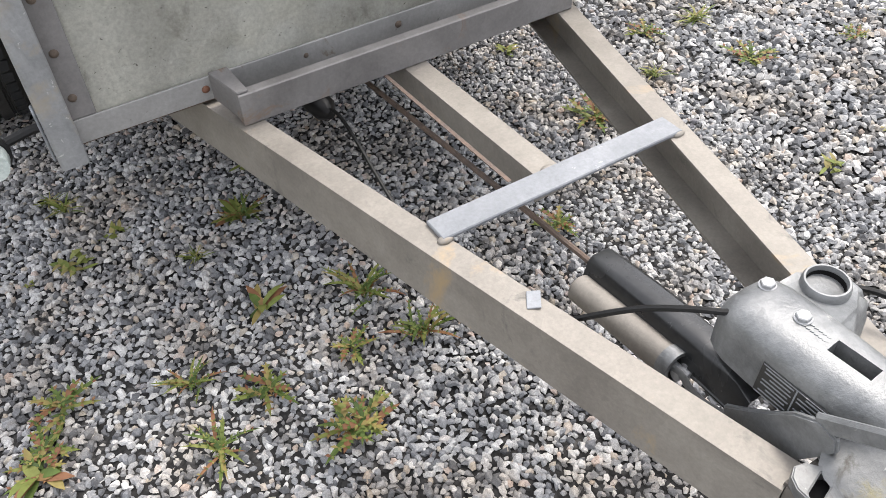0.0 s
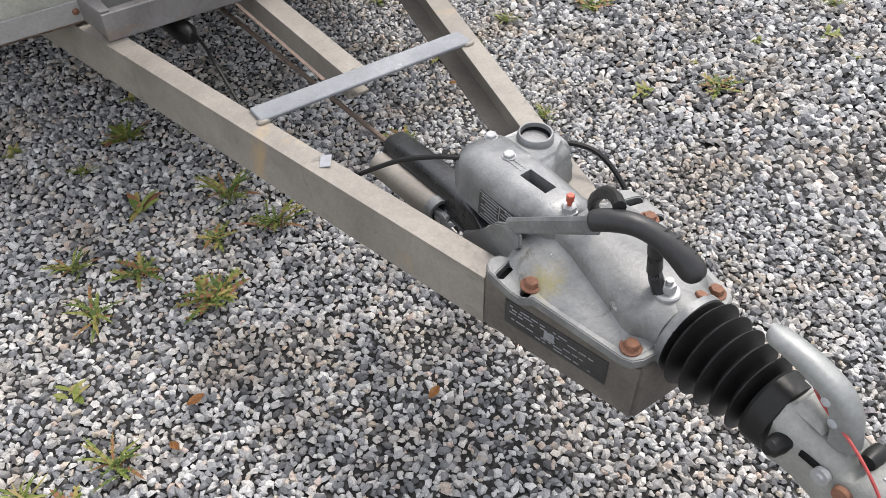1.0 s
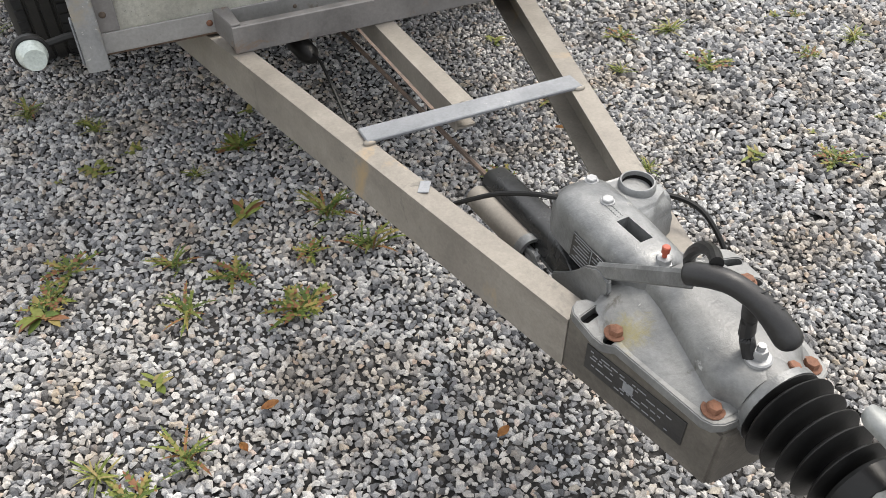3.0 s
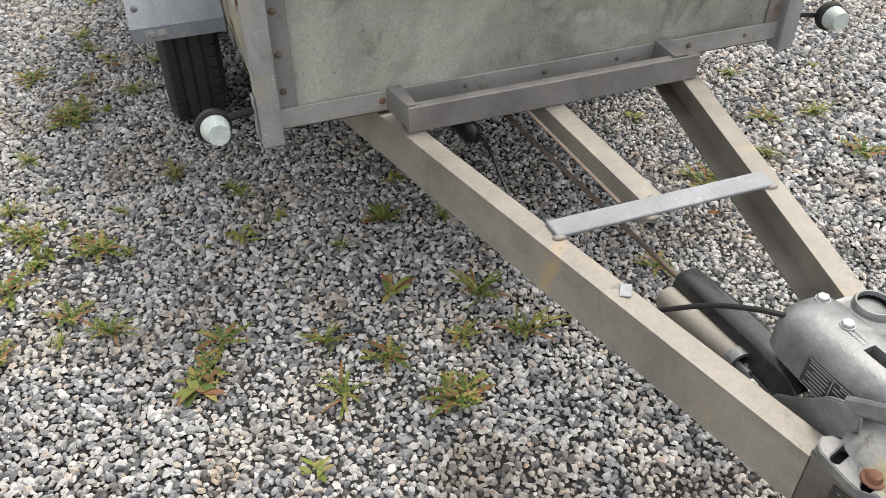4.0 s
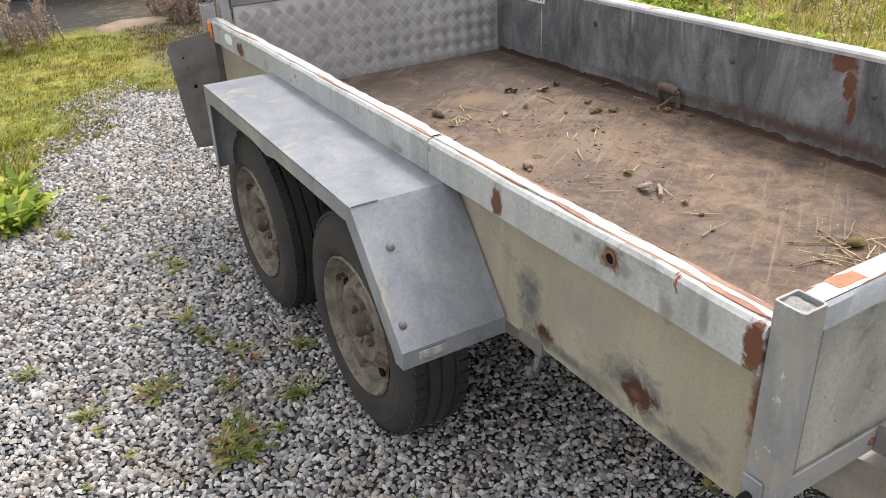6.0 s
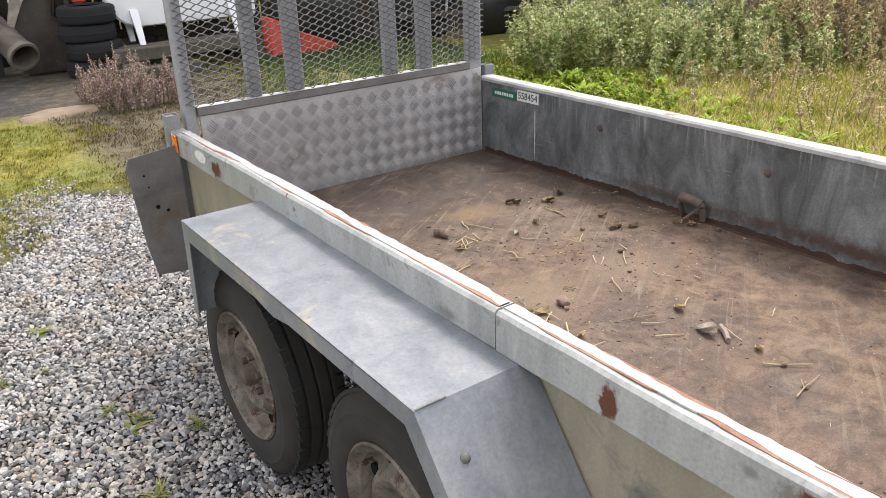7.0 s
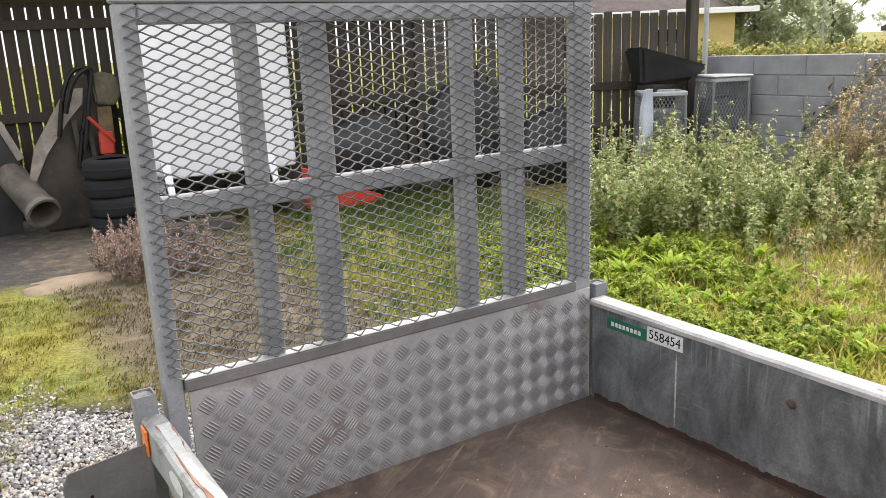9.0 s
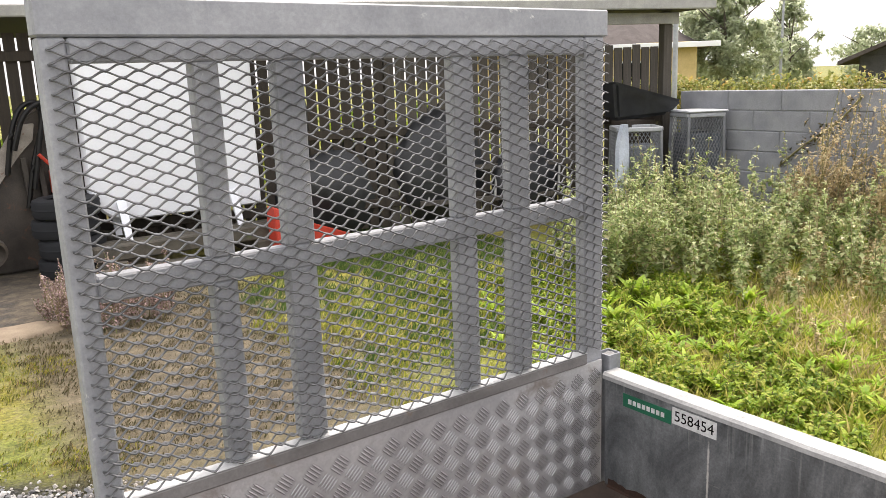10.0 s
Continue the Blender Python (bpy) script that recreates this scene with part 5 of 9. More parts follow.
for k in range(4):
    bm = bmesh.new()
    p = line[int(len(line) * (0.60 + 0.07 * k))]
    box(bm, -0.0016, 0.0016, -0.006, 0.006, 0, 0.0018, 0.0005, Matrix.Translation(p + Vector((0.004, 0, 0.0168))) @ pose(0, 0, 0, -15, 10, 70))
    PS("grip_ridge", bm, M_GRIP, lever_grip)
bm = bmesh.new()
hose(bm, [(0.700, 0.145, 0.735), (0.722, 0.175, 0.722), (0.745, 0.215, 0.690), (0.772, 0.255, 0.630), (0.790, 0.262, 0.585)], 0.0095, 10)
PC("lever_loop", bm, M_RUBBER, "black rubber loop behind the grip")
bm = bmesh.new()
hose(bm, [(0.718, 0.090, 0.712), (0.728, 0.096, 0.690), (0.738, 0.098, 0.655), (0.744, 0.096, 0.620), (0.750, 0.086, 0.592)], 0.0105, 10, 4, 0.014, squash=0.8)
PC("rest_bracket", bm, M_GRIP)

# spring cylinder and its black cover, brake rod, cables
bm = bmesh.new()
ca, cb = Vector((0.702, 0.800, 0.388)), Vector((0.698, 0.568, 0.418))
lathe(bm, ca, cb, [(0, 0.012), (0.01, 0.022), (0.03, 0.0265), (0.92, 0.0265), (1, 0.0265), (1, 0.024), (0.80, 0.0235), (0.80, 0.0)], 28, False)
PC("spring_cylinder", bm, M_BEAM, "grey-green spring cylinder with an open end")
ax = (cb - ca).normalized()
bm = bmesh.new()
lathe(bm, ca.lerp(cb, 0.93), ca.lerp(cb, 1.03), [(0, 0.0268), (0, 0.0290), (1, 0.0290), (1, 0.0225), (0.4, 0.0225)], 28, False)
PC("cylinder_collar", bm, M_CAST)
# black disc inside the open end, standing for the shade there
bm = bmesh.new()
lathe(bm, ca.lerp(cb, 0.82), ca.lerp(cb, 0.84), [(0, 0.0), (0, 0.0225), (1, 0.0225), (1, 0.0)], 24, False)
PC("cylinder_shade_disc", bm, M_DARK)
bm = bmesh.new()
rod(bm, ca.lerp(cb, 0.84), ca.lerp(cb, 1.12), 0.0065, 10)
lathe(bm, cb + ax * 0.014 - Vector((0.016, 0, 0)), cb + ax * 0.014 + Vector((0.016, 0, 0)), [(0, 0.009), (0.1, 0.010), (0.3, 0.010), (0.32, 0.006), (0.68, 0.006), (0.7, 0.010), (0.9, 0.010), (1, 0.009)], 14)
PC("clevis", bm, M_BOLT, "small zinc clevis with two rollers")
bm = bmesh.new()
for dx in (-0.013, 0.013):
    q = [cb + Vector((dx, 0.005, 0.004)), cb + Vector((dx, -0.022, 0.012)), cb + Vector((dx, -0.045, 0.000)), cb + Vector((dx * 0.8, -0.075, -0.004)), cb + Vector((dx * 0.6, -0.115, 0.010))]
    hose(bm, q, 0.0035, 8, 5, squash=2.6)
PC("pull_link", bm, M_CAST, "curved steel pull link")
# open channel cover: flat crown, slanted flanks, narrow out-turned lips
bm = bmesh.new()
rings = []
for x, y, z, hw, h in ((0.75, 0.806, 0.417, 0.0325, 0.0276), (0.75, 0.798, 0.418, 0.0338, 0.0299), (0.749, 0.76, 0.422, 0.035, 0.0322), (0.747, 0.68, 0.43, 0.0363, 0.0345), (0.744, 0.62, 0.437, 0.0363, 0.0356), (0.739, 0.565, 0.444, 0.0338, 0.0356), (0.732, 0.52, 0.45, 0.03, 0.0333), (0.722, 0.47, 0.453, 0.025, 0.0299), (0.712, 0.44, 0.452, 0.0213, 0.0253)):
    lip = 0.32 if 0.60 < y < 0.79 else 0.18
    prof = [(-1.05 - lip * 0.4, -0.75), (-1.05, -0.70), (-0.80, 0.45), (-0.62, 0.72), (-0.40, 0.82), (0.40, 0.82), (0.62, 0.72), (0.80, 0.45), (1.0, -0.30), (1.0 + lip, -0.34)]
    prof += [(a * 0.93 if abs(a) <= 1.0 else a, b - 0.10) for a, b in prof[::-1]]
    rings.append([Vector((x + hw * a, y, z + h * b)) for a, b in prof])
loft(bm, rings)
PC("lever_cover", bm, M_GLOSSBLACK, "shiny black channel cover with turned-out lips", smooth=32)
bm = bmesh.new()
rod(bm, (0.744, 0.800, 0.408), (0.713, 1.985, 0.361), 0.006, 8)
PC("brake_rod", bm, M_RODRUST, "thin rusty brake rod")
bm = bmesh.new()
hose(bm, [(0.575, 0.690, 0.480), (0.597, 0.668, 0.500), (0.640, 0.610, 0.545), (0.680, 0.555, 0.570), (0.712, 0.520, 0.576), (0.74, 0.51, 0.575)], 0.0048, 8)
PC("brake_cable", bm, M_RUBBER, "black cable looped over the beam")
bm = bmesh.new()
hose(bm, [(0.86, 0.50, 0.54), (0.91, 0.47, 0.550), (0.945, 0.41, 0.545), (0.952, 0.34, 0.50), (0.945, 0.31, 0.44)], 0.0050, 8)
PC("brake_cable", bm, M_RUBBER)
bm = bmesh.new()
hose(bm, [(0.578, 1.535, 0.401), (0.588, 1.455, 0.406), (0.590, 1.268, 0.316), (0.578, 1.10, 0.29), (0.556, 0.95, 0.35), (0.545, 0.82, 0.42)], 0.0045, 6)
PC("wire", bm, M_RUBBER, "thin black wire sagging between the beams")
bm = bmesh.new()
lathe(bm, (0.582, 1.50, 0.396), (0.560, 1.62, 0.416), [(0, 0.012), (0.2, 0.028), (0.8, 0.03), (1, 0.02)], 14)
PC("cable_plug", bm, M_RUBBER)


# ---------- smaller parts of the trailer ----------
def marker_lamp(s):
    cx = 0.8175
    X = lambda x: x if s > 0 else 2 * cx - x
    bm = bmesh.new()
    c0 = Vector((X(-0.050), 1.470, 0.558))
    d = Vector((0.12 * s, -1, 0.06)).normalized()
    lathe(bm, c0, c0 + d * 0.030, [(0, 0.020), (0.1, 0.037), (0.35, 0.041), (0.8, 0.041), (1.0, 0.036), (1.0, 0.030)], 22)
    lamp = P("marker_lamp", bm, M_RUBBER, "round marker lamp in a black rubber cup")
    bm = bmesh.new()
    lathe(bm, c0 + d * 0.024, c0 + d * 0.070, [(0, 0.033), (0.35, 0.033), (0.9, 0.026), (1.0, 0.0245), (1.0, 0.02), (0.97, 0.0)], 22)
    part("lens", bm, M_LENS, lamp, "pale clear plastic lens")
    bm = bmesh.new()
    hose(bm, [c0 - d * 0.002 + Vector((0.015 * s, 0, 0)), (X(0.005), 1.482, 0.560), (X(0.035), 1.488, 0.562), (X(0.056), 1.488, 0.562)], 0.009, 8)
    part("lamp_arm", bm, M_RUBBER, lamp)
    bm = bmesh.new()
    box(bm, min(X(0.049), X(0.0545)), max(X(0.049), X(0.0545)), 1.468, 1.506, 0.495, 0.60, 0.002)
    P("lamp_bracket", bm, M_POST)


marker_lamp(1)
marker_lamp(-1)

# plate behind the mudguard that carries the rear lamp
bm = bmesh.new()
prism(bm, [(-0.142, 0.770), (-0.128, 0.805), (0.054, 0.826), (0.054, 0.40), (-0.118, 0.47)], 4.300, 4.305, "y")
prism(bm, [(-0.118, 0.4695), (0.054, 0.3995), (0.054, 0.33), (-0.096, 0.345)], 4.303, 4.308, "y")
pl = P("lamp_plate", bm, M_CHAN, "bent dull zinc plate behind the mudguard")
# holes as black discs on the plate, their shade painted
for a, b, r in ((-0.085, 0.735, 0.004), (-0.075, 0.69, 0.0035), (-0.055, 0.61, 0.008), (-0.02, 0.59, 0.006)):
    b2 = bmesh.new()
    lathe(b2, (a, 4.3005, b), (a, 4.2985, b), [(0, r), (1, r)], 12)
    part("drilled_hole", b2, M_DARK, pl)

# rope hook below the side, tie-down ring on the wall
bm = bmesh.new()
hose(bm, [(0.112, 2.12, 0.49), (0.108, 2.115, 0.455), (0.100, 2.11, 0.425), (0.085, 2.105, 0.408), (0.072, 2.10, 0.415), (0.068, 2.10, 0.432)], 0.008, 8, squash=1.3)
P("rope_hook", bm, M_CHAN, "bent rope hook under the side board")
bm = bmesh.new()
box(bm, 0.085, 0.0895, 2.075, 2.16, 0.468, 0.50, 0.001)
P("hook_plate", bm, M_CHAN)
bm = bmesh.new()
hose(bm, [(1.487, 3.160, 0.584), (1.484, 3.138, 0.588), (1.484, 3.098, 0.586), (1.487, 3.074, 0.578)], 0.017, 10, squash=1.1)
P("loop_sleeve", bm, M_RODRUST, "thick worn sleeve on the tie-down loop")
bm = bmesh.new()
hose(bm, [(1.487, 3.072, 0.572), (1.470, 3.10, 0.540), (1.455, 3.125, 0.513)], 0.006, 7)
P("loop_brace", bm, M_RODRUST)
bm = bmesh.new()
hose(bm, [(1.505, 3.165, 0.518), (1.485, 3.165, 0.565), (1.482, 3.155, 0.583), (1.482, 3.11, 0.586), (1.484, 3.075, 0.580), (1.487, 3.068, 0.56), (1.495, 3.068, 0.518)], 0.008, 8, squash=1.6)
P("tie_down_ring", bm, M_RODRUST, "steel tie-down loop on the floor edge")

# rust scars, holes and stains with a shape of their own
def scar(name, pts, axis, at, mat, n=28, amp=0.25, thick=0.0012):
    """A ragged flat patch: centre (a, b) and half sizes, on the plane axis = at, facing low x."""
    a0, b0, ra, rb, seed = pts
    ring = []
    for k in range(n):
        t = 2 * math.pi * k / n
        q = 1 + amp * noise.noise((seed + 2 * math.cos(t), 2 * math.sin(t), seed)) + 0.5 * amp * noise.noise((seed + 6 * math.cos(t), 6 * math.sin(t), seed))
        ring.append((a0 + ra * q * math.cos(t), b0 + rb * q * math.sin(t)))
    bm = bmesh.new()
    lo, hi = sorted((at, at - thick if axis == "x" else at + thick))
    prism(bm, ring, lo, hi, axis)
    P(name, bm, mat)


M_BARE = surface("bare_white_edge", (0.22, 0.23, 0.235), (0.40, 0.41, 0.41), 7, 120, (0.70, 0.85), 0.0, 0.3, (RUST, 9.0, 0.63, 0.03))
M_BARE.node_tree.nodes["Principled BSDF"].inputs["Specular IOR Level"].default_value = 0.25
M_BRIGHT = surface("bright_bare_edge", (0.36, 0.37, 0.37), (0.54, 0.55, 0.55), 10, 120, (0.65, 0.8), 0.0, 0.2, (RUST, 9.0, 0.69, 0.02))
M_ORANGERUST = surface("orange_rust", (0.30, 0.13, 0.07), (0.46, 0.24, 0.14), 16, 160, (0.75, 0.9), 0.0, 0.4)
scar("pale_label", (4.06, 0.832, 0.050, 0.020, 8.0), "x", 0.0500, M_LABEL, amp=0.1)
bm = bmesh.new()
lathe(bm, (0.0525, 1.838, 0.834), (0.0495, 1.838, 0.834), [(0, 0.015), (0.9, 0.015), (1, 0.0125), (1, 0.011), (0.2, 0.0105)], 20, False)
P("rail_hole", bm, M_RUST)
# black disc paints the shade within the rusty hole rim
bm = bmesh.new()
lathe(bm, (0.0525, 1.838, 0.834), (0.0515, 1.838, 0.834), [(0, 0.0115), (1, 0.0115)], 18)
P("rail_hole", bm, M_DARK)
# orange reflector at the rear end of the rail
bm = bmesh.new()
box(bm, 0.044, 0.0505, 4.285, 4.335, 0.795, 0.862, 0.004)
P("reflector", bm, M_ORANGE, "orange side reflector")


# worn top faces: ragged bare-metal strip along the rails with rust at its edge
def worn_strip(x0, x1, y0, y1, z, seed, mat, along_x=False, gap=0.0, inset=0.004):
    bm = bmesh.new()
    n = int(abs(y1 - y0) / 0.012)
    a, b = [], []
    for i in range(n + 1):
        y = y0 + (y1 - y0) * i / n
        e0 = x0 + inset + 0.015 * max(0, noise.noise((y * 6, seed, 0)) + 0.35 * noise.noise((y * 27, seed, 1)) + gap)
        e1 = x1 - inset - 0.016 * max(0, noise.noise((y * 5, seed + 9, 0)) + 0.4 * noise.noise((y * 31, seed, 2)) + gap)
        e1 = max(e1, e0 + 0.001)
        zz = z + 0.0036
        if along_x:
            a.append((Vector((y, e0, z)), Vector((y, e0, zz)), Vector((y, e1, zz)), Vector((y, e1, z))))
        else:
            a.append((Vector((e0, y, z)), Vector((e0, y, zz)), Vector((e1, y, zz)), Vector((e1, y, z))))
    loft(bm, [list(q) for q in a])
    P("bare_strip", bm, mat)


worn_strip(0.064, 0.104, 1.512, 2.487, 0.8664, 1.3, M_PINKRUST, gap=0.30)
worn_strip(0.068, 0.105, 1.512, 2.487, 0.8671, 5.3, M_BRIGHT, gap=0.10)
worn_strip(0.086, 0.106, 1.512, 1.86, 0.8677, 9.1, M_PINKRUST, gap=0.15)
worn_strip(0.062, 0.104, 2.497, 4.28, 0.8684, 2.3, M_PINKRUST, gap=0.30)
worn_strip(0.066, 0.105, 2.497, 4.28, 0.8691, 6.3, M_BRIGHT, gap=0.12)
worn_strip(1.464, 1.511, 0.112, 1.524, 0.9062, 4.3, M_RUST, True, gap=-0.35)
worn_strip(1.464, 1.511, 0.112, 1.524, 0.9064, 8.6, M_BRIGHT, True, gap=0.10)
for x0, x1, q in ((0.42, 0.66, 11.0), (0.74, 0.86, 12.0), (0.16, 0.22, 13.0), (1.02, 1.10, 14.0)):
    worn_strip(1.470, 1.511, x0, x1, 0.9070, q, M_ORANGERUST, True, gap=0.25)

# stickers on the inner wall
bm = bmesh.new()
box(bm, 1.5145, 1.5158, 4.105, 4.275, 0.780, 0.820, 0.0004)
st = P("sticker", bm, M_GREEN, "dark green sticker with a white line of print")
for k in range(8):
    b2 = bmesh.new()
    y = 4.255 - 0.0165 * k
    box(b2, 1.5138, 1.5147, y - 0.0115, y, 0.793, 0.807, 0, None)
    part("text_bar", b2, M_LABEL, st)
bm = bmesh.new()
box(bm, 1.5145, 1.5158, 3.962, 4.102, 0.786, 0.834, 0.0004)
st = P("sticker", bm, M_LABEL, "white sticker with a printed number")
cu = bpy.data.curves.new("printed_number", "FONT")
cu.body, cu.size, cu.extrude, cu.align_x, cu.align_y = "558454", 0.042, 0.0003, "CENTER", "CENTER"
tmp = new("printed_number", cu)
bpy.context.view_layer.update()
me = bpy.data.meshes.new_from_object(tmp)
bpy.data.objects.remove(tmp)
me.transform(Matrix.Translation(Vector((1.5141, 4.032, 0.809)) - trailer.location) @ Matrix(((0, 0, -1), (-1, 0, 0), (0, 1, 0))).to_4x4())
me.materials.clear()
me.materials.append(M_DARK)
num = new("printed_number", me)
num.parent = st
bm = bmesh.new()
for y, z in ((2.85, 0.74), (3.60, 0.753), (2.30, 0.74)):
    b2 = bmesh.new()
    dome(b2, (1.5165, y, z), 0.012, (-1, 0, 0))
    P("bolt_head", b2, M_HUB)
bm.free()


# ---------- surroundings ----------
M_BLOCK = surface("concrete_block", (0.22, 0.23, 0.25), (0.36, 0.37, 0.39), 4, 90, (0.8, 0.92), 0.0, 0.9, ((0.12, 0.12, 0.115), 5.0, 0.60, 0.16), (1, 1, 1), 0.3)
M_FENCE = surface("dark_fence_board", (0.022, 0.017, 0.012), (0.055, 0.043, 0.031), 5, 120, (0.75, 0.9), 0.0, 0.4, None, (9, 9, 0.5), 0.4)
M_FENCE2 = surface("grey_fence_board", (0.05, 0.043, 0.035), (0.11, 0.098, 0.082), 5, 120, (0.75, 0.9), 0.0, 0.4, None, (9, 9, 0.5), 0.4)
M_ROOFWOOD = surface("roof_fascia", (0.30, 0.30, 0.29), (0.44, 0.44, 0.42), 6, 100, (0.6, 0.8))
M_ROOFUNDER = surface("dark_roof_boards", (0.02, 0.017, 0.014), (0.045, 0.038, 0.03), 5, 80, (0.8, 0.9))
M_SLEEPER = surface("old_timber", (0.05, 0.045, 0.035), (0.13, 0.115, 0.09), 8, 120, (0.8, 0.92), 0.0, 0.5, ((0.10, 0.13, 0.04), 6, 0.62, 0.08))
M_STEELPIPE = galvanised("dull_pipe", (0.10, 0.088, 0.075), (0.30, 0.265, 0.225), 0.4, (0.36, 0.55), 50, (RUST, 10, 0.62, 0.08))
M_BUCKETSTEEL = surface("earthy_steel", (0.030, 0.026, 0.022), (0.10, 0.085, 0.07), 3.0, 90, (0.6, 0.8), 0.2, 0.4, (RUST, 7, 0.6, 0.1))
M_BRICKY = surface("yellow_brick_wall", (0.52, 0.40, 0.18), (0.62, 0.48, 0.24), 1.5, 30, (0.8, 0.9))
M_TILE = surface("grey_roof_tile", (0.075, 0.065, 0.062), (0.13, 0.115, 0.11), 2, 20, (0.9, 0.98))
M_TILE.node_tree.nodes["Principled BSDF"].inputs["Specular IOR Level"].default_value = 0.1
M_DARKTIMBER = surface("dark_timber_wall", (0.045, 0.045, 0.045), (0.08, 0.08, 0.08), 2, 30, (0.8, 0.9))
M_TARP = surface("black_plastic", (0.012, 0.013, 0.015), (0.03, 0.032, 0.035), 6, 80, (0.35, 0.55), 0.0, 0.4)
M_GALVWIRE = galvanised("pale_wire", (0.30, 0.32, 0.34), (0.52, 0.54, 0.56), 0.3, (0.5, 0.65), 40)
M_OLDTYRE = surface("old_tyre", (0.005, 0.006, 0.008), (0.011, 0.013, 0.016), 8, 120, (0.75, 0.9), 0.0, 0.4)

# block wall, seen from the yard: courses of concrete blocks, joints set back
WX, WY0, WY1, WTOP, CH = 8.20, 9.25, 2.2, 1.455, 0.232
bm = bmesh.new()
box(bm, WX + 0.01, WX + 0.18, WY1, WY0, -0.05, WTOP - 0.012, 0)
wall = tagged(part("wall_east", bm, M_BLOCK), "grey concrete block wall behind the weeds", "wall", kind="structure")
blk = {}


def wall_block(y0, y1, z0, z1):
    key = (round(y1 - y0, 2), round(z1 - z0, 3))
    if key not in blk:
        b = bmesh.new()
        box(b, -0.1, 0.1, -(y1 - y0) / 2, (y1 - y0) / 2, -(z1 - z0) / 2, (z1 - z0) / 2, 0.006)
        me = bpy.data.meshes.new("block")
        b.to_mesh(me)
        b.free()
        me.materials.append(M_BLOCK)
        blk[key] = me
    o = new("block", blk[key])
    o.parent = wall
    o.location = (WX + 0.098 + rb.uniform(-0.004, 0.004), (y0 + y1) / 2, (z0 + z1) / 2)


rb = random.Random(3)
for c in range(6):
    z1 = WTOP - CH * c
    y = WY0 - (0.0 if c % 2 == 0 else 0.34)
    if c % 2:
        wall_block(WY0 - 0.33, WY0, z1 - CH + 0.010, z1)
    while y > WY1 + 0.7:
        wall_block(y - 0.67, y, z1 - CH + 0.010, z1)
        y -= 0.68


# slatted fences and the open shelter that stands along them
FA, FB = Vector((-4.6, 13.75, 0)), Vector((8.10, 9.42, 0))
fd = (FB - FA).normalized()
fn = Vector((-fd.y, fd.x, 0))
shelter = thing("shelter", (2.0, 11.6, 0), "open timber shelter with a slatted dark back wall", "shelter")


def along_fence(d, off=0.0, z=0.0):
    return FA + fd * d + fn * off + Vector((0, 0, z))


FL = (FB - FA).length
fm = Matrix((fd, fn, Vector((0, 0, 1)))).transposed().to_4x4()
slat_mesh = {}
i, d = 0, 0.0
rf = random.Random(8)
while d < FL - 0.12:
    right = d > FL - 3.6
    w, gap = (0.105, 0.020) if right else (0.106, 0.020)
    h = 2.02 + rf.uniform(-0.02, 0.02) if right else 2.30
    key = (right, i % 3)
    if key not in slat_mesh:
        b = bmesh.new()
        box(b, 0, w, -0.011, 0.011, 0.06, h, 0.003)
        me = bpy.data.meshes.new("slat")
        b.to_mesh(me)
        b.free()
        me.materials.append(M_FENCE2 if right else M_FENCE)
        slat_mesh[key] = me
    o = new("slat", slat_mesh[key])
    o.parent = shelter
    o.matrix_local = Matrix.Translation(along_fence(d) - shelter.location) @ fm
    d += w + gap
    i += 1
for z in (0.35, 1.15, 2.08):
    bm = bmesh.new()
    box(bm, 0.0, FL - 3.6 if z > 2 else FL, -0.060, -0.013, z - 0.05, z + 0.05, 0.004, Matrix.Translation(FA) @ fm)
    part("fence_rail", bm, M_FENCE, shelter)
for d, off in ((0.2, -2.6), (3.6, -2.6), (6.9, -2.6), (FL - 0.02, -0.02), (3.6, 0.12), (6.9, 0.12), (9.8, 0.12), (FL - 3.4, -2.0)):
    if off < -1 and d > 1:
        continue
    bm = bmesh.new()
    box(bm, -0.06, 0.06, -0.06, 0.06, 0, 2.42, 0.006, Matrix.Translation(along_fence(d, off)) @ fm)
    part("post", bm, M_FENCE2, shelter, "grey timber post")
bm = bmesh.new()
box(bm, -0.5, FL + 0.36, -0.40, 3.0, 2.43, 2.49, 0.004, Matrix.Translation(FA) @ fm)
part("roof", bm, M_ROOFUNDER, shelter, "dark flat shelter roof")
bm = bmesh.new()
box(bm, -0.5, FL + 0.40, -0.445, -0.403, 2.415, 2.53, 0.012, Matrix.Translation(FA) @ fm)
part("fascia", bm, M_ROOFWOOD, shelter, "pale grey fascia board")
bm = bmesh.new()
box(bm, FL + 0.363, FL + 0.40, -0.40, 3.0, 2.44, 2.53, 0.012, Matrix.Translation(FA) @ fm)
part("fascia", bm, M_ROOFWOOD, shelter)
bm = bmesh.new()
box(bm, FL - 4.2, FL + 0.10, -0.13, -0.065, 2.27, 2.40, 0.006, Matrix.Translation(FA) @ fm)
part("head_beam", bm, M_ROOFWOOD, shelter)

# white tank with rounded underside, on short white legs over timbers
tank = thing("tank", (2.38, 11.3, 0.30), "large white tank with rounded underside on short legs", "tank")
bm = bmesh.new()
rings = []
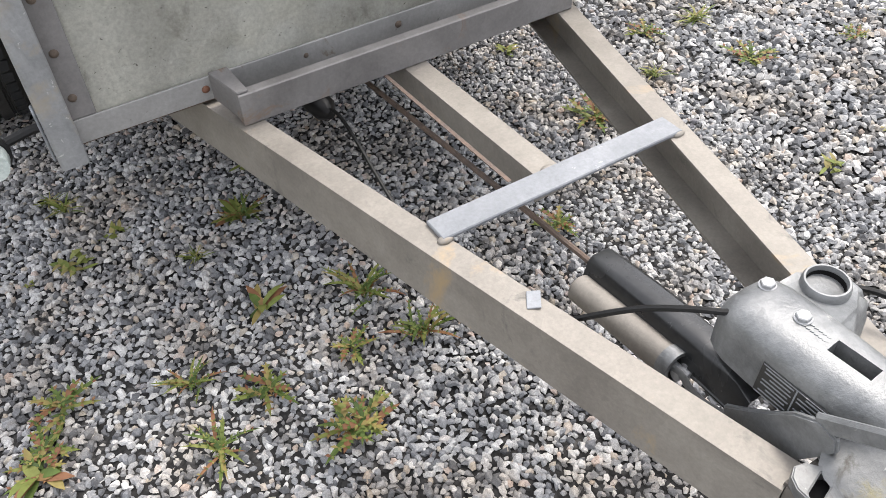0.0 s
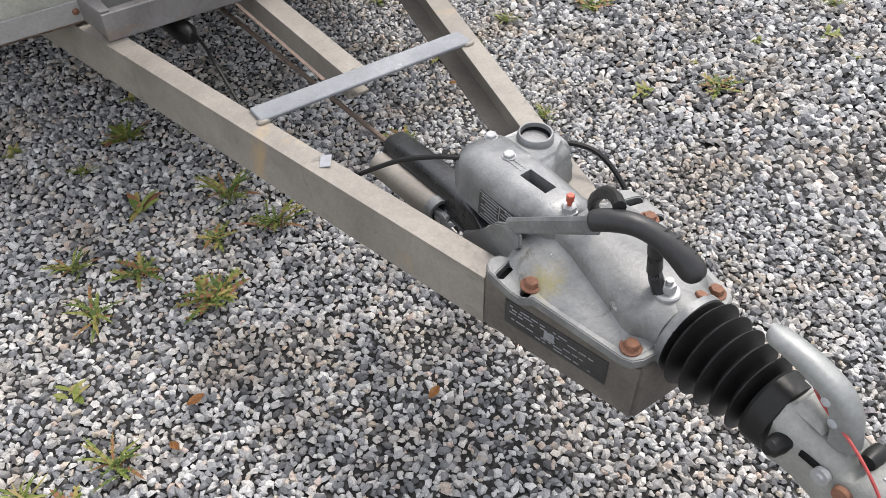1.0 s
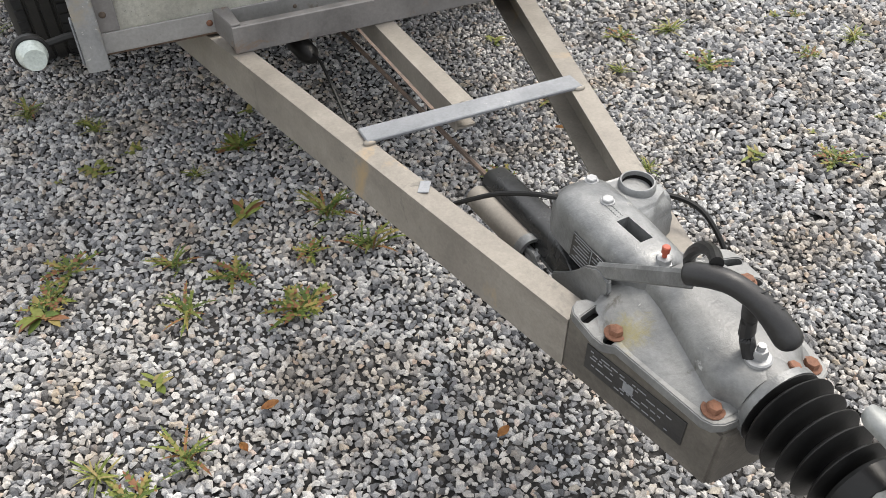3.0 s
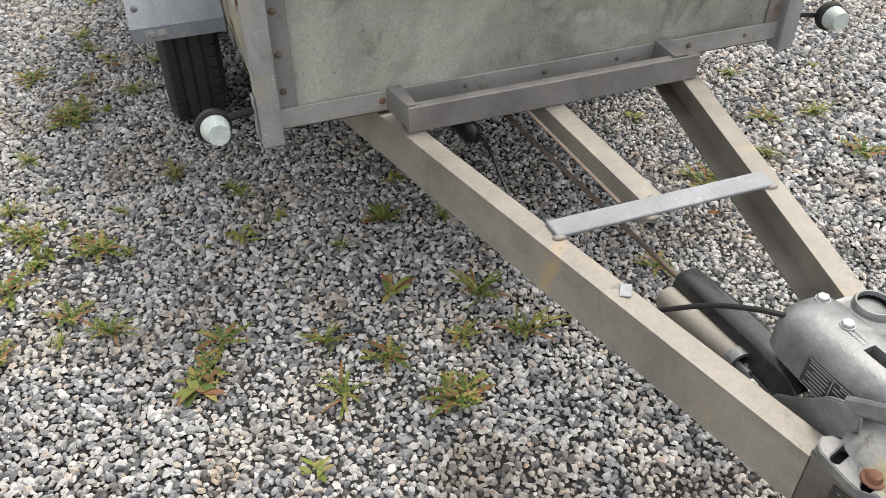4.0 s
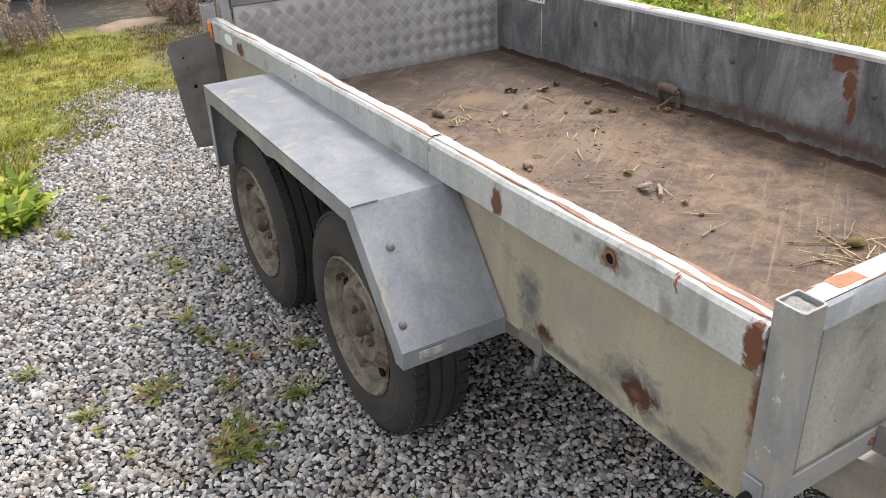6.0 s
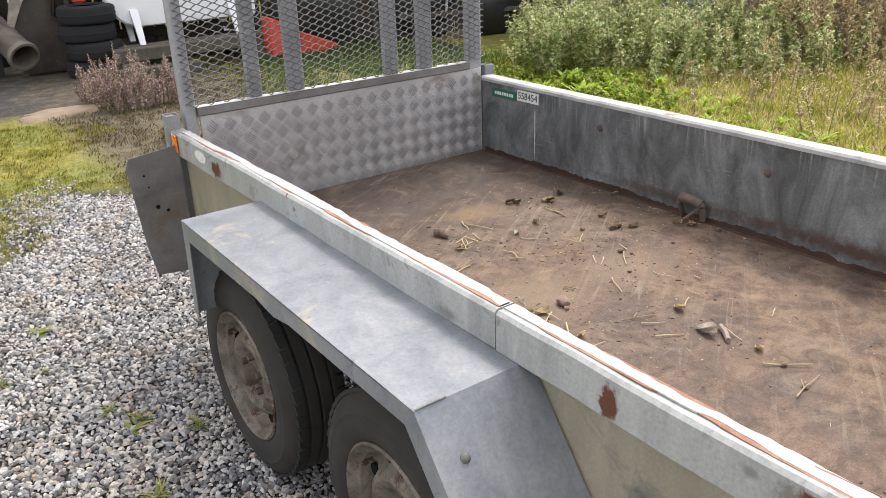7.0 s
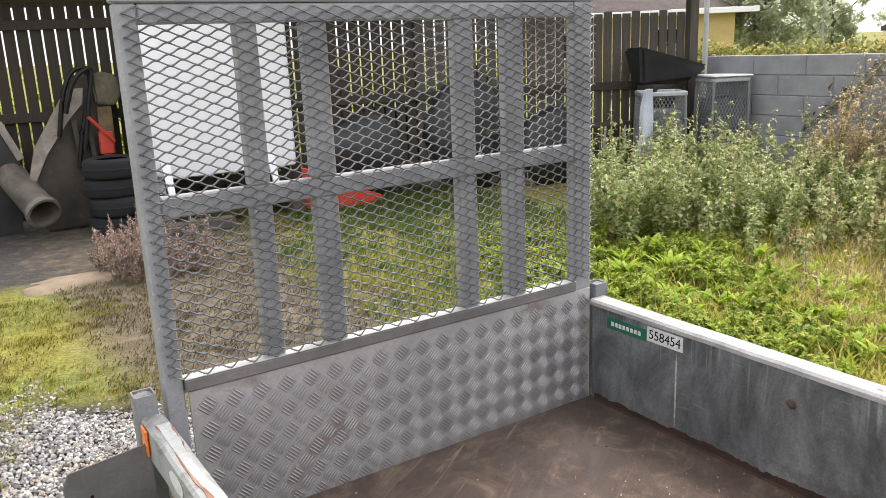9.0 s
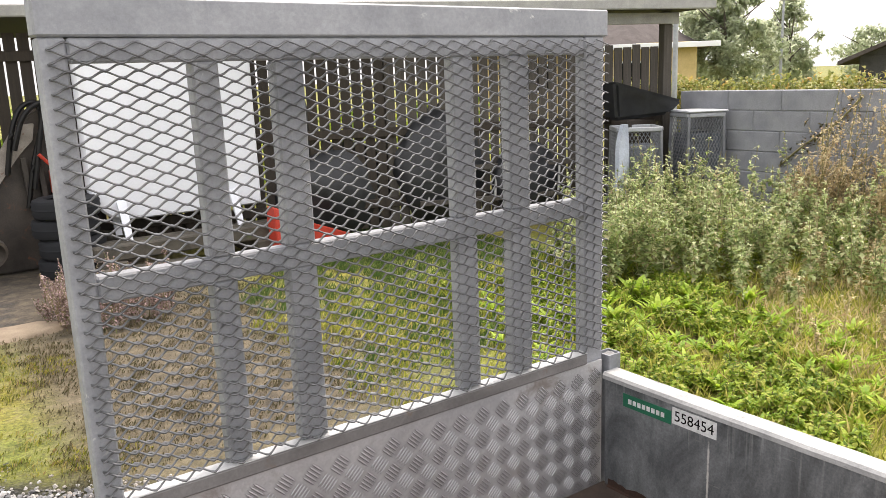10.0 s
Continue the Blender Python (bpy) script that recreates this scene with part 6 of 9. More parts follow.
for y, ins in ((10.90, 0.05), (10.905, 0.015), (10.93, 0.0), (11.12, 0.012), (11.30, 0.07), (11.45, 0.16), (11.56, 0.28), (11.60, 0.36)):
    ring = []
    x0, x1, z0, z1, r = 1.55 + ins, 3.275 - ins, 0.47 + ins, 2.06 - ins, 0.34
    for cx, cz, a0, rr in ((x1 - 0.04, z0 + 0.04, -90, 0.04), (x1 - 0.05, z1 - 0.05, 0, 0.05), (x0 + 0.05, z1 - 0.05, 90, 0.05), (x0 + r, z0 + r, 180, r)):
        for k in range(7):
            a = radians(a0 + 90 * k / 6)
            ring.append(Vector((cx + rr * math.cos(a), y, cz + rr * math.sin(a))))
    rings.append(ring)
loft(bm, rings)
part("body", bm, M_WHITE, tank, "", 40)
for x in (1.82, 2.95):
    for y in (10.72, 11.1):
        bm = bmesh.new()
        loft(bm, [[Vector((x - 0.03, y, 0.30)), Vector((x + 0.03, y, 0.30)), Vector((x + 0.03, y + 0.03, 0.30)), Vector((x - 0.03, y + 0.03, 0.30))], [Vector((x - 0.045, y + 0.15, 0.66)), Vector((x + 0.045, y + 0.15, 0.66)), Vector((x + 0.045, y + 0.19, 0.66)), Vector((x - 0.045, y + 0.19, 0.66))]])
        part("leg", bm, M_WHITE, tank)
for k, (x0, x1, y0, y1, z0, z1) in enumerate(((1.45, 3.3, 10.50, 10.66, 0.16, 0.30), (1.45, 3.3, 10.72, 10.86, 0.16, 0.30), (1.45, 3.3, 11.5, 11.7, 0.0, 0.30), (1.50, 1.72, 10.45, 11.6, 0.0, 0.155), (3.0, 3.2, 10.45, 11.6, 0.0, 0.155), (1.40, 2.3, 10.28, 10.42, 0.0, 0.12))):
    bm = bmesh.new()
    box(bm, x0, x1, y0, y1, z0, z1, 0.012)
    tagged(part("timber_sleeper", bm, M_SLEEPER), "old mossy timber sleeper under the white tank", "timber", "timbers under the tank")


# stack of old tyres
def old_tyre(z, dx, dy):
    bm = bmesh.new()
    c = Vector((1.34 + dx, 10.98 + dy, z))
    prof = [(0.10, 0.17), (0.0, 0.19), (0.0, 0.25), (0.08, 0.285), (0.25, 0.30), (0.40, 0.295), (0.5, 0.302), (0.60, 0.295), (0.75, 0.30), (0.92, 0.285), (1.0, 0.25), (1.0, 0.19), (0.90, 0.17)]
    lathe(bm, c, c + Vector((0, 0, 0.19)), prof, 36, False)
    tagged(part("used_car_tyre", bm, M_OLDTYRE, smooth=40), "old black tyre in a stack", "tyre", "stack of old tyres")


for k in range(4):
    old_tyre(0.19 * k, 0.02 * math.sin(k * 2.1), 0.02 * math.cos(k * 3))

# excavator bucket with its hoses, pipe and sheet by the fence
M_PALESTEEL = surface("bleached_steel", (0.17, 0.15, 0.13), (0.42, 0.385, 0.335), 5.0, 90, (0.6, 0.8), 0.1, 0.4, (RUST, 9, 0.62, 0.08))
M_MOSSYSTEEL = surface("mossy_steel", (0.07, 0.065, 0.045), (0.17, 0.15, 0.105), 7.0, 90, (0.75, 0.9), 0.0, 0.5, ((0.12, 0.13, 0.04), 9, 0.6, 0.1))
M_TANSTEEL = surface("tan_rusty_steel", (0.10, 0.075, 0.04), (0.24, 0.18, 0.09), 6.0, 90, (0.7, 0.85), 0.0, 0.4, (RUST, 9, 0.60, 0.08))
bucket = thing("digger_bucket", (1.05, 11.9, 0), "earthy steel digger bucket leaning by the fence", "digger bucket")
bm = bmesh.new()
outer = [(0.70, 0.02), (0.64, 0.56), (0.76, 0.84), (0.98, 1.22), (1.14, 1.46), (1.25, 1.56), (1.40, 1.59), (1.47, 1.50), (1.475, 1.0), (1.46, 0.02)]
prism(bm, outer, 11.42, 11.62, "y", 0.02)
part("shell", bm, M_BUCKETSTEEL, bucket, "dark curved shell")
bm = bmesh.new()
prism(bm, [(0.60, 0.54), (0.665, 0.53), (0.80, 0.81), (0.95, 1.00), (1.06, 1.15), (1.20, 1.28), (1.23, 1.44), (1.06, 1.43), (0.70, 0.88)], 11.365, 11.415, "y", 0.006)
part("side_plate", bm, M_PALESTEEL, bucket, "bleached pale side plate")
bm = bmesh.new()
prism(bm, [(1.325, 1.27), (1.52, 1.25), (1.58, 1.36), (1.56, 1.55), (1.40, 1.60), (1.31, 1.55)], 11.33, 11.415, "y", 0.02)
part("hitch_bracket", bm, M_MOSSYSTEEL, bucket, "mossy hitch bracket")
bm = bmesh.new()
prism(bm, [(1.315, 0.86), (1.47, 0.86), (1.475, 1.24), (1.335, 1.24)], 11.385, 11.415, "y", 0.004)
part("cheek_plate", bm, M_TANSTEEL, bucket, "tan rusty cheek plate")
for x in (1.12, 1.25):
    bm = bmesh.new()
    bar(bm, (x, 11.38, 0.62), (x - 0.03, 11.38, 1.12), 0.05, 0.04, 0.004, (0, 1, 0))
    part("rib", bm, M_BUCKETSTEEL, bucket)
for q in (((0.94, 11.35, 0.97), (1.02, 11.32, 1.36), (1.12, 11.33, 1.58), (1.25, 11.34, 1.63), (1.29, 11.32, 1.46), (1.17, 11.32, 1.05), (1.08, 11.34, 0.64)), ((1.02, 11.29, 1.2), (1.11, 11.27, 1.47), (1.22, 11.27, 1.60), (1.31, 11.29, 1.60), (1.24, 11.29, 1.25), (1.15, 11.30, 0.82))):
    bm = bmesh.new()
    hose(bm, q, 0.024, 8)
    tagged(part("hydraulic_hose", bm, M_RUBBER), "thick black hose hanging over the bucket", "hose", "hoses over the bucket")
bm = bmesh.new()
p0, p1 = Vector((0.66, 11.05, 0.27)), Vector((0.30, 12.3, 0.92))
lathe(bm, p0, p1, [(0.25, 0.13), (0.02, 0.135), (0.0, 0.14), (0.0, 0.165), (0.035, 0.17), (0.04, 0.155), (0.075, 0.155), (0.08, 0.148), (0.5, 0.145), (1, 0.14)], 28, False)
tagged(part("steel_pipe", bm, M_STEELPIPE, smooth=50), "dull steel pipe lying with its open end forward", "pipe")
sheet = thing("leaning_sheet", (0.2, 11.7, 0), "dark sheet with a pale metal edge leaning by the fence", "sheet")
bm = bmesh.new()
prism(bm, [(-0.45, 0.0), (0.50, 0.0), (0.575, 0.72), (0.575, 0.79), (0.43, 1.12), (-0.45, 1.30)], 11.62, 11.68, "y", 0.006)
part("panel", bm, M_TARP, sheet)
bm = bmesh.new()
bar(bm, (0.585, 11.61, 0.76), (0.435, 11.61, 1.14), 0.07, 0.02, 0.004, (0, 1, 0))
part("edge_strip", bm, M_PALESTEEL, sheet)
jack = thing("red_jack", (1.37, 11.33, 0), "red steel jack with a lever behind the tyres", "jack")
bm = bmesh.new()
box(bm, 1.30, 1.44, 11.29, 11.38, 0.76, 0.99, 0.01)
box(bm, 1.33, 1.41, 11.30, 11.37, 0.0, 0.762, 0.01)
part("body", bm, M_RED, jack)
bm = bmesh.new()
rod(bm, (1.215, 11.25, 1.15), (1.44, 11.27, 0.885), 0.017, 8)
part("lever", bm, M_RED, jack)
# red implement on the grass
bm = bmesh.new()
loft(bm, [[Vector(q) for q in r] for r in ([(3.15, 10.3, 0.05), (3.38, 10.3, 0.05), (3.38, 10.6, 0.05), (3.15, 10.6, 0.05)], [(3.15, 10.32, 0.50), (3.34, 10.32, 0.42), (3.34, 10.5, 0.42), (3.15, 10.5, 0.50)])])
loft(bm, [[Vector(q) for q in r] for r in ([(3.38, 10.28, 0.02), (3.38, 10.6, 0.02), (3.38, 10.6, 0.36), (3.38, 10.28, 0.36)], [(4.05, 10.36, 0.02), (4.05, 10.44, 0.02), (4.05, 10.44, 0.10), (4.05, 10.36, 0.10)])])
bmesh.ops.bevel(bm, geom=bm.edges[:], offset=0.012, segments=1, affect="EDGES")
tagged(part("red_implement", bm, M_RED), "red painted steel implement on the grass", "implement")
# dark stores inside the shelter
for k, (x, y, sx, sy, sz) in enumerate(((4.3, 10.9, 0.8, 0.3, 0.55), (5.4, 10.45, 0.6, 0.3, 0.75), (6.3, 10.0, 0.5, 0.25, 0.5), (3.9, 11.35, 0.3, 0.2, 0.85))):
    bm = bmesh.new()
    bmesh.ops.create_icosphere(bm, subdivisions=3, radius=1.0)
    for v in bm.verts:
        q = 1 + 0.22 * noise.noise(v.co * 1.7 + Vector((k * 7, 0, 0))) + 0.08 * noise.noise(v.co * 5 + Vector((k, 3, 0)))
        v.co = Vector((x + v.co.x * sx * q, y + v.co.y * sy * q, max(0.0, sz * 0.9 + v.co.z * sz * q)))
    tagged(part("plastic_cover", bm, M_TARP, smooth=60), "dark plastic sheet over stored goods in the shelter", "cover", "covers in the shelter")
# ladder laid against the fence
lad = thing("ladder", (6.2, 9.85, 0), "pale ladder lying on its side along the fence", "ladder")
for z0, z1 in ((0.30, 0.36), (0.66, 0.72)):
    bm = bmesh.new()
    box(bm, FL - 3.3, FL - 0.9, -0.20 - (0.5 - z0) * 0.3, -0.16 - (0.5 - z0) * 0.3, z0, z1, 0.004, Matrix.Translation(FA) @ fm)
    part("stile", bm, M_FENCE2, lad)
for k in range(9):
    bm = bmesh.new()
    rod(bm, along_fence(FL - 3.2 + k * 0.27, -0.235, 0.33), along_fence(FL - 3.13 + k * 0.27, -0.13, 0.70), 0.015, 8)
    part("rung", bm, M_ROOFWOOD, lad)


M_DULLWIRE = galvanised("dull_wire", (0.16, 0.17, 0.18), (0.27, 0.28, 0.30), 0.3, (0.5, 0.65), 40)
# wire baskets with a pale rim
def basket(cx, cy, h, w, yaw, label, lining):
    th = thing("wire_basket", (cx, cy, 0), label, "basket", "wire baskets by the wall")
    m = pose(cx, cy, 0, 0, 0, yaw)
    bm = bmesh.new()
    for a, b in (((-w, -w), (w, -w)), ((w, -w), (w, w)), ((w, w), (-w, w)), ((-w, w), (-w, -w))):
        p, q = m @ Vector((*a, h)), m @ Vector((*b, h))
        bar(bm, p, q, 0.05, 0.05, 0.008)
    part("rim", bm, M_GALVWIRE, th, "pale flat rim")
    for a in ((-w, -w), (w, -w), (w, w), (-w, w)):
        bm = bmesh.new()
        p = m @ Vector((a[0], a[1], h - 0.03))
        q = m @ Vector((a[0] * 1.1, a[1] * 1.1, 0))
        rod(bm, q, p, 0.018, 8)
        part("leg", bm, M_DULLWIRE, th)
    for a, b in (((-w, -w), (w, -w)), ((-w, w), (-w, -w)), ((w, -w), (w, w))):
        bm = bmesh.new()
        n = 11
        for k in range(-n, n):
            for sgn in (1, -1):
                t0, t1 = k / n, k / n + 1.0
                s0, s1 = max(0.0, t0), min(1.0, t1)
                if s1 <= s0:
                    continue
                f0, f1 = (s0 - t0), (s1 - t0)
                if sgn < 0:
                    f0, f1 = 1 - f0, 1 - f1
                A, B = Vector((*a, 0)), Vector((*b, 0))
                p = m @ (A.lerp(B, s0) + Vector((0, 0, h * (0.2 + 0.76 * f0))))
                q = m @ (A.lerp(B, s1) + Vector((0, 0, h * (0.2 + 0.76 * f1))))
                rod(bm, p, q, 0.0045, 4)
        part("wire_panel", bm, M_DULLWIRE, th, kind="stuff")
    bm = bmesh.new()
    box(bm, -w * 0.93, w * 0.93, -w * 0.93, w * 0.93, 0.15, h * 0.80, 0.02, m)
    part("fleece_lining", bm, lining, th, "fleece lining behind the wire")


M_FLEECE = surface("grey_fleece", (0.07, 0.08, 0.095), (0.16, 0.18, 0.21), 5, 60, (0.85, 0.95))
M_HANGING = surface("hanging_fleece", (0.38, 0.43, 0.50), (0.56, 0.61, 0.68), 5, 60, (0.85, 0.95))
M_PALEFLEECE = surface("pale_fleece", (0.13, 0.15, 0.18), (0.26, 0.29, 0.33), 5, 60, (0.85, 0.95))
basket(7.13, 9.05, 1.10, 0.24, -38, "white-rimmed wire mesh basket with pale fleece", M_PALEFLEECE)
basket(7.93, 8.80, 1.22, 0.22, -25, "tall wire mesh basket by the block wall", M_FLEECE)
bm = bmesh.new()
box(bm, -0.26, 0.26, -0.26, 0.26, 1.222, 1.250, 0.012, pose(7.93, 8.80, 0, 0, 0, -25))
tagged(part("pale_lid", bm, M_GALVWIRE), "flat pale lid lying on the tall basket", "lid")
bm = bmesh.new()
rings = []
for k in range(9):
    t = k / 8
    q = Vector((6.80 - 0.12 * t, 8.93 - 0.05 * t, 1.14 - 0.80 * t))
    w = 0.05 + 0.05 * t + 0.012 * math.sin(9 * t)
    rings.append([q + Vector((a * w, b * 0.03 + 0.02 * math.sin(7 * t + a), 0)) for a, b in ((-1, -1), (0, -1.6), (1, -1), (1, 1), (0, 1.4), (-1, 1))])
loft(bm, rings)
tagged(part("fleece_sheet", bm, M_HANGING, smooth=60), "pale blue-white fleece hanging over the basket", "fleece")
bm = bmesh.new()
loft(bm, [[Vector(q) for q in r] for r in ([(7.15, 9.35, 1.15), (7.75, 9.05, 1.20), (7.78, 9.30, 1.18), (7.2, 9.58, 1.15)], [(7.05, 9.30, 1.62), (7.85, 8.92, 1.36), (7.95, 9.25, 1.36), (7.1, 9.65, 1.60)])])
bmesh.ops.bevel(bm, geom=bm.edges[:], offset=0.04, segments=2, affect="EDGES")
tagged(part("barrow_tray", bm, M_TARP), "black barrow tray propped against the fence", "barrow tray")
bm = bmesh.new()
box(bm, 7.2, 7.7, 9.22, 9.5, 0, 1.16, 0.02)
tagged(part("old_cabinet", bm, M_FENCE), "dark low cabinet behind the baskets", "cabinet")

# rusty pot at the edge of the gravel
bm = bmesh.new()
lathe(bm, (-1.22, 4.40, 0.0), (-1.22, 4.40, 0.11), [(0, 0.0), (0, 0.075), (0.9, 0.09), (0.95, 0.095), (1, 0.095), (1, 0.088), (0.25, 0.07), (0.25, 0.0)], 24, False)
tagged(part("tin_pot", bm, M_BUCKETSTEEL), "rusty tin pot at the gravel edge", "pot")


# ---------- far away: houses, lamps ----------
def place(az, dist, z=0.0):
    return Vector((-0.13 + dist * math.sin(radians(az)), 2.72 + dist * math.cos(radians(az)), z))


house = thing("house", place(48, 34), "low yellow brick house with a grey tiled roof", "house")
a, b = place(38, 33), place(53.2, 33)
hd = (b - a).normalized()
hn = Vector((-hd.y, hd.x, 0))
hm = Matrix.Translation(a) @ Matrix((hd, hn, Vector((0, 0, 1)))).transposed().to_4x4()
hl = (b - a).length
bm = bmesh.new()
box(bm, 0, hl, 0, 8, 0, 2.75, 0.02, hm)
part("wall", bm, M_BRICKY, house)
bm = bmesh.new()
loft(bm, [[hm @ Vector(q) for q in ((x, -0.5, 2.70), (x, 4, 2.70 + 1.9 * k), (x, 8.5, 2.70), (x, 8.5, 2.55), (x, -0.5, 2.55))] for x, k in ((-0.5, 1), (hl - 2.6, 1), (hl + 0.75, 0.02))])
part("roof", bm, M_TILE, house, "grey tiled roof")
bm = bmesh.new()
box(bm, -0.5, hl + 0.77, -0.56, -0.505, 2.52, 2.72, 0.01, hm)
part("fascia", bm, M_WHITE, house)
for x in (2.2, 5.6):
    bm = bmesh.new()
    box(bm, x, x + 1.2, -0.03, 0.03, 1.0, 2.1, 0.01, hm)
    wn = part("window", bm, M_WHITE, house)
    bm = bmesh.new()
    box(bm, x + 0.08, x + 1.12, -0.045, -0.032, 1.08, 2.02, 0.005, hm)
    part("pane", bm, M_DARK, wn)

barn = thing("house", place(66, 36), "dark timber house with a low gable", "house")
a, b = place(62.6, 37), place(77, 37)
hd = (b - a).normalized()
hn = Vector((-hd.y, hd.x, 0))
hm = Matrix.Translation(a) @ Matrix((hd, hn, Vector((0, 0, 1)))).transposed().to_4x4()
hl = (b - a).length
bm = bmesh.new()
box(bm, 0.2, hl, 0, 9, 0, 2.0, 0.02, hm)
part("wall", bm, M_DARKTIMBER, barn)
bm = bmesh.new()
prism(bm, [(0.2, 2.0), (hl - 0.2, 2.0), (hl / 2, 3.8)], 0, 9, "y")
bmesh.ops.transform(bm, matrix=hm, verts=bm.verts)
part("gable", bm, M_DARKTIMBER, barn)
for s in (0, 1):
    bm = bmesh.new()
    e = -0.5 if s == 0 else hl + 0.5
    loft(bm, [[hm @ Vector(q) for q in ((e, y, 1.80), (hl / 2, y, 4.02), (hl / 2, y, 3.86), (e, y, 1.64))] for y in (-0.7, 9.5)])
    part("roof", bm, M_TILE, barn)
bm = bmesh.new()
box(bm, 1.4, 3.0, -0.06, -0.01, 0, 1.9, 0.02, hm)
part("door", bm, M_RUST, barn, "reddish brown door")


def lamp_post(az, dist, h, r, name, label, arm=True):
    p = place(az, dist)
    th = thing(name, p, label, "lamp post" if arm else "pole")
    bm = bmesh.new()
    lathe(bm, p, p + Vector((0, 0, h)), [(0, r * 1.3), (0.3, r), (1, r * 0.7)], 12)
    part("pole", bm, M_GALVWIRE, th)
    if arm:
        bm = bmesh.new()
        box(bm, -0.12, 0.12, -0.7, 0.1, h - 0.05, h + 0.06, 0.03, Matrix.Translation(p) @ pose(0, 0, 0, 0, 0, 60))
        part("lamp_head", bm, M_GALVWIRE, th)


lamp_post(51.6, 14.5, 5.2, 0.045, "flag_pole", "slim white pole behind the block wall", False)
lamp_post(58.4, 42, 4.7, 0.07, "street_lamp", "grey street lamp beyond the hedge")


# ---------- ground: gravel yard that runs into moss and grass ----------
M_GROUND, nt, b, co = start_mat("yard_ground")
sep = nt.nodes.new("ShaderNodeSeparateXYZ")
nt.links.new(co, sep.inputs[0])
X_, Y_ = sep.outputs[0], sep.outputs[1]
d1 = math_node(nt, "ADD", math_node(nt, "MULTIPLY", math_node(nt, "ADD", X_, 1.25), -0.848), math_node(nt, "MULTIPLY", math_node(nt, "ADD", Y_, -4.55), 0.53))
d2 = math_node(nt, "ADD", Y_, -7.05)
d3 = math_node(nt, "ADD", math_node(nt, "MULTIPLY", math_node(nt, "ADD", X_, -2.75), 0.75), math_node(nt, "MULTIPLY", math_node(nt, "ADD", Y_, -3.6), 0.66))
dd = math_node(nt, "MAXIMUM", d1, math_node(nt, "MAXIMUM", d2, d3))
edge_n = noise_tex(nt, co, 1.6, 5, 0.65)
dd = math_node(nt, "ADD", dd, math_node(nt, "MULTIPLY", math_node(nt, "ADD", edge_n, -0.5), 0.7))
mask = ramp(nt, dd, [(0.0, (0, 0, 0)), (0.28, (1, 1, 1))])
vor = nt.nodes.new("ShaderNodeTexVoronoi")
vor.inputs["Scale"].default_value = 62
nt.links.new(co, vor.inputs["Vector"])
# bed under loose stones, near-black to put the shade of their gaps in colour
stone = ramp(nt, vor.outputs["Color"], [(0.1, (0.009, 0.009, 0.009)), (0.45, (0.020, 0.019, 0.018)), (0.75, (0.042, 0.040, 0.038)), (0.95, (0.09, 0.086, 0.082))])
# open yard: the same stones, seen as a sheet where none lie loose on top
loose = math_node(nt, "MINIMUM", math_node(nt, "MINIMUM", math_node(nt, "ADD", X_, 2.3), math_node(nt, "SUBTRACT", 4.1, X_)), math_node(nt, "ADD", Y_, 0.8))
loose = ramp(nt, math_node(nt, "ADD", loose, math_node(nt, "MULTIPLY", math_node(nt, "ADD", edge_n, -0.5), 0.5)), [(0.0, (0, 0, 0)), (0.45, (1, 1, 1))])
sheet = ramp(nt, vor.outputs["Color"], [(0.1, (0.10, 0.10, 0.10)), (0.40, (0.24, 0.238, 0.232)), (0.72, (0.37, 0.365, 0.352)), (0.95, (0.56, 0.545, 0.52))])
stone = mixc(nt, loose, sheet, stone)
gapd = ramp(nt, vor.outputs["Distance"], [(0.35, (1, 1, 1)), (0.75, (0.30, 0.29, 0.28))])
stone = mixc(nt, 1.0, stone, gapd, "MULTIPLY")
big = noise_tex(nt, co, 0.55, 6, 0.62)
mid = noise_tex(nt, co, 7.0, 6, 0.7)
moss = ramp(nt, big, [(0.30, (0.13, 0.105, 0.05)), (0.43, (0.27, 0.245, 0.04)), (0.58, (0.19, 0.22, 0.035)), (0.72, (0.20, 0.155, 0.08))])
earth = math_node(nt, "MULTIPLY", math_node(nt, "MULTIPLY", ramp(nt, X_, [(0.35, (0, 0, 0)), (0.6, (1, 1, 1))]), ramp(nt, math_node(nt, "MULTIPLY", Y_, 0.1), [(0.60, (0, 0, 0)), (0.66, (1, 1, 1))])), ramp(nt, math_node(nt, "ADD", math_node(nt, "MULTIPLY", X_, 0.2), math_node(nt, "MULTIPLY", edge_n, 0.3)), [(0.56, (0.75,) * 3), (0.70, (0, 0, 0))]))
moss = mixc(nt, earth, moss, (0.135, 0.105, 0.075))
moss = mixc(nt, 1.0, moss, ramp(nt, mid, [(0.3, (0.40,) * 3), (0.7, (1.35,) * 3)]), "MULTIPLY")
moss = mixc(nt, 1.0, moss, ramp(nt, noise_tex(nt, co, 48, 5, 0.75, 0.6), [(0.34, (0.30,) * 3), (0.52, (0.95,) * 3), (0.68, (1.5,) * 3)]), "MULTIPLY")
# trodden dark earth with small stones before the shelter, brown litter between
e1 = math_node(nt, "ADD", Y_, -9.0)
e2 = math_node(nt, "SUBTRACT", 1.9, X_)
earth = math_node(nt, "ADD", math_node(nt, "MINIMUM", e1, e2), math_node(nt, "MULTIPLY", math_node(nt, "ADD", edge_n, -0.5), 1.8))
earth = ramp(nt, earth, [(0.0, (0, 0, 0)), (0.5, (1, 1, 1))])
grit = ramp(nt, noise_tex(nt, co, 38, 5, 0.75), [(0.35, (0.016, 0.015, 0.014)), (0.55, (0.042, 0.041, 0.040)), (0.72, (0.13, 0.127, 0.123))])
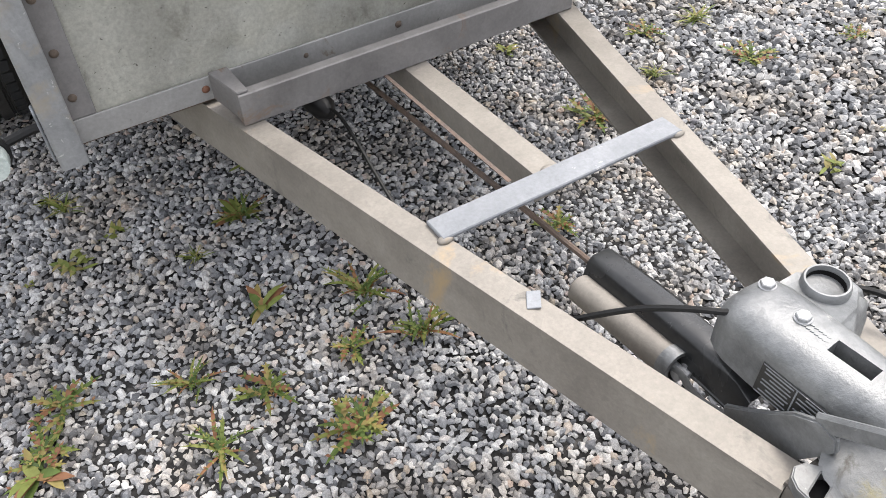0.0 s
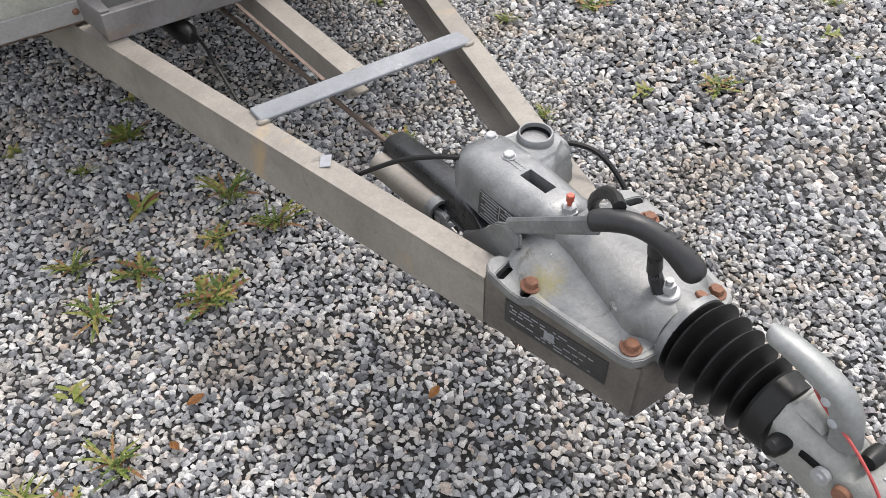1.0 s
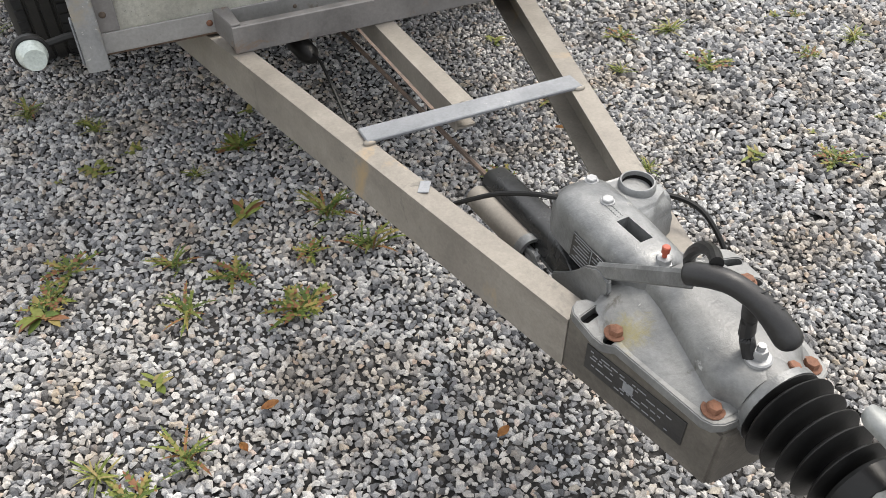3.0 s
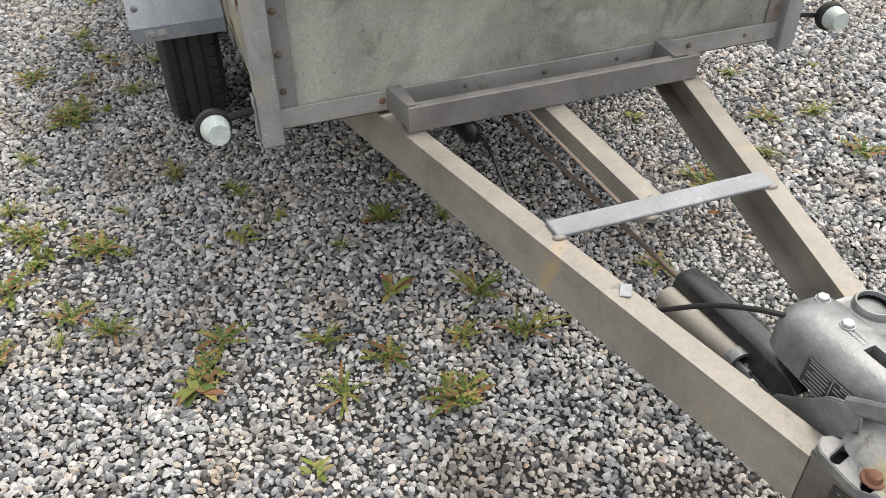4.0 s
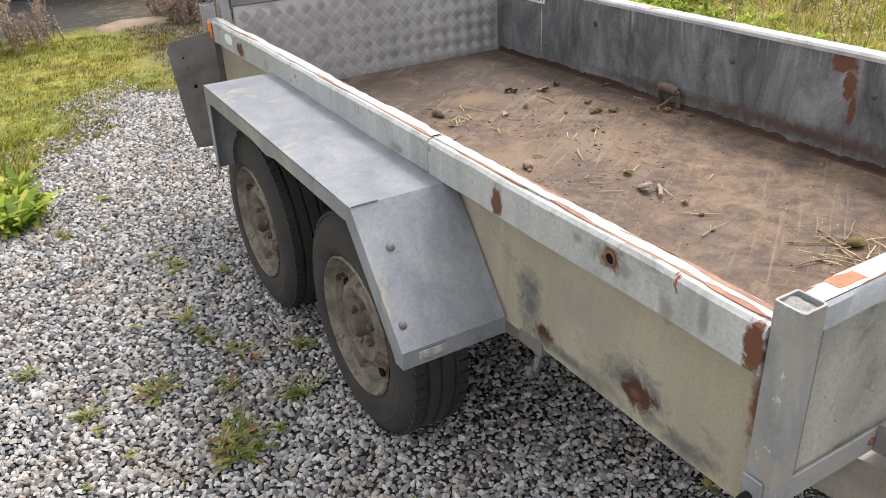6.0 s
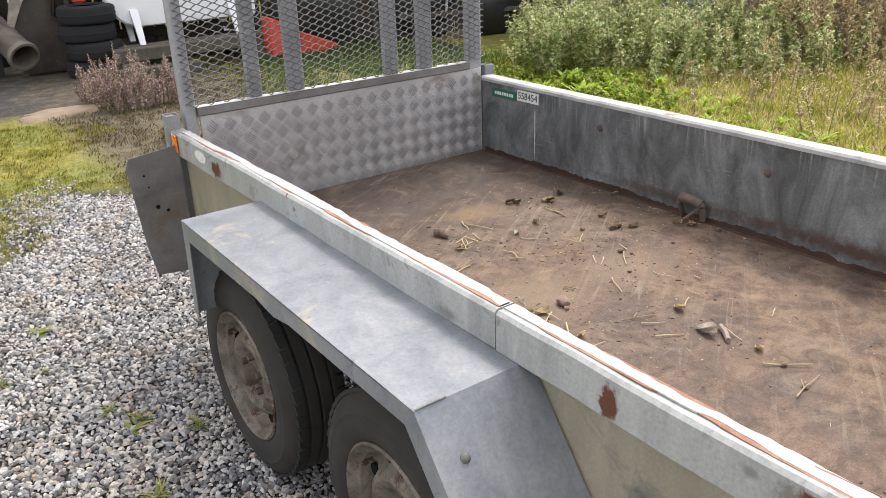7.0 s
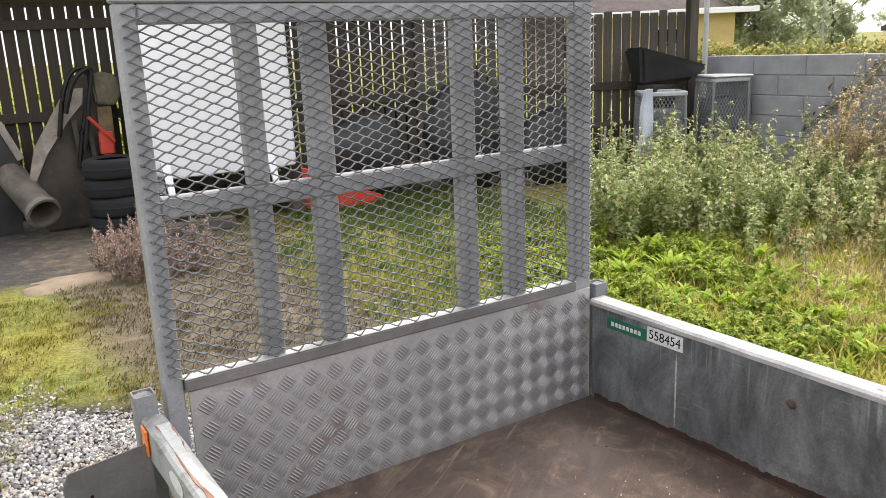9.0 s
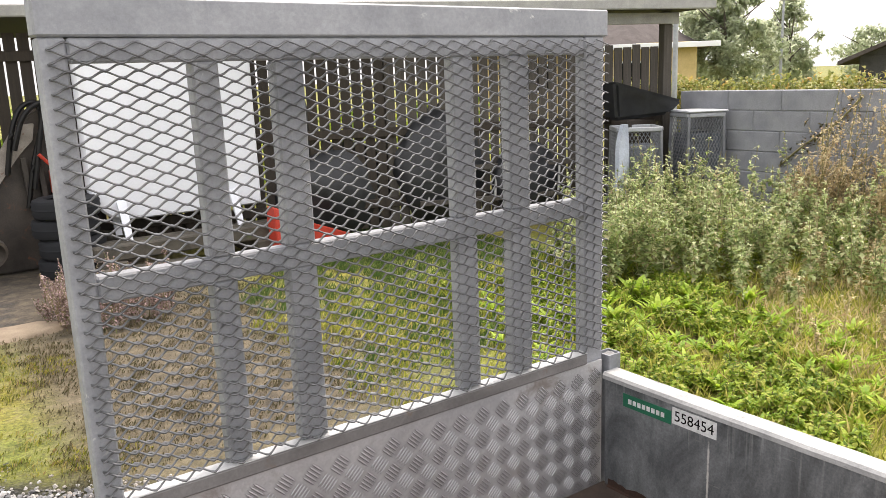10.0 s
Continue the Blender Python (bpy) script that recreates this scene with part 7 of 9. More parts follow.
moss = mixc(nt, earth, moss, grit)
l1 = math_node(nt, "SUBTRACT", 2.4, X_)
l2 = math_node(nt, "ADD", X_, -0.2)
litter = math_node(nt, "MINIMUM", math_node(nt, "MINIMUM", l1, l2), math_node(nt, "ADD", Y_, -5.6))
litter = ramp(nt, math_node(nt, "ADD", litter, math_node(nt, "MULTIPLY", math_node(nt, "ADD", mid, -0.5), 2.0)), [(0.0, (0, 0, 0)), (0.6, (0.8,) * 3)])
moss = mixc(nt, litter, moss, ramp(nt, mid, [(0.3, (0.04, 0.032, 0.023)), (0.5, (0.105, 0.084, 0.058)), (0.7, (0.19, 0.155, 0.105))]))
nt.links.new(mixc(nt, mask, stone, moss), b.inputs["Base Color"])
b.inputs["Roughness"].default_value = 0.92
hb = nt.nodes.new("ShaderNodeMix")
hb.data_type = "FLOAT"
nt.links.new(mask, hb.inputs[0])
nt.links.new(math_node(nt, "MULTIPLY", vor.outputs["Distance"], -1.0), hb.inputs[2])
nt.links.new(noise_tex(nt, co, 60, 4, 0.7), hb.inputs[3])
bump(nt, b, hb.outputs[0], 0.8, 0.012)
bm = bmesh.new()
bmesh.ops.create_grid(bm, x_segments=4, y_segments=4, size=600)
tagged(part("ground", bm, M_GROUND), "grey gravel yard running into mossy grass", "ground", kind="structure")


def grassy(x, y):
    """Above zero where moss and grass begin."""
    a = -0.848 * (x + 1.25) + 0.53 * (y - 4.55)
    c = 0.75 * (x - 2.75) + 0.66 * (y - 3.6)
    return np.maximum(a, np.maximum(y - 7.05, c))


# crushed stones
rs = np.random.RandomState(7)
fi = np.array([(6, 7, 8), (0, 1, 6), (1, 7, 6), (1, 2, 7), (2, 3, 7), (3, 8, 7), (3, 4, 8), (4, 5, 8), (5, 6, 8), (5, 0, 6), (0, 2, 1), (0, 3, 2), (0, 4, 3), (0, 5, 4)])
shapes = []
for k in range(40):
    # a six-cornered waist under a smaller three-cornered top, as crushed stone lies
    q = []
    for j in range(6):
        t = (j + rs.uniform(-0.33, 0.33)) * np.pi / 3
        r = rs.uniform(0.82, 1.14)
        q.append((math.cos(t) * r, math.sin(t) * r, rs.uniform(-0.42, 0.02)))
    for j in range(3):
        t = (2 * j + 0.5 + rs.uniform(-0.35, 0.35)) * np.pi / 3
        r = rs.uniform(0.46, 0.74)
        q.append((math.cos(t) * r, math.sin(t) * r, rs.uniform(0.40, 0.66)))
    shapes.append(np.array(q) * np.array([rs.uniform(1.0, 1.28), rs.uniform(0.68, 0.92), 0.92]))


def jitter_grid(x0, x1, y0, y1, step):
    gx, gy = np.meshgrid(np.arange(x0, x1, step), np.arange(y0, y1, step))
    p = np.stack([gx.ravel(), gy.ravel()], 1)
    return p + rs.uniform(-0.5, 0.5, p.shape) * step


def stones(pts, size, shapes, fi):
    n = len(pts)
    ang = rs.uniform(0, 2 * np.pi, n)
    tilt = rs.normal(0, 0.30, (n, 2))
    s = size * np.exp(np.clip(rs.normal(0, 0.24, n), -0.6, 0.45))
    ca, sa = np.cos(ang), np.sin(ang)
    cx, sx = np.cos(tilt[:, 0]), np.sin(tilt[:, 0])
    cy, sy = np.cos(tilt[:, 1]), np.sin(tilt[:, 1])
    rz = np.zeros((n, 3, 3))
    rz[:, 0, 0], rz[:, 0, 1], rz[:, 1, 0], rz[:, 1, 1], rz[:, 2, 2] = ca, -sa, sa, ca, 1
    rx = np.zeros((n, 3, 3))
    rx[:, 0, 0], rx[:, 1, 1], rx[:, 1, 2], rx[:, 2, 1], rx[:, 2, 2] = 1, cx, -sx, sx, cx
    ry = np.zeros((n, 3, 3))
    ry[:, 1, 1], ry[:, 0, 0], ry[:, 0, 2], ry[:, 2, 0], ry[:, 2, 2] = 1, cy, sy, -sy, cy
    m = rz @ rx @ ry
    which = rs.randint(0, len(shapes), n)
    low = 0.004 * np.sin(pts[:, 0] * 5.1 + 1) * np.sin(pts[:, 1] * 4.3)
    z = s * 0.30 + rs.uniform(-0.3, 0.5, n) * s * 0.6 + low
    out_v, out_f, base, nv = [], [], 0, len(shapes[0])
    for k in range(len(shapes)):
        i = np.where(which == k)[0]
        if not len(i):
            continue
        v = np.einsum("kij,nj->kni", m[i], shapes[k]) * s[i][:, None, None]
        v = v + np.stack([pts[i, 0], pts[i, 1], z[i]], 1)[:, None, :]
        out_v.append(v.reshape(-1, 3))
        out_f.append((fi[None] + (np.arange(len(i)) * nv)[:, None, None]).reshape(-1, 3) + base)
        base += len(i) * nv
    return np.concatenate(out_v), np.concatenate(out_f)


M_GRAVEL, nt, b, co = start_mat("crushed_granite")
gi = nt.nodes.new("ShaderNodeNewGeometry")
isl = gi.outputs["Random Per Island"]
tone = ramp(nt, isl, [(0.0, (0.075, 0.077, 0.083)), (0.18, (0.17, 0.176, 0.187)), (0.42, (0.295, 0.30, 0.309)), (0.64, (0.42, 0.418, 0.412)), (0.82, (0.52, 0.517, 0.512)), (0.91, (0.61, 0.607, 0.595)), (0.925, (0.46, 0.38, 0.34)), (0.97, (0.42, 0.385, 0.325)), (1.0, (0.17, 0.17, 0.19))])
speck = noise_tex(nt, co, 420, 3, 0.75)
tone = mixc(nt, 1.0, tone, ramp(nt, speck, [(0.30, (0.58,) * 3), (0.70, (1.30,) * 3)]), "MULTIPLY")
broad = noise_tex(nt, co, 1.3, 4, 0.6)
dirt_shade = ramp(nt, noise_tex(nt, co, 4.2, 6, 0.7, 0.8), [(0.47, (0, 0, 0)), (0.66, (0.80,) * 3)])
tone = mixc(nt, dirt_shade, tone, mixc(nt, 1.0, tone, (0.80, 0.69, 0.56), "MULTIPLY"))
tone = mixc(nt, 1.0, tone, ramp(nt, broad, [(0.3, (0.86, 0.86, 0.86)), (0.7, (1.06, 1.05, 1.03))]), "MULTIPLY")
nt.links.new(tone, b.inputs["Base Color"])
b.inputs["Roughness"].default_value = 0.72
bump(nt, b, speck, 0.5, 0.001)

def trimmed(x0, x1, y0, y1, step, lo=4.0):
    """Stone places in a box, without those that moss has swallowed or the trailer hides."""
    p = jitter_grid(x0, x1, y0, y1, step)
    x, y = p[:, 0], p[:, 1]
    g = grassy(x, y) + 0.20 * np.sin(x * 5) * np.sin(y * 4) + 0.08 * np.sin(x * 17 + 2) * np.sin(y * 13)
    hidden = (x > 0.85) & (x < 1.45) & (y > 2.5) & (y < 4.2)
    return p[~hidden & (rs.rand(len(p)) > np.clip(g * lo + 0.06, 0.0, 1))]


under = trimmed(-1.15, 1.75, -0.75, 2.5, 0.0168)
v, f = stones(under, 0.0108, shapes, fi)
v[:, 2] -= 0.0135
stuff("gravel", fast_mesh("gravel", v, f, M_GRAVEL), "lower stones of the crushed granite gravel", "gravel")
for y0, y1, step in ((-0.75, 2.2, 0.0132), (2.2, 3.3, 0.0143)):
    fine = trimmed(-1.15, 1.75, y0, y1, step)
    v, f = stones(fine, step * 0.665, shapes, fi)
    stuff("gravel", fast_mesh("gravel", v, f, M_GRAVEL), "crushed grey granite gravel with paler and pinkish stones", "gravel")
edge = trimmed(-1.8, 0.62, 3.3, 7.4, 0.0150, 3.0)
v, f = stones(edge, 0.0102, shapes, fi)
stuff("gravel", fast_mesh("gravel", v, f, M_GRAVEL), "crushed grey granite gravel ending against mossy grass", "gravel")
for x0, x1, y0, y1 in ((1.75, 4.2, -0.9, 4.6), (-2.4, -1.15, -0.9, 3.3), (0.62, 2.3, 4.2, 7.4), (-1.15, 1.75, -1.0, -0.75)):
    far = trimmed(x0, x1, y0, y1, 0.0186, 3.0)
    rim = np.minimum(np.minimum(far[:, 0] + 2.4, 4.2 - far[:, 0]), far[:, 1] + 1.0)
    far = far[rs.rand(len(far)) < rim / 0.30]
    v, f = stones(far, 0.0125, shapes, fi)
    stuff("gravel", fast_mesh("gravel", v, f, M_GRAVEL), "crushed grey granite gravel thinning into moss", "gravel")


# ---------- plants ----------
def leafy(name, stops, rough=0.55, shine=0.25, trans=0.25):
    m, nt, b, co = start_mat(name)
    gi = nt.nodes.new("ShaderNodeNewGeometry")
    col = ramp(nt, gi.outputs["Random Per Island"], stops)
    n = noise_tex(nt, co, 25, 4, 0.6)
    col = mixc(nt, 1.0, col, ramp(nt, n, [(0.3, (0.75,) * 3), (0.7, (1.2,) * 3)]), "MULTIPLY")
    nt.links.new(col, b.inputs["Base Color"])
    b.inputs["Roughness"].default_value = rough
    b.inputs["Specular IOR Level"].default_value = shine
    tr = nt.nodes.new("ShaderNodeBsdfTranslucent")
    nt.links.new(col, tr.inputs["Color"])
    mx = nt.nodes.new("ShaderNodeMixShader")
    mx.inputs[0].default_value = trans
    out = nt.nodes["Material Output"]
    nt.links.new(b.outputs[0], mx.inputs[1])
    nt.links.new(tr.outputs[0], mx.inputs[2])
    nt.links.new(mx.outputs[0], out.inputs["Surface"])
    return m


M_WEED = leafy("weed_leaf", [(0, (0.055, 0.09, 0.025)), (0.35, (0.12, 0.17, 0.04)), (0.6, (0.20, 0.23, 0.06)), (0.78, (0.28, 0.22, 0.08)), (0.90, (0.24, 0.13, 0.06)), (1, (0.19, 0.075, 0.05))])
M_GRASS = leafy("grass_blade", [(0, (0.15, 0.18, 0.03)), (0.45, (0.30, 0.33, 0.05)), (0.75, (0.42, 0.40, 0.09)), (1, (0.52, 0.43, 0.18))], trans=0.45)
M_TUFT = leafy("tuft_blade", [(0, (0.10, 0.14, 0.03)), (0.5, (0.17, 0.21, 0.05)), (0.85, (0.26, 0.27, 0.08)), (1, (0.34, 0.26, 0.12))], trans=0.3)
M_TURF = leafy("turf_blade", [(0, (0.055, 0.055, 0.025)), (0.4, (0.11, 0.10, 0.045)), (0.7, (0.16, 0.13, 0.075)), (1, (0.24, 0.19, 0.13))], trans=0.3)
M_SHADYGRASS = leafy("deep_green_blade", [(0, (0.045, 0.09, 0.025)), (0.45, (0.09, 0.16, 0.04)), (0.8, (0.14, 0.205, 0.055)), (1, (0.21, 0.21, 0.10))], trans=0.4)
M_LUSH = leafy("lush_leaf", [(0, (0.10, 0.18, 0.022)), (0.30, (0.24, 0.35, 0.04)), (0.70, (0.42, 0.51, 0.07)), (1, (0.58, 0.54, 0.16))], 0.5, 0.25, 0.55)
M_DOCK = leafy("dock_leaf", [(0, (0.21, 0.35, 0.03)), (0.5, (0.34, 0.50, 0.045)), (1, (0.50, 0.60, 0.08))], 0.5, 0.3, 0.5)
M_NETTLE = leafy("nettle_leaf", [(0, (0.16, 0.23, 0.075)), (0.3, (0.36, 0.45, 0.17)), (0.60, (0.62, 0.69, 0.35)), (0.85, (0.80, 0.80, 0.52)), (1, (0.55, 0.42, 0.26))], 0.40, 0.5, 0.6)
M_SHORT = leafy("mossy_blade", [(0, (0.06, 0.075, 0.014)), (0.35, (0.18, 0.20, 0.030)), (0.72, (0.35, 0.335, 0.055)), (0.9, (0.42, 0.33, 0.13)), (1, (0.26, 0.17, 0.09))], trans=0.5)
M_DRY = leafy("dry_grass", [(0, (0.36, 0.27, 0.14)), (0.5, (0.56, 0.46, 0.26)), (0.85, (0.66, 0.58, 0.36)), (1, (0.46, 0.30, 0.18))], trans=0.4)
M_STEM = leafy("stem", [(0, (0.17, 0.19, 0.07)), (0.6, (0.26, 0.22, 0.11)), (1, (0.34, 0.30, 0.16))], trans=0.0)
M_PINK = leafy("faded_flower", [(0, (0.12, 0.075, 0.06)), (0.5, (0.33, 0.22, 0.21)), (0.8, (0.58, 0.45, 0.44)), (1, (0.20, 0.16, 0.08))], trans=0.2)
M_HEDGE = leafy("hedge_leaf", [(0, (0.17, 0.20, 0.05)), (0.5, (0.29, 0.31, 0.085)), (0.85, (0.43, 0.39, 0.12)), (1, (0.52, 0.33, 0.10))], trans=0.4)
# far trees: distance haze is put into these pale leaf tones
M_TREE = leafy("hazy_tree_leaf", [(0, (0.34, 0.40, 0.26)), (0.5, (0.52, 0.57, 0.40)), (1, (0.64, 0.66, 0.50))], trans=0.75)
M_BARK = surface("bark", (0.08, 0.065, 0.05), (0.16, 0.135, 0.11), 9, 60, (0.8, 0.92))
rp = np.random.RandomState(21)


class Leaves:
    """Gathers many folded leaves and thin blades into one mesh."""
    def __init__(self):
        self.v, self.f, self.n = [], [], 0

    def add(self, base, tip, width, fold=0.25, up=(0, 0, 1)):
        """Arrays of leaf bases and tips (n, 3), widths (n,): four-sided leaves folded on the midrib."""
        d = tip - base
        ln = np.linalg.norm(d, axis=1, keepdims=True) + 1e-9
        side = np.cross(d, np.broadcast_to(np.array(up, float), d.shape))
        side = side / (np.linalg.norm(side, axis=1, keepdims=True) + 1e-9)
        nrm = np.cross(side, d / ln)
        mid = base + d * 0.45 + nrm * ln * 0.08
        w = width[:, None]
        l, r = mid + side * w / 2 + nrm * w * fold, mid - side * w / 2 + nrm * w * fold
        n = len(base)
        q = np.stack([base, l, tip, r], 1).reshape(-1, 3)
        i = np.arange(n)[:, None] * 4 + self.n
        self.v.append(q)
        self.f.append(np.concatenate([np.concatenate([i, i + 1, i + 3], 1), np.concatenate([i + 1, i + 2, i + 3], 1)]))
        self.n += n * 4

    def stems(self, base, tip, r):
        """Three-sided stems."""
        n = len(base)
        d = tip - base
        a = np.cross(d, [0.3, 0.9, 0.1])
        a /= np.linalg.norm(a, axis=1, keepdims=True) + 1e-9
        c = np.cross(d, a)
        c /= np.linalg.norm(c, axis=1, keepdims=True) + 1e-9
        rr = r[:, None]
        q = []
        for p, k in ((base, 1.0), (tip, 0.5)):
            for t in (0, 2.094, 4.189):
                q.append(p + (a * math.cos(t) + c * math.sin(t)) * rr * k)
        q = np.stack(q, 1).reshape(-1, 3)
        i = np.arange(n)[:, None] * 6 + self.n
        self.v.append(q)
        for k in range(3):
            k2 = (k + 1) % 3
            self.f.append(np.concatenate([i + k, i + k2, i + 3 + k2], 1))
            self.f.append(np.concatenate([i + k, i + 3 + k2, i + 3 + k], 1))
        self.n += n * 6

    def mesh(self, name, mat):
        return fast_mesh(name, np.concatenate(self.v), np.concatenate(self.f), mat)


def arched(L, base, az, ln, width, rise, segs=3, droop=0.5):
    """Leaves of segs joined pieces that rise and then bend over; arrays for each leaf."""
    n = len(az)
    d = np.stack([np.cos(az), np.sin(az)], 1)
    side = np.stack([-d[:, 1], d[:, 0], np.zeros(n)], 1)
    pts = []
    for k in range(segs + 1):
        t = k / segs
        q = base.copy()
        q[:, :2] += d * (ln * t * np.cos(rise * (1 - droop * t)))[:, None]
        q[:, 2] += ln * np.sin(rise) * (t - droop * t * t)
        w = width * math.sin(math.pi * (0.12 + 0.80 * t)) if k < segs else width * 0.05
        pts += [q - side * w[:, None] / 2, q + side * w[:, None] / 2]
    m = len(pts)
    i = np.arange(n)[:, None] * m + L.n
    L.v.append(np.stack(pts, 1).reshape(-1, 3))
    for k in range(segs):
        a = i + 2 * k
        L.f.append(np.concatenate([np.concatenate([a, a + 1, a + 3], 1), np.concatenate([a, a + 3, a + 2], 1)]))
    L.n += n * m


def rosette(n, ln, width, rise, lobes=0, jit=0.35):
    L = Leaves()
    az = rp.uniform(0, 2 * np.pi, n)
    l = ln * rp.uniform(0.5, 1.1, n)
    r = np.clip(rise + rp.normal(0, jit, n), 0.05, 1.45)
    base = np.zeros((n, 3))
    base[:, :2] = rp.normal(0, 0.006, (n, 2))
    base[:, 2] = 0.004
    arched(L, base, az, l, np.full(n, width) * rp.uniform(0.7, 1.2, n), r, 4, 0.55)
    if lobes:
        for k in range(lobes):
            t = (k + 1) / (lobes + 1)
            p = base.copy()
            p[:, 0] += np.cos(az) * l * t * np.cos(r * (1 - 0.55 * t))
            p[:, 1] += np.sin(az) * l * t * np.cos(r * (1 - 0.55 * t))
            p[:, 2] += l * np.sin(r) * (t - 0.55 * t * t)
            for s in (1, -1):
                tip = p.copy()
                q = width * 1.5 * (1 - 0.5 * t)
                tip[:, 0] += np.cos(az + s * 1.0) * q
                tip[:, 1] += np.sin(az + s * 1.0) * q
                tip[:, 2] += 0.004
                L.add(p, tip, np.full(n, width * 0.55), 0.1)
    return L


protos = {
    "dock": rosette(11, 0.065, 0.017, 0.7, 0).mesh("weed", M_WEED),
    "dandelion": rosette(11, 0.080, 0.013, 0.55, 3).mesh("weed", M_WEED),
    "tuft": rosette(34, 0.055, 0.0040, 0.75, 0, 0.5).mesh("weed", M_TUFT),
    "feather": rosette(18, 0.085, 0.007, 0.95, 4, 0.3).mesh("weed", M_WEED),
    "seedling": rosette(9, 0.030, 0.009, 0.6).mesh("weed", M_TUFT),
}
LABELS = {"dock": "low broad-leaved weed in the gravel", "dandelion": "toothed rosette weed in the gravel", "tuft": "small tuft of grass in the gravel", "feather": "feathery reddish-green weed in the gravel", "seedling": "tiny green seedling in the gravel"}


def weed(kind, x, y, s=1.0):
    o = new("weed", protos[kind])
    o.location = (x, y, 0.006)
    o.rotation_euler = (0, 0, rp.uniform(0, 6.28))
    o.scale = (s, s, s * rp.uniform(0.85, 1.2))
    tagged(o, LABELS[kind], "weed", "weeds in the gravel")


for k, x, y, s in (("feather", 0.41, 1.70, 1.0), ("dock", 0.32, 1.37, 1.1), ("dandelion", -0.14, 1.35, 1.1), ("feather", -0.40, 1.47, 1.1), ("tuft", -0.67, 2.15, 1.3), ("feather", 0.54, 1.27, 1.25), ("dandelion", -0.50, 1.58, 1.0), ("dandelion", -0.62, 3.11, 1.3), ("tuft", -0.43, 3.48, 1.4), ("feather", 0.11, 1.25, 0.9), ("dandelion", 0.24, 1.15, 1.0), ("feather", 0.59, 1.09, 1.2), ("tuft", 0.75, 1.11, 0.9), ("seedling", -0.01, 1.75, 1.6), ("dandelion", 0.34, 0.96, 1.1), ("feather", 0.10, 1.06, 1.1), ("dandelion", -0.21, 1.22, 0.9), ("dandelion", 0.44, 1.15, 0.8)):
    weed(k, x, y, s)
for k, x, y, s in (("dandelion", -0.60, 1.98, 1.1), ("tuft", -0.43, 1.86, 1.1), ("dandelion", -0.66, 1.75, 1.3), ("feather", -0.95, 2.64, 1.1), ("tuft", -0.62, 2.46, 1.2), ("dandelion", -0.48, 2.69, 1.3), ("tuft", -0.17, 2.18, 1.0), ("dandelion", -0.88, 1.77, 1.3), ("tuft", -0.79, 1.61, 1.3), ("dandelion", -0.94, 1.90, 1.2), ("dandelion", 1.06, 1.21, 0.9), ("dandelion", 1.44, 1.52, 1.3), ("feather", 1.50, 1.48, 1.0), ("tuft", -0.95, 3.42, 1.1)):
    weed(k, x, y, s)
for k, x, y, s in (("dandelion", 2.05, 1.48, 1.3), ("tuft", 2.10, 1.76, 1.5), ("seedling", 1.80, 0.97, 1.6), ("tuft", 2.68, 1.40, 1.4), ("seedling", 1.45, 1.97, 1.6), ("dandelion", 1.90, 1.80, 1.0), ("seedling", 2.57, 0.84, 1.8), ("tuft", 1.74, 1.58, 1.0), ("dandelion", -0.10, 0.61, 0.9), ("feather", 0.01, 0.65, 1.0), ("seedling", -0.01, 0.88, 1.5), ("tuft", -0.16, 0.69, 1.1), ("tuft", 1.47, 1.06, 0.9), ("seedling", -0.37, 3.88, 1.8), ("seedling", -0.48, 4.82, 2.0), ("dandelion", -0.47, 2.75, 1.3), ("tuft", -0.82, 3.10, 1.2)):
    weed(k, x, y, s)
for k, x, y, s in (("tuft", -0.14, 3.10, 1.3), ("tuft", -0.24, 2.84, 1.5), ("seedling", -0.86, 4.70, 2.2), ("tuft", -0.20, 3.75, 1.1), ("seedling", -0.33, 3.2, 1.8), ("tuft", 0.02, 2.0, 1.1), ("seedling", 0.5, 1.9, 1.6), ("tuft", 0.25, 1.62, 0.8), ("seedling", 0.11, 1.83, 1.4)):
    weed(k, x, y, s)
for k, x, y, s in (("tuft", -0.61, 2.0, 1.3), ("dandelion", -0.41, 1.85, 1.2), ("dock", 0.40, 1.71, 1.1), ("seedling", -0.02, 1.78, 1.8), ("tuft", -0.83, 1.55, 1.4), ("tuft", -0.50, 2.75, 1.3), ("dandelion", -0.88, 2.63, 1.0), ("feather", -0.16, 2.19, 0.9), ("tuft", -0.34, 3.92, 1.3), ("dock", -0.22, 1.21, 1.2), ("dandelion", 0.37, 0.96, 1.1), ("tuft", 0.58, 1.66, 1.0), ("tuft", -0.93, 1.64, 1.5), ("tuft", -0.86, 1.66, 1.2), ("feather", -0.90, 1.74, 0.8)):
    weed(k, x, y, s)
for i in range(60):
    x, y = rp.uniform(-1.5, 0.1), rp.uniform(1.2, 5.2)
    if x > -0.35 and y > 2.2 or grassy(x, y) > -0.1:
        continue
    weed(("seedling", "tuft", "seedling", "dandelion")[i % 4], x, y, rp.uniform(0.5, 1.0))
for i in range(24):
    x, y = rp.uniform(1.7, 3.4), rp.uniform(0.4, 3.3)
    weed(("seedling", "tuft", "dandelion")[i % 3], x, y, rp.uniform(0.6, 1.2))

# fallen leaves on the gravel
M_FALLEN = surface("orange_leaf", (0.30, 0.12, 0.04), (0.42, 0.24, 0.08), 30, 120, (0.6, 0.8))
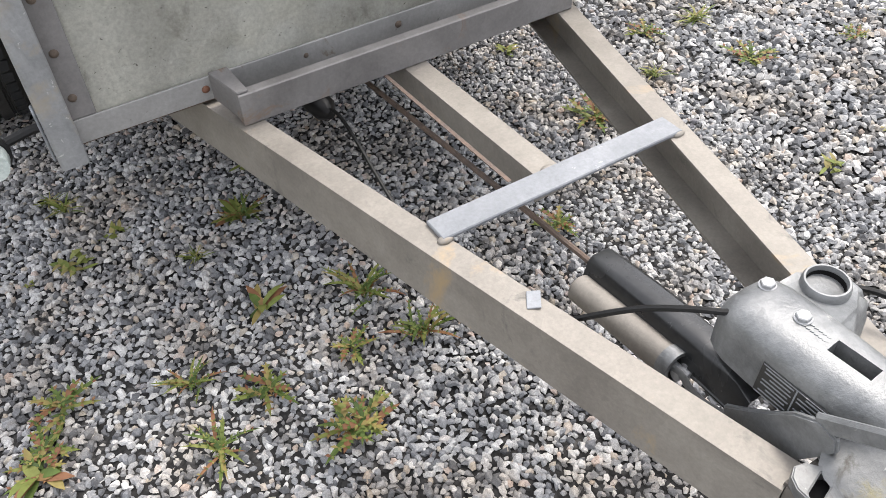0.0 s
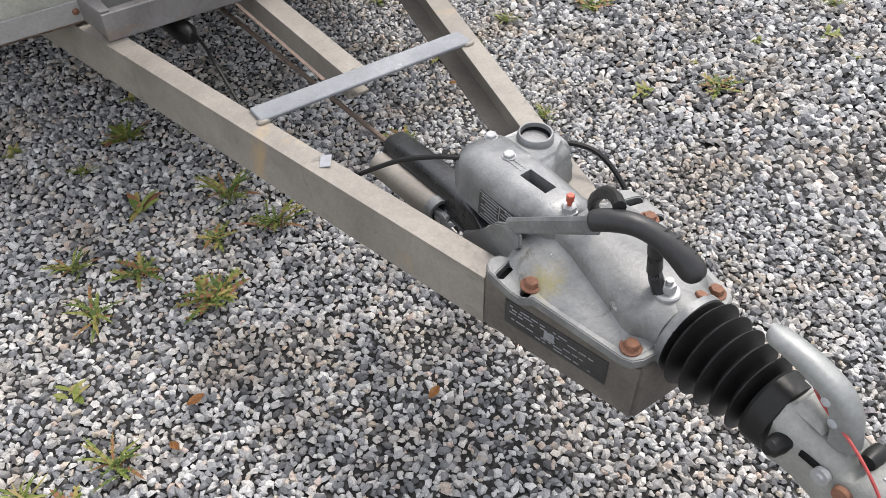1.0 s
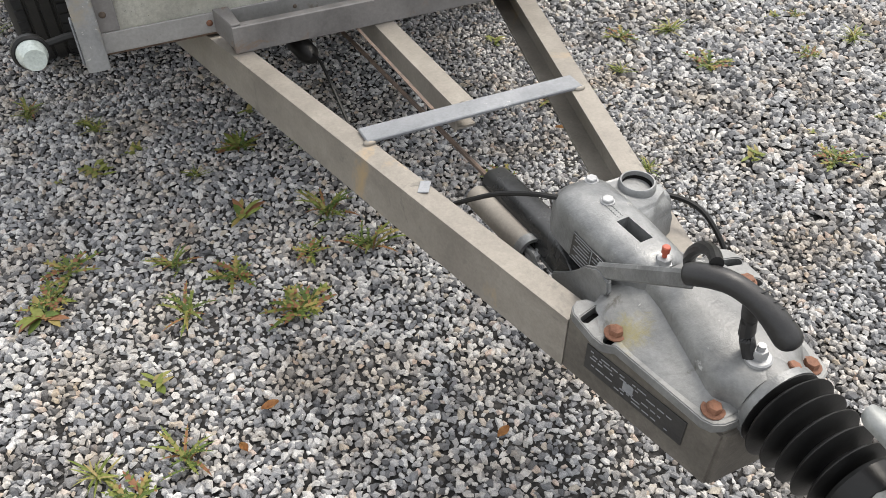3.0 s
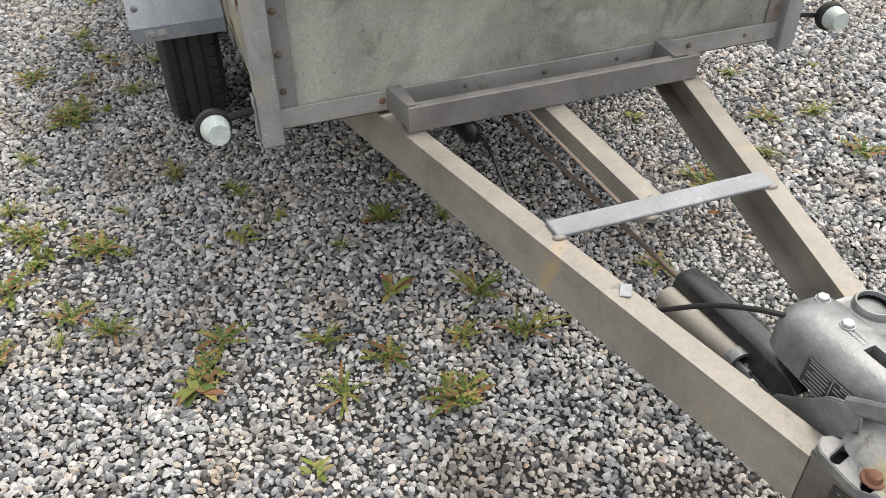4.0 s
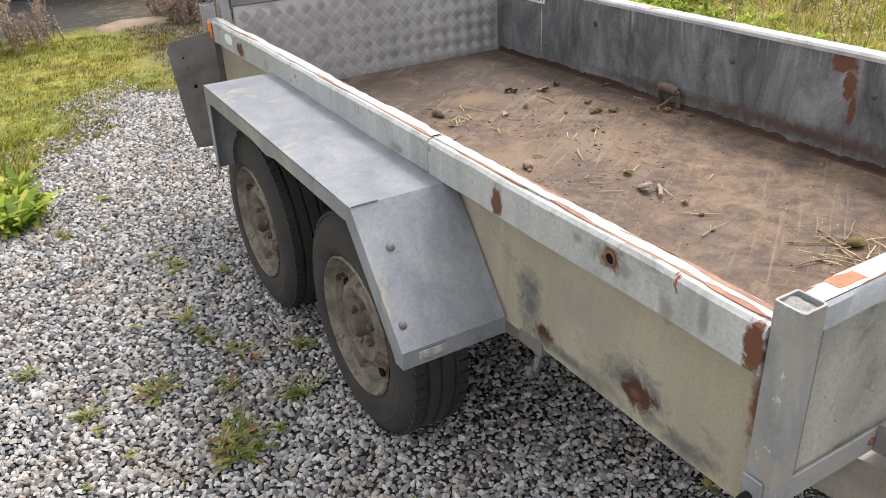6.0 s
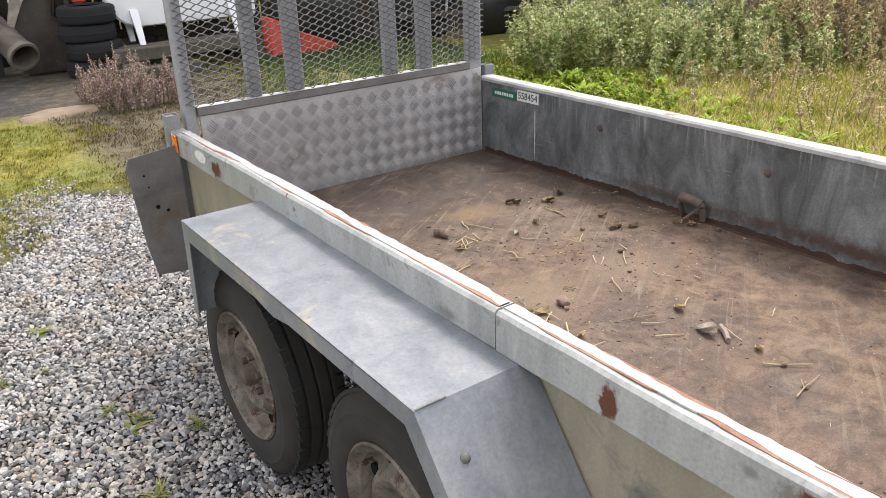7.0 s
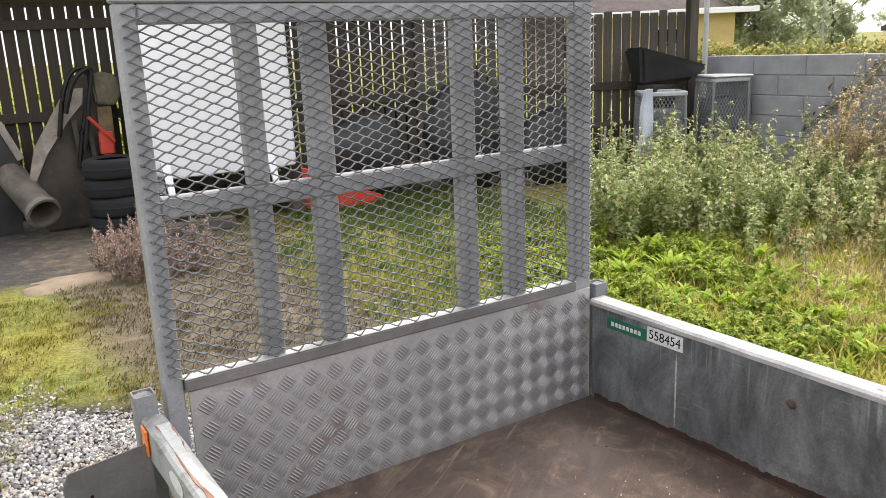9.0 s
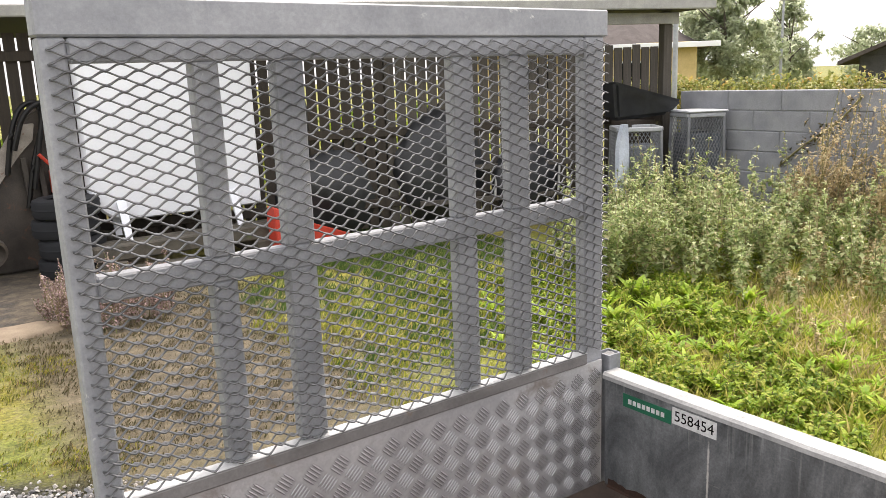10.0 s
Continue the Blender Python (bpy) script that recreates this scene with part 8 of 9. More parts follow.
for x, y, s in ((0.97, 0.86, 0.045), (0.62, 0.42, 0.035), (0.20, 0.70, 0.04), (0.12, 0.62, 0.03), (-0.30, 3.1, 0.05), (1.35, 1.35, 0.04)):
    bm = bmesh.new()
    loft(bm, [[Vector(((t - 0.5) * s, -0.3 * s * math.sin(math.pi * (0.05 + 0.9 * t)), 0.006)), Vector(((t - 0.5) * s, 0, 0)), Vector(((t - 0.5) * s, 0.3 * s * math.sin(math.pi * (0.05 + 0.9 * t)), 0.005))] for t in (0, 0.25, 0.5, 0.75, 1)], False, False)
    bmesh.ops.solidify(bm, geom=bm.faces[:], thickness=0.001)
    bmesh.ops.transform(bm, matrix=pose(x, y, 0.021, 6, 8, x * 900), verts=bm.verts)
    tagged(part("fallen_leaf", bm, M_FALLEN), "small orange-brown leaf on the gravel", "leaf", "leaves on the gravel")


def scatter(n, x0, x1, y0, y1, test):
    out = []
    while sum(len(o) for o in out) < n:
        p = np.stack([rp.uniform(x0, x1, n), rp.uniform(y0, y1, n)], 1)
        out.append(p[test(p[:, 0], p[:, 1])])
    return np.concatenate(out)[:n]


def blades(n, area, test, h, w, name, mat, label, clump=0.0):
    p = scatter(n, *area, test)
    if clump:
        k = max(1, n // 14)
        c = p[:k]
        p = c[rp.randint(0, k, n)] + rp.normal(0, clump, (n, 2))
    L = Leaves()
    base = np.c_[p, np.zeros(n)]
    hh = h * np.clip(np.exp(rp.normal(0, 0.35, n)), 0.4, 1.9)
    lean = rp.normal(0, 0.45, (n, 2)) * hh[:, None]
    tip = base + np.c_[lean, hh]
    L.add(base, tip, w * rp.uniform(0.6, 1.3, n), 0.1, (0.4, 0.2, 0.6))
    return stuff(name, L.mesh(name, mat), label, "grass")


left = lambda x, y: (grassy(x, y) > 0.02 + 0.25 * np.sin(x * 3) * np.sin(y * 2.3)) & (x < 0.45 + 0.3 * np.sin(y * 4))
blades(50000, (-3.2, 1.4, 4.4, 8.9), left, 0.022, 0.0065, "short_grass", M_SHORT, "short mossy yellow-green grass", 0.024)
blades(3000, (-2.2, -0.7, 4.3, 6.3), lambda x, y: (grassy(x, y) > 0.0) & (grassy(x, y) < 0.45), 0.05, 0.010, "edge_grass", M_GRASS, "longer green grass at the gravel edge", 0.04)
green_side = lambda x, y: (x - 2.4 - 0.25 * (y - 8.5) > 0.5 * np.sin(x * 3.3) * np.sin(y * 2.7)) & (y > 6.6)
dull_side = lambda x, y: (x > 0.4) & (y > 6.3) & (x - 2.4 - 0.25 * (y - 8.5) < 0.5 * np.sin(x * 3.3) * np.sin(y * 2.7)) & ((x > 1.7) | (y < 9.0))
blades(26000, (1.4, 5.2, 6.4, 11.2), green_side, 0.055, 0.009, "short_grass", M_SHADYGRASS, "green grass behind the trailer", 0.035)
blades(16000, (0.4, 3.6, 6.4, 10.6), dull_side, 0.022, 0.007, "short_grass", M_TURF, "thin brownish turf behind the trailer", 0.035)
right_low = lambda x, y: grassy(x, y) > 0.1 + 0.3 * np.sin(x * 2.1) * np.sin(y * 2.9)
blades(17000, (1.9, 7.0, 2.4, 8.2), right_low, 0.085, 0.010, "long_grass", M_GRASS, "long mixed grass beside the trailer", 0.05)
blades(9000, (3.4, 8.0, 2.4, 6.4), lambda x, y: (0.8 * (x - 4.25) - 0.6 * (y - 5.4) > 0.25 * np.sin(y * 3) * np.sin(x * 2)), 0.075, 0.008, "dry_grass", M_DRY, "dry straw-coloured grass", 0.09)


# lush broad leaves
def lush(n, area, test, name, label, size=0.17, mat=None):
    c = scatter(n, *area, test)
    L = Leaves()
    per = 16
    base = np.repeat(np.c_[c, np.full(n, 0.02)], per, 0)
    m = n * per
    az = rp.uniform(0, 2 * np.pi, m)
    ln = size * np.repeat(rp.uniform(0.6, 1.3, n), per) * rp.uniform(0.6, 1.2, m)
    arched(L, base, az, ln, ln * 0.19, np.clip(rp.normal(1.1, 0.25, m), 0.4, 1.5), 4, 0.42)
    return stuff(name, L.mesh(name, mat or M_LUSH), label, "plants")


lush(260, (2.3, 5.4, 3.8, 8.2), lambda x, y: (grassy(x, y) > 0.3) & (x > 2.45 + 0.38 * (y - 5.2)) & (0.6 * (x - 4.3) + 0.8 * (y - 6.7) < 0.35) & (x > 2.4) & (x - 0.3 * y < 3.3), "broad_leaf_weeds", "bright green broad-leaved weeds beside the trailer", 0.105, M_DOCK)
for x, y, s in ((3.9, 6.45, 0.26), (4.5, 6.75, 0.30), (4.25, 6.35, 0.28), (4.95, 6.1, 0.26), (3.6, 6.7, 0.24), (4.15, 6.75, 0.24), (4.75, 6.45, 0.26), (4.42, 6.05, 0.24), (4.62, 5.72, 0.22), (5.05, 6.75, 0.24), (3.75, 5.95, 0.18), (4.15, 5.0, 0.20), (3.45, 7.2, 0.22), (4.35, 4.72, 0.15)):
    c = rp.uniform(0.75, 1.15, 20)
    L = Leaves()
    base = np.zeros((20, 3))
    base[:, :2] = np.array([x, y]) + rp.normal(0, 0.02, (20, 2))
    arched(L, base, rp.uniform(0, 6.28, 20), s * 0.8 * c, s * 0.15 * c, np.clip(rp.normal(1.25, 0.20, 20), 0.6, 1.5), 5, 0.34)
    tagged(new("dock_plant", L.mesh("dock_plant", M_DOCK)), "bright yellow-green dock plant with long broad leaves", "weed", "docks beside the trailer")


def tall(n, area, test, h, name, mat, label, leaf=0.045, per=80, side=5):
    """Upright stalks with side shoots, small leaves all along, and seed tops."""
    c = scatter(n, *area, test)
    hh = h * np.clip(np.exp(rp.normal(-0.05, 0.28, n)), 0.45, 1.65)
    lean = rp.normal(0, 0.14, (n, 2)) * hh[:, None]
    base = np.c_[c, np.zeros(n)]
    tip = base + np.c_[lean, hh]
    S = Leaves()
    S.stems(base, tip, np.full(n, 0.005))
    L = Leaves()
    for k in range(side):
        t = rp.uniform(0.25, 0.85, n)
        p = base + (tip - base) * t[:, None]
        az = rp.uniform(0, 2 * np.pi, n)
        ln = hh * rp.uniform(0.15, 0.38, n) * (1.15 - t)  * 1.3
        q = p + np.stack([np.cos(az) * ln * 0.6, np.sin(az) * ln * 0.6, ln * 0.9], 1)
        S.stems(p, q, np.full(n, 0.003))
        m = per // (side + 1)
        f = rp.uniform(0.1, 1.05, (n, m))
        a = (p[:, None] + (q - p)[:, None] * f[..., None]).reshape(-1, 3)
        d = rp.normal(0, 1, a.shape)
        d[:, 2] = d[:, 2] * 0.5 - 0.15
        d /= np.linalg.norm(d, axis=1, keepdims=True)
        s = leaf * rp.uniform(0.4, 1.15, len(a))
        L.add(a, a + d * s[:, None], s * 0.5, 0.2)
    m = per // 2
    f = rp.uniform(0.12, 1.0, (n, m))
    a = (base[:, None] + (tip - base)[:, None] * f[..., None]).reshape(-1, 3)
    d = rp.normal(0, 1, a.shape)
    d[:, 2] = d[:, 2] * 0.4 - 0.2
    d /= np.linalg.norm(d, axis=1, keepdims=True)
    s = leaf * 1.25 * rp.uniform(0.5, 1.2, len(a)) * (1.15 - 0.5 * f.reshape(-1))
    L.add(a, a + d * s[:, None], s * 0.5, 0.2)
    ob = stuff(name, L.mesh(name, mat), label, "weeds")
    st = new("stems", S.mesh("stems", M_STEM))
    st.parent = ob
    tagged(st, "", kind="stuff")
    return ob


wild = lambda x, y: (0.6 * (x - 4.55) + 0.8 * (y - 6.9) > 0.25 * np.sin(x * 4) * np.sin(y * 3)) & (x < 8.0) & (y < 11.5 - 0.341 * x) & (y < 7.7 + 1.05 * (x - 4.6))


def nettles(n, area, test, h, name, mat, label, leaf=0.07):
    """Upright stalks with whorls of leaves that shrink upwards, and a few leafy side shoots."""
    c = scatter(n, *area, test)
    S, L = Leaves(), Leaves()
    hh = h * np.clip(np.exp(rp.normal(-0.05, 0.30, n)), 0.45, 1.6)
    base = np.c_[c, np.zeros(n)]
    tip = base + np.c_[rp.normal(0, 0.12, (n, 2)) * hh[:, None], hh]
    S.stems(base, tip, np.full(n, 0.0045))

    def whorls(p, q, nodes, size, t0):
        for k in range(nodes):
            t = t0 + (1 - t0) * (k + rp.uniform(0, 0.8, len(p))) / nodes
            a = p + (q - p) * t[:, None]
            for m in range(5):
                az = rp.uniform(0, 2 * np.pi, len(p))
                ln = size * (1.15 - 0.7 * t) * rp.uniform(0.55, 1.25, len(p))
                el = rp.normal(-0.05, 0.4, len(p))
                d = np.stack([np.cos(az) * np.cos(el), np.sin(az) * np.cos(el), np.sin(el)], 1)
                L.add(a, a + d * ln[:, None], ln * 0.52, 0.15)

    whorls(base, tip, 11, leaf, 0.12)
    for k in range(4):
        t = rp.uniform(0.2, 0.75, n)
        p = base + (tip - base) * t[:, None]
        az = rp.uniform(0, 2 * np.pi, n)
        ln = hh * rp.uniform(0.18, 0.40, n) * (1.2 - t)
        q = p + np.stack([np.cos(az) * ln * 0.7, np.sin(az) * ln * 0.7, ln * 0.9], 1)
        S.stems(p, q, np.full(n, 0.003))
        whorls(p, q, 5, leaf * 0.75, 0.2)
    ob = stuff(name, L.mesh(name, mat), label, "weeds")
    st = new("stems", S.mesh("stems", M_STEM))
    st.parent = ob
    tagged(st, "", kind="stuff")


clumpy = lambda x, y: wild(x, y) & ((x < 6.9) | (y > 7.2)) & (np.sin(x * 5.3 + 1) * np.sin(y * 4.7) > -0.45)
nettles(230, (3.4, 7.9, 4.6, 9.0), clumpy, 0.66, "tall_weeds", M_NETTLE, "tall grey-green weeds with seed heads", 0.094)
front = lambda x, y: (0.6 * (x - 4.55) + 0.8 * (y - 6.9) > -0.55) & (np.sin(x * 5.3 + 1) * np.sin(y * 4.7) > -0.6)
nettles(75, (4.9, 6.8, 5.4, 7.2), front, 0.42, "tall_weeds", M_NETTLE, "tall grey-green weeds with seed heads", 0.075)
nettles(60, (3.4, 7.9, 4.6, 9.0), wild, 0.34, "tall_weeds", M_LUSH, "young green weeds among the tall ones", 0.06)
for x0, y0, rr, k in ((-0.86, 1.68, 0.17, 22), (-0.93, 1.9, 0.12, 12), (-0.50, 1.90, 0.13, 9), (-0.72, 2.02, 0.10, 7), (-0.45, 2.75, 0.12, 7)):
    tall(k, (x0 - rr, x0 + rr, y0 - rr, y0 + rr), lambda x, y: (x - x0) ** 2 + (y - y0) ** 2 < rr * rr, 0.035, "creeping_weed", M_TUFT, "mat of low creeping weeds in the gravel", 0.020, 30, 3)
tall(70, (4.2, 6.8, 3.9, 6.2), lambda x, y: (0.8 * (x - 4.25) - 0.6 * (y - 5.4) > 0.1) & (np.sin(x * 6) * np.sin(y * 5) > -0.2), 0.38, "withered_weeds", M_DRY, "thin withered stalks in dry grass", 0.035, 60, 4)
tall(110, (6.8, 8.05, 5.0, 7.2), lambda x, y: (x - 6.9) > 0.2 * np.sin(y * 4), 0.95, "withered_weeds", M_DRY, "withered brown weeds by the wall", 0.055, 110)
tall(560, (2.4, 5.4, 4.3, 8.2), lambda x, y: (grassy(x, y) > 0.3) & (x > 2.45 + 0.38 * (y - 5.2)) & (0.8 * (x - 4.3) - 0.6 * (y - 5.4) < 0.15 * np.sin(y * 7)) & (0.6 * (x - 4.55) + 0.8 * (y - 6.9) < 0.5) & (x - 0.3 * y < 3.45) & (np.sin(x * 5.3 + 1 + np.sin(y * 3)) * np.sin(y * 4.1) > -0.25), 0.115, "low_weeds", M_LUSH, "low leafy weeds among the grass", 0.046, 56, 3)
tall(110, (0.6, 1.9, 8.5, 10.0), lambda x, y: (x - 1.25) ** 2 + ((y - 9.25) * 0.8) ** 2 < 0.20, 0.31, "faded_shrub", M_PINK, "low shrub with faded pinkish flower heads", 0.026, 130, 7)
tall(95, (-1.3, -0.05, 8.4, 9.4), lambda x, y: ((x + 0.65) / 0.55) ** 2 + ((y - 8.9) / 0.42) ** 2 < 1, 0.34, "faded_shrub", M_PINK, "low shrub with faded pinkish flower heads", 0.026, 100, 6)
lush(17, (-1.5, -0.7, 4.5, 5.4), lambda x, y: ((x + 1.10) / 0.36) ** 2 + ((y - 4.92) / 0.34) ** 2 < 1, "leafy_clump", "bright green long-leaved weeds at the gravel edge", 0.19, M_LUSH)
tall(34, (-1.45, -0.7, 4.5, 5.3), lambda x, y: ((x + 1.05) / 0.34) ** 2 + ((y - 4.88) / 0.30) ** 2 < 1, 0.11, "leafy_clump", M_LUSH, "bright green leafy weeds at the gravel edge", 0.05, 36, 3)
# creeper on the block wall
bm = bmesh.new()
run = [(8.17, 7.86, 0.62), (8.16, 7.60, 0.85), (8.17, 7.36, 1.02), (8.16, 7.20, 1.14), (8.17, 6.98, 1.40)]
hose(bm, run, 0.012, 6, 4)
vine = tagged(part("creeper", bm, M_STEM), "thin dark creeper climbing the block wall", "creeper")
L = Leaves()
q = np.array(run)
t = rp.uniform(0, 3.999, 100)
k = t.astype(int)
p = q[k] + (q[k + 1] - q[k]) * (t - k)[:, None] + rp.normal(0, 0.05, (100, 3)) * np.array([0.3, 1, 1])
p[:, 0] = np.minimum(p[:, 0], 8.18)
d = rp.normal(0, 0.05, (100, 3))
d[:, 0] = -np.abs(d[:, 0])
L.add(p, p + d, np.full(100, 0.03), 0.2)
leaves = new("leaves", L.mesh("leaves", M_TURF))
leaves.parent = vine
tagged(leaves, "", kind="stuff")
# bare earth and sand patch behind the trailer
M_SAND = surface("pale_sand", (0.19, 0.145, 0.10), (0.31, 0.25, 0.18), 6, 200, (0.85, 0.95), 0.0, 0.5)
bm = bmesh.new()
bmesh.ops.create_icosphere(bm, subdivisions=3, radius=1.0)
for v in bm.verts:
    q = 1 + 0.4 * noise.noise(v.co * 1.5)
    v.co = Vector((0.62 + v.co.x * 0.40 * q, 9.2 + v.co.y * 0.24 * q, -0.035 + max(-0.02, v.co.z * 0.085 * q) + 0.03 * noise.noise(v.co * 5)))
tagged(part("sand_heap", bm, M_SAND, smooth=60), "low heap of pale sand on the grass", "sand", kind="stuff")


# hedge and trees beyond the wall
def cloud(n, centre, rad, leaf, squash=0.8, hollow=0.6):
    d = rp.normal(0, 1, (n, 3))
    d /= np.linalg.norm(d, axis=1, keepdims=True)
    r = hollow + (1 - hollow) * rp.rand(n) ** 0.5
    p = np.array(centre) + d * (r * rad)[:, None] * np.array([1, 1, squash])
    e = rp.normal(0, 1, (n, 3))
    e /= np.linalg.norm(e, axis=1, keepdims=True)
    s = leaf * rp.uniform(0.5, 1.3, n)
    return p, p + e * s[:, None], s * 0.6


def tree(az, dist, h, spread, seed, label, n=7000, leaf=0.27):
    p0 = place(az, dist)
    th = thing("tree", p0, label, "tree", "trees beyond the wall")
    rt = random.Random(seed)
    bm = bmesh.new()
    hose(bm, [p0, p0 + Vector((0.1, 0, h * 0.3)), p0 + Vector((rt.uniform(-0.3, 0.3), 0, h * 0.75))], 0.05 * h / 2, 8, 4, 0.03)
    for k in range(7):
        a, z = rt.uniform(0, 6.28), rt.uniform(0.3, 0.65) * h
        hose(bm, [p0 + Vector((0.05, 0, z)), p0 + Vector((math.cos(a) * spread * 0.4, math.sin(a) * spread * 0.4, z + h * 0.13)), p0 + Vector((math.cos(a) * spread * 0.75, math.sin(a) * spread * 0.75, z + h * 0.25))], 0.05, 6, 3, 0.015)
    part("trunk", bm, M_BARK, th)
    L = Leaves()
    clumps = 60
    for k in range(clumps):
        a, rr = rt.uniform(0, 6.28), spread * math.sqrt(rt.random())
        z = h * rt.uniform(0.14, 0.93)
        rr *= math.sin(math.pi * min(0.97, max(0.2, (z / h + 0.12) * 0.9)))
        c = (p0.x + math.cos(a) * rr, p0.y + math.sin(a) * rr, z)
        L.add(*cloud(n // clumps, c, rt.uniform(0.13, 0.26) * spread, leaf, 0.8, 0.3))
    me = L.mesh("crown", M_TREE)
    me.transform(Matrix.Translation(-p0))
    o = new("crown", me)
    o.parent = th


tree(55.0, 38, 5.7, 2.3, 1, "green broad-leaved tree beyond the wall", 9000)
tree(53.0, 44, 5.3, 2.0, 2, "green broad-leaved tree beyond the wall", 6000)
tree(58.9, 45, 5.2, 1.7, 3, "thin-crowned tree beyond the wall", 4000)
tree(63.6, 60, 4.0, 2.6, 4, "distant tree beyond the roofs", 4000, 0.3)
tree(57.4, 55, 4.4, 2.6, 5, "distant tree beyond the roofs", 4000, 0.3)
L = Leaves()
for k in range(60):
    q = place(46 + 19 * k / 59 + rp.uniform(-0.2, 0.2), 15.2 + rp.uniform(-0.4, 0.4), 1.04 + rp.uniform(-0.16, 0.14))
    L.add(*cloud(260, q[:], 0.46, 0.11, 1.0, 0.5))
stuff("hedge", L.mesh("hedge", M_HEDGE), "clipped yellow-green hedge behind the block wall", "hedge")
# greenery behind the slatted fence
L = Leaves()
for k in range(40):
    q = FA + fd * (FL * (0.25 + 0.72 * k / 39)) + fn * rp.uniform(3.6, 5.2) + Vector((0, 0, rp.uniform(0.1, 0.8)))
    L.add(*cloud(120, q[:], 0.9, 0.2, 1.0, 0.4))
stuff("shrubbery", L.mesh("shrubbery", M_LUSH), "sunlit shrubs behind the slatted fence", "shrubs")


# ---------- litter on the load floor ----------
M_TWIG = surface("dry_twig", (0.22, 0.15, 0.09), (0.42, 0.33, 0.22), 40, 200, (0.7, 0.9))
M_STRAW = surface("straw", (0.42, 0.33, 0.19), (0.60, 0.50, 0.32), 40, 200, (0.7, 0.9))
M_LEAF = surface("dead_leaf", (0.16, 0.11, 0.07), (0.36, 0.27, 0.17), 40, 200, (0.7, 0.9))
M_CLOD = surface("earth_clod", (0.09, 0.065, 0.048), (0.22, 0.16, 0.115), 60, 200, (0.85, 0.95))
M_STONE1 = surface("brown_stone", (0.20, 0.13, 0.10), (0.30, 0.21, 0.17), 60, 200, (0.7, 0.9))
M_MOSS = surface("moss", (0.09, 0.075, 0.02), (0.19, 0.155, 0.045), 60, 240, (0.85, 0.95))
rnd = random.Random(11)


def twig(x, y, ln, ang, r=0.002, mat=None, label="thin dry twig on the load floor", fork=False):
    bm = bmesh.new()
    c, s = math.cos(radians(ang)), math.sin(radians(ang))
    pts = []
    for k in range(4):
        t = (k / 3 - 0.5) * ln
        pts.append((x + c * t + rnd.uniform(-1, 1) * ln * 0.03, y + s * t + rnd.uniform(-1, 1) * ln * 0.03, FZ + 0.0025 + r + rnd.uniform(0, 0.004)))
    hose(bm, pts, r, 5, 3, r * 0.6)
    if fork:
        hose(bm, [pts[1], (pts[1][0] + c * ln * 0.2 - s * ln * 0.15, pts[1][1] + s * ln * 0.2 + c * ln * 0.15, FZ + 0.012)], r * 0.7, 5, 3)
    return tagged(part("twig", bm, mat or M_TWIG), label, "twig", "litter on the load floor")


def clod(x, y, sx, sy, sz, mat, name, label, cat):
    bm = bmesh.new()
    bmesh.ops.create_icosphere(bm, subdivisions=2, radius=1.0)
    sd = rnd.uniform(0, 50)
    for v in bm.verts:
        q = 1 + 0.35 * noise.noise(v.co * 1.6 + Vector((sd, 0, 0))) + 0.15 * noise.noise(v.co * 5 + Vector((0, sd, 0)))
        v.co = Vector((v.co.x * sx * q, v.co.y * sy * q, v.co.z * sz * q))
    lo = min(v.co.z for v in bm.verts)
    bmesh.ops.transform(bm, matrix=Matrix.Translation((x, y, FZ - lo - sz * 0.15)) @ Matrix.Rotation(rnd.uniform(0, 3), 4, "Z"), verts=bm.verts)
    return tagged(part(name, bm, mat, smooth=50), label, cat, "litter on the load floor")


def dead_leaf(x, y, size, mat=None):
    bm = bmesh.new()
    a0 = rnd.uniform(0, 6)
    rows = []
    for i in range(7):
        t = i / 6
        w = size * 0.32 * math.sin(math.pi * min(1, t * 0.95 + 0.04)) + 0.0008
        zc = size * 0.18 * math.sin(t * 3 + a0)
        rows.append([(t - 0.5) * size, w, zc])
    ring = []
    for u, w, zc in rows:
        ring.append([Vector((u, -w, zc + 0.010)), Vector((u, 0, zc + 0.002)), Vector((u, w, zc + 0.012))])
    loft(bm, ring, closed=False, caps=False)
    bmesh.ops.solidify(bm, geom=bm.faces[:], thickness=0.0012)
    lo = min(v.co.z for v in bm.verts)
    bmesh.ops.transform(bm, matrix=Matrix.Translation((x, y, FZ - lo)) @ Matrix.Rotation(a0, 4, "Z"), verts=bm.verts)
    return tagged(part("dead_leaf", bm, mat or M_LEAF, smooth=60), "curled dry brown leaf on the load floor", "leaf", "litter on the load floor")


M_BARK = surface("grey_pink_stick", (0.26, 0.19, 0.17), (0.40, 0.32, 0.29), 40, 200, (0.7, 0.9))
M_PALE = surface("bleached_leaf", (0.50, 0.45, 0.38), (0.66, 0.61, 0.54), 40, 200, (0.7, 0.9))
EARTH = (M_CLOD, "clod", "dark lump of earth on the load floor", "clod")
clod(0.712, 3.590, 0.036, 0.018, 0.016, *EARTH)
clod(0.671, 2.930, 0.025, 0.018, 0.014, M_STONE1, "pebble", "reddish-brown pebble on the load floor", "stone")
clod(0.658, 2.902, 0.009, 0.008, 0.006, M_STONE1, "pebble", "reddish-brown pebble on the load floor", "stone")
clod(0.561, 2.955, 0.013, 0.011, 0.009, M_MOSS, "moss_tuft", "yellow-green clump of moss on the floor", "moss")
clod(1.03, 1.975, 0.024, 0.020, 0.014, M_MOSS, "moss_tuft", "yellow-green clump of moss on the floor", "moss")
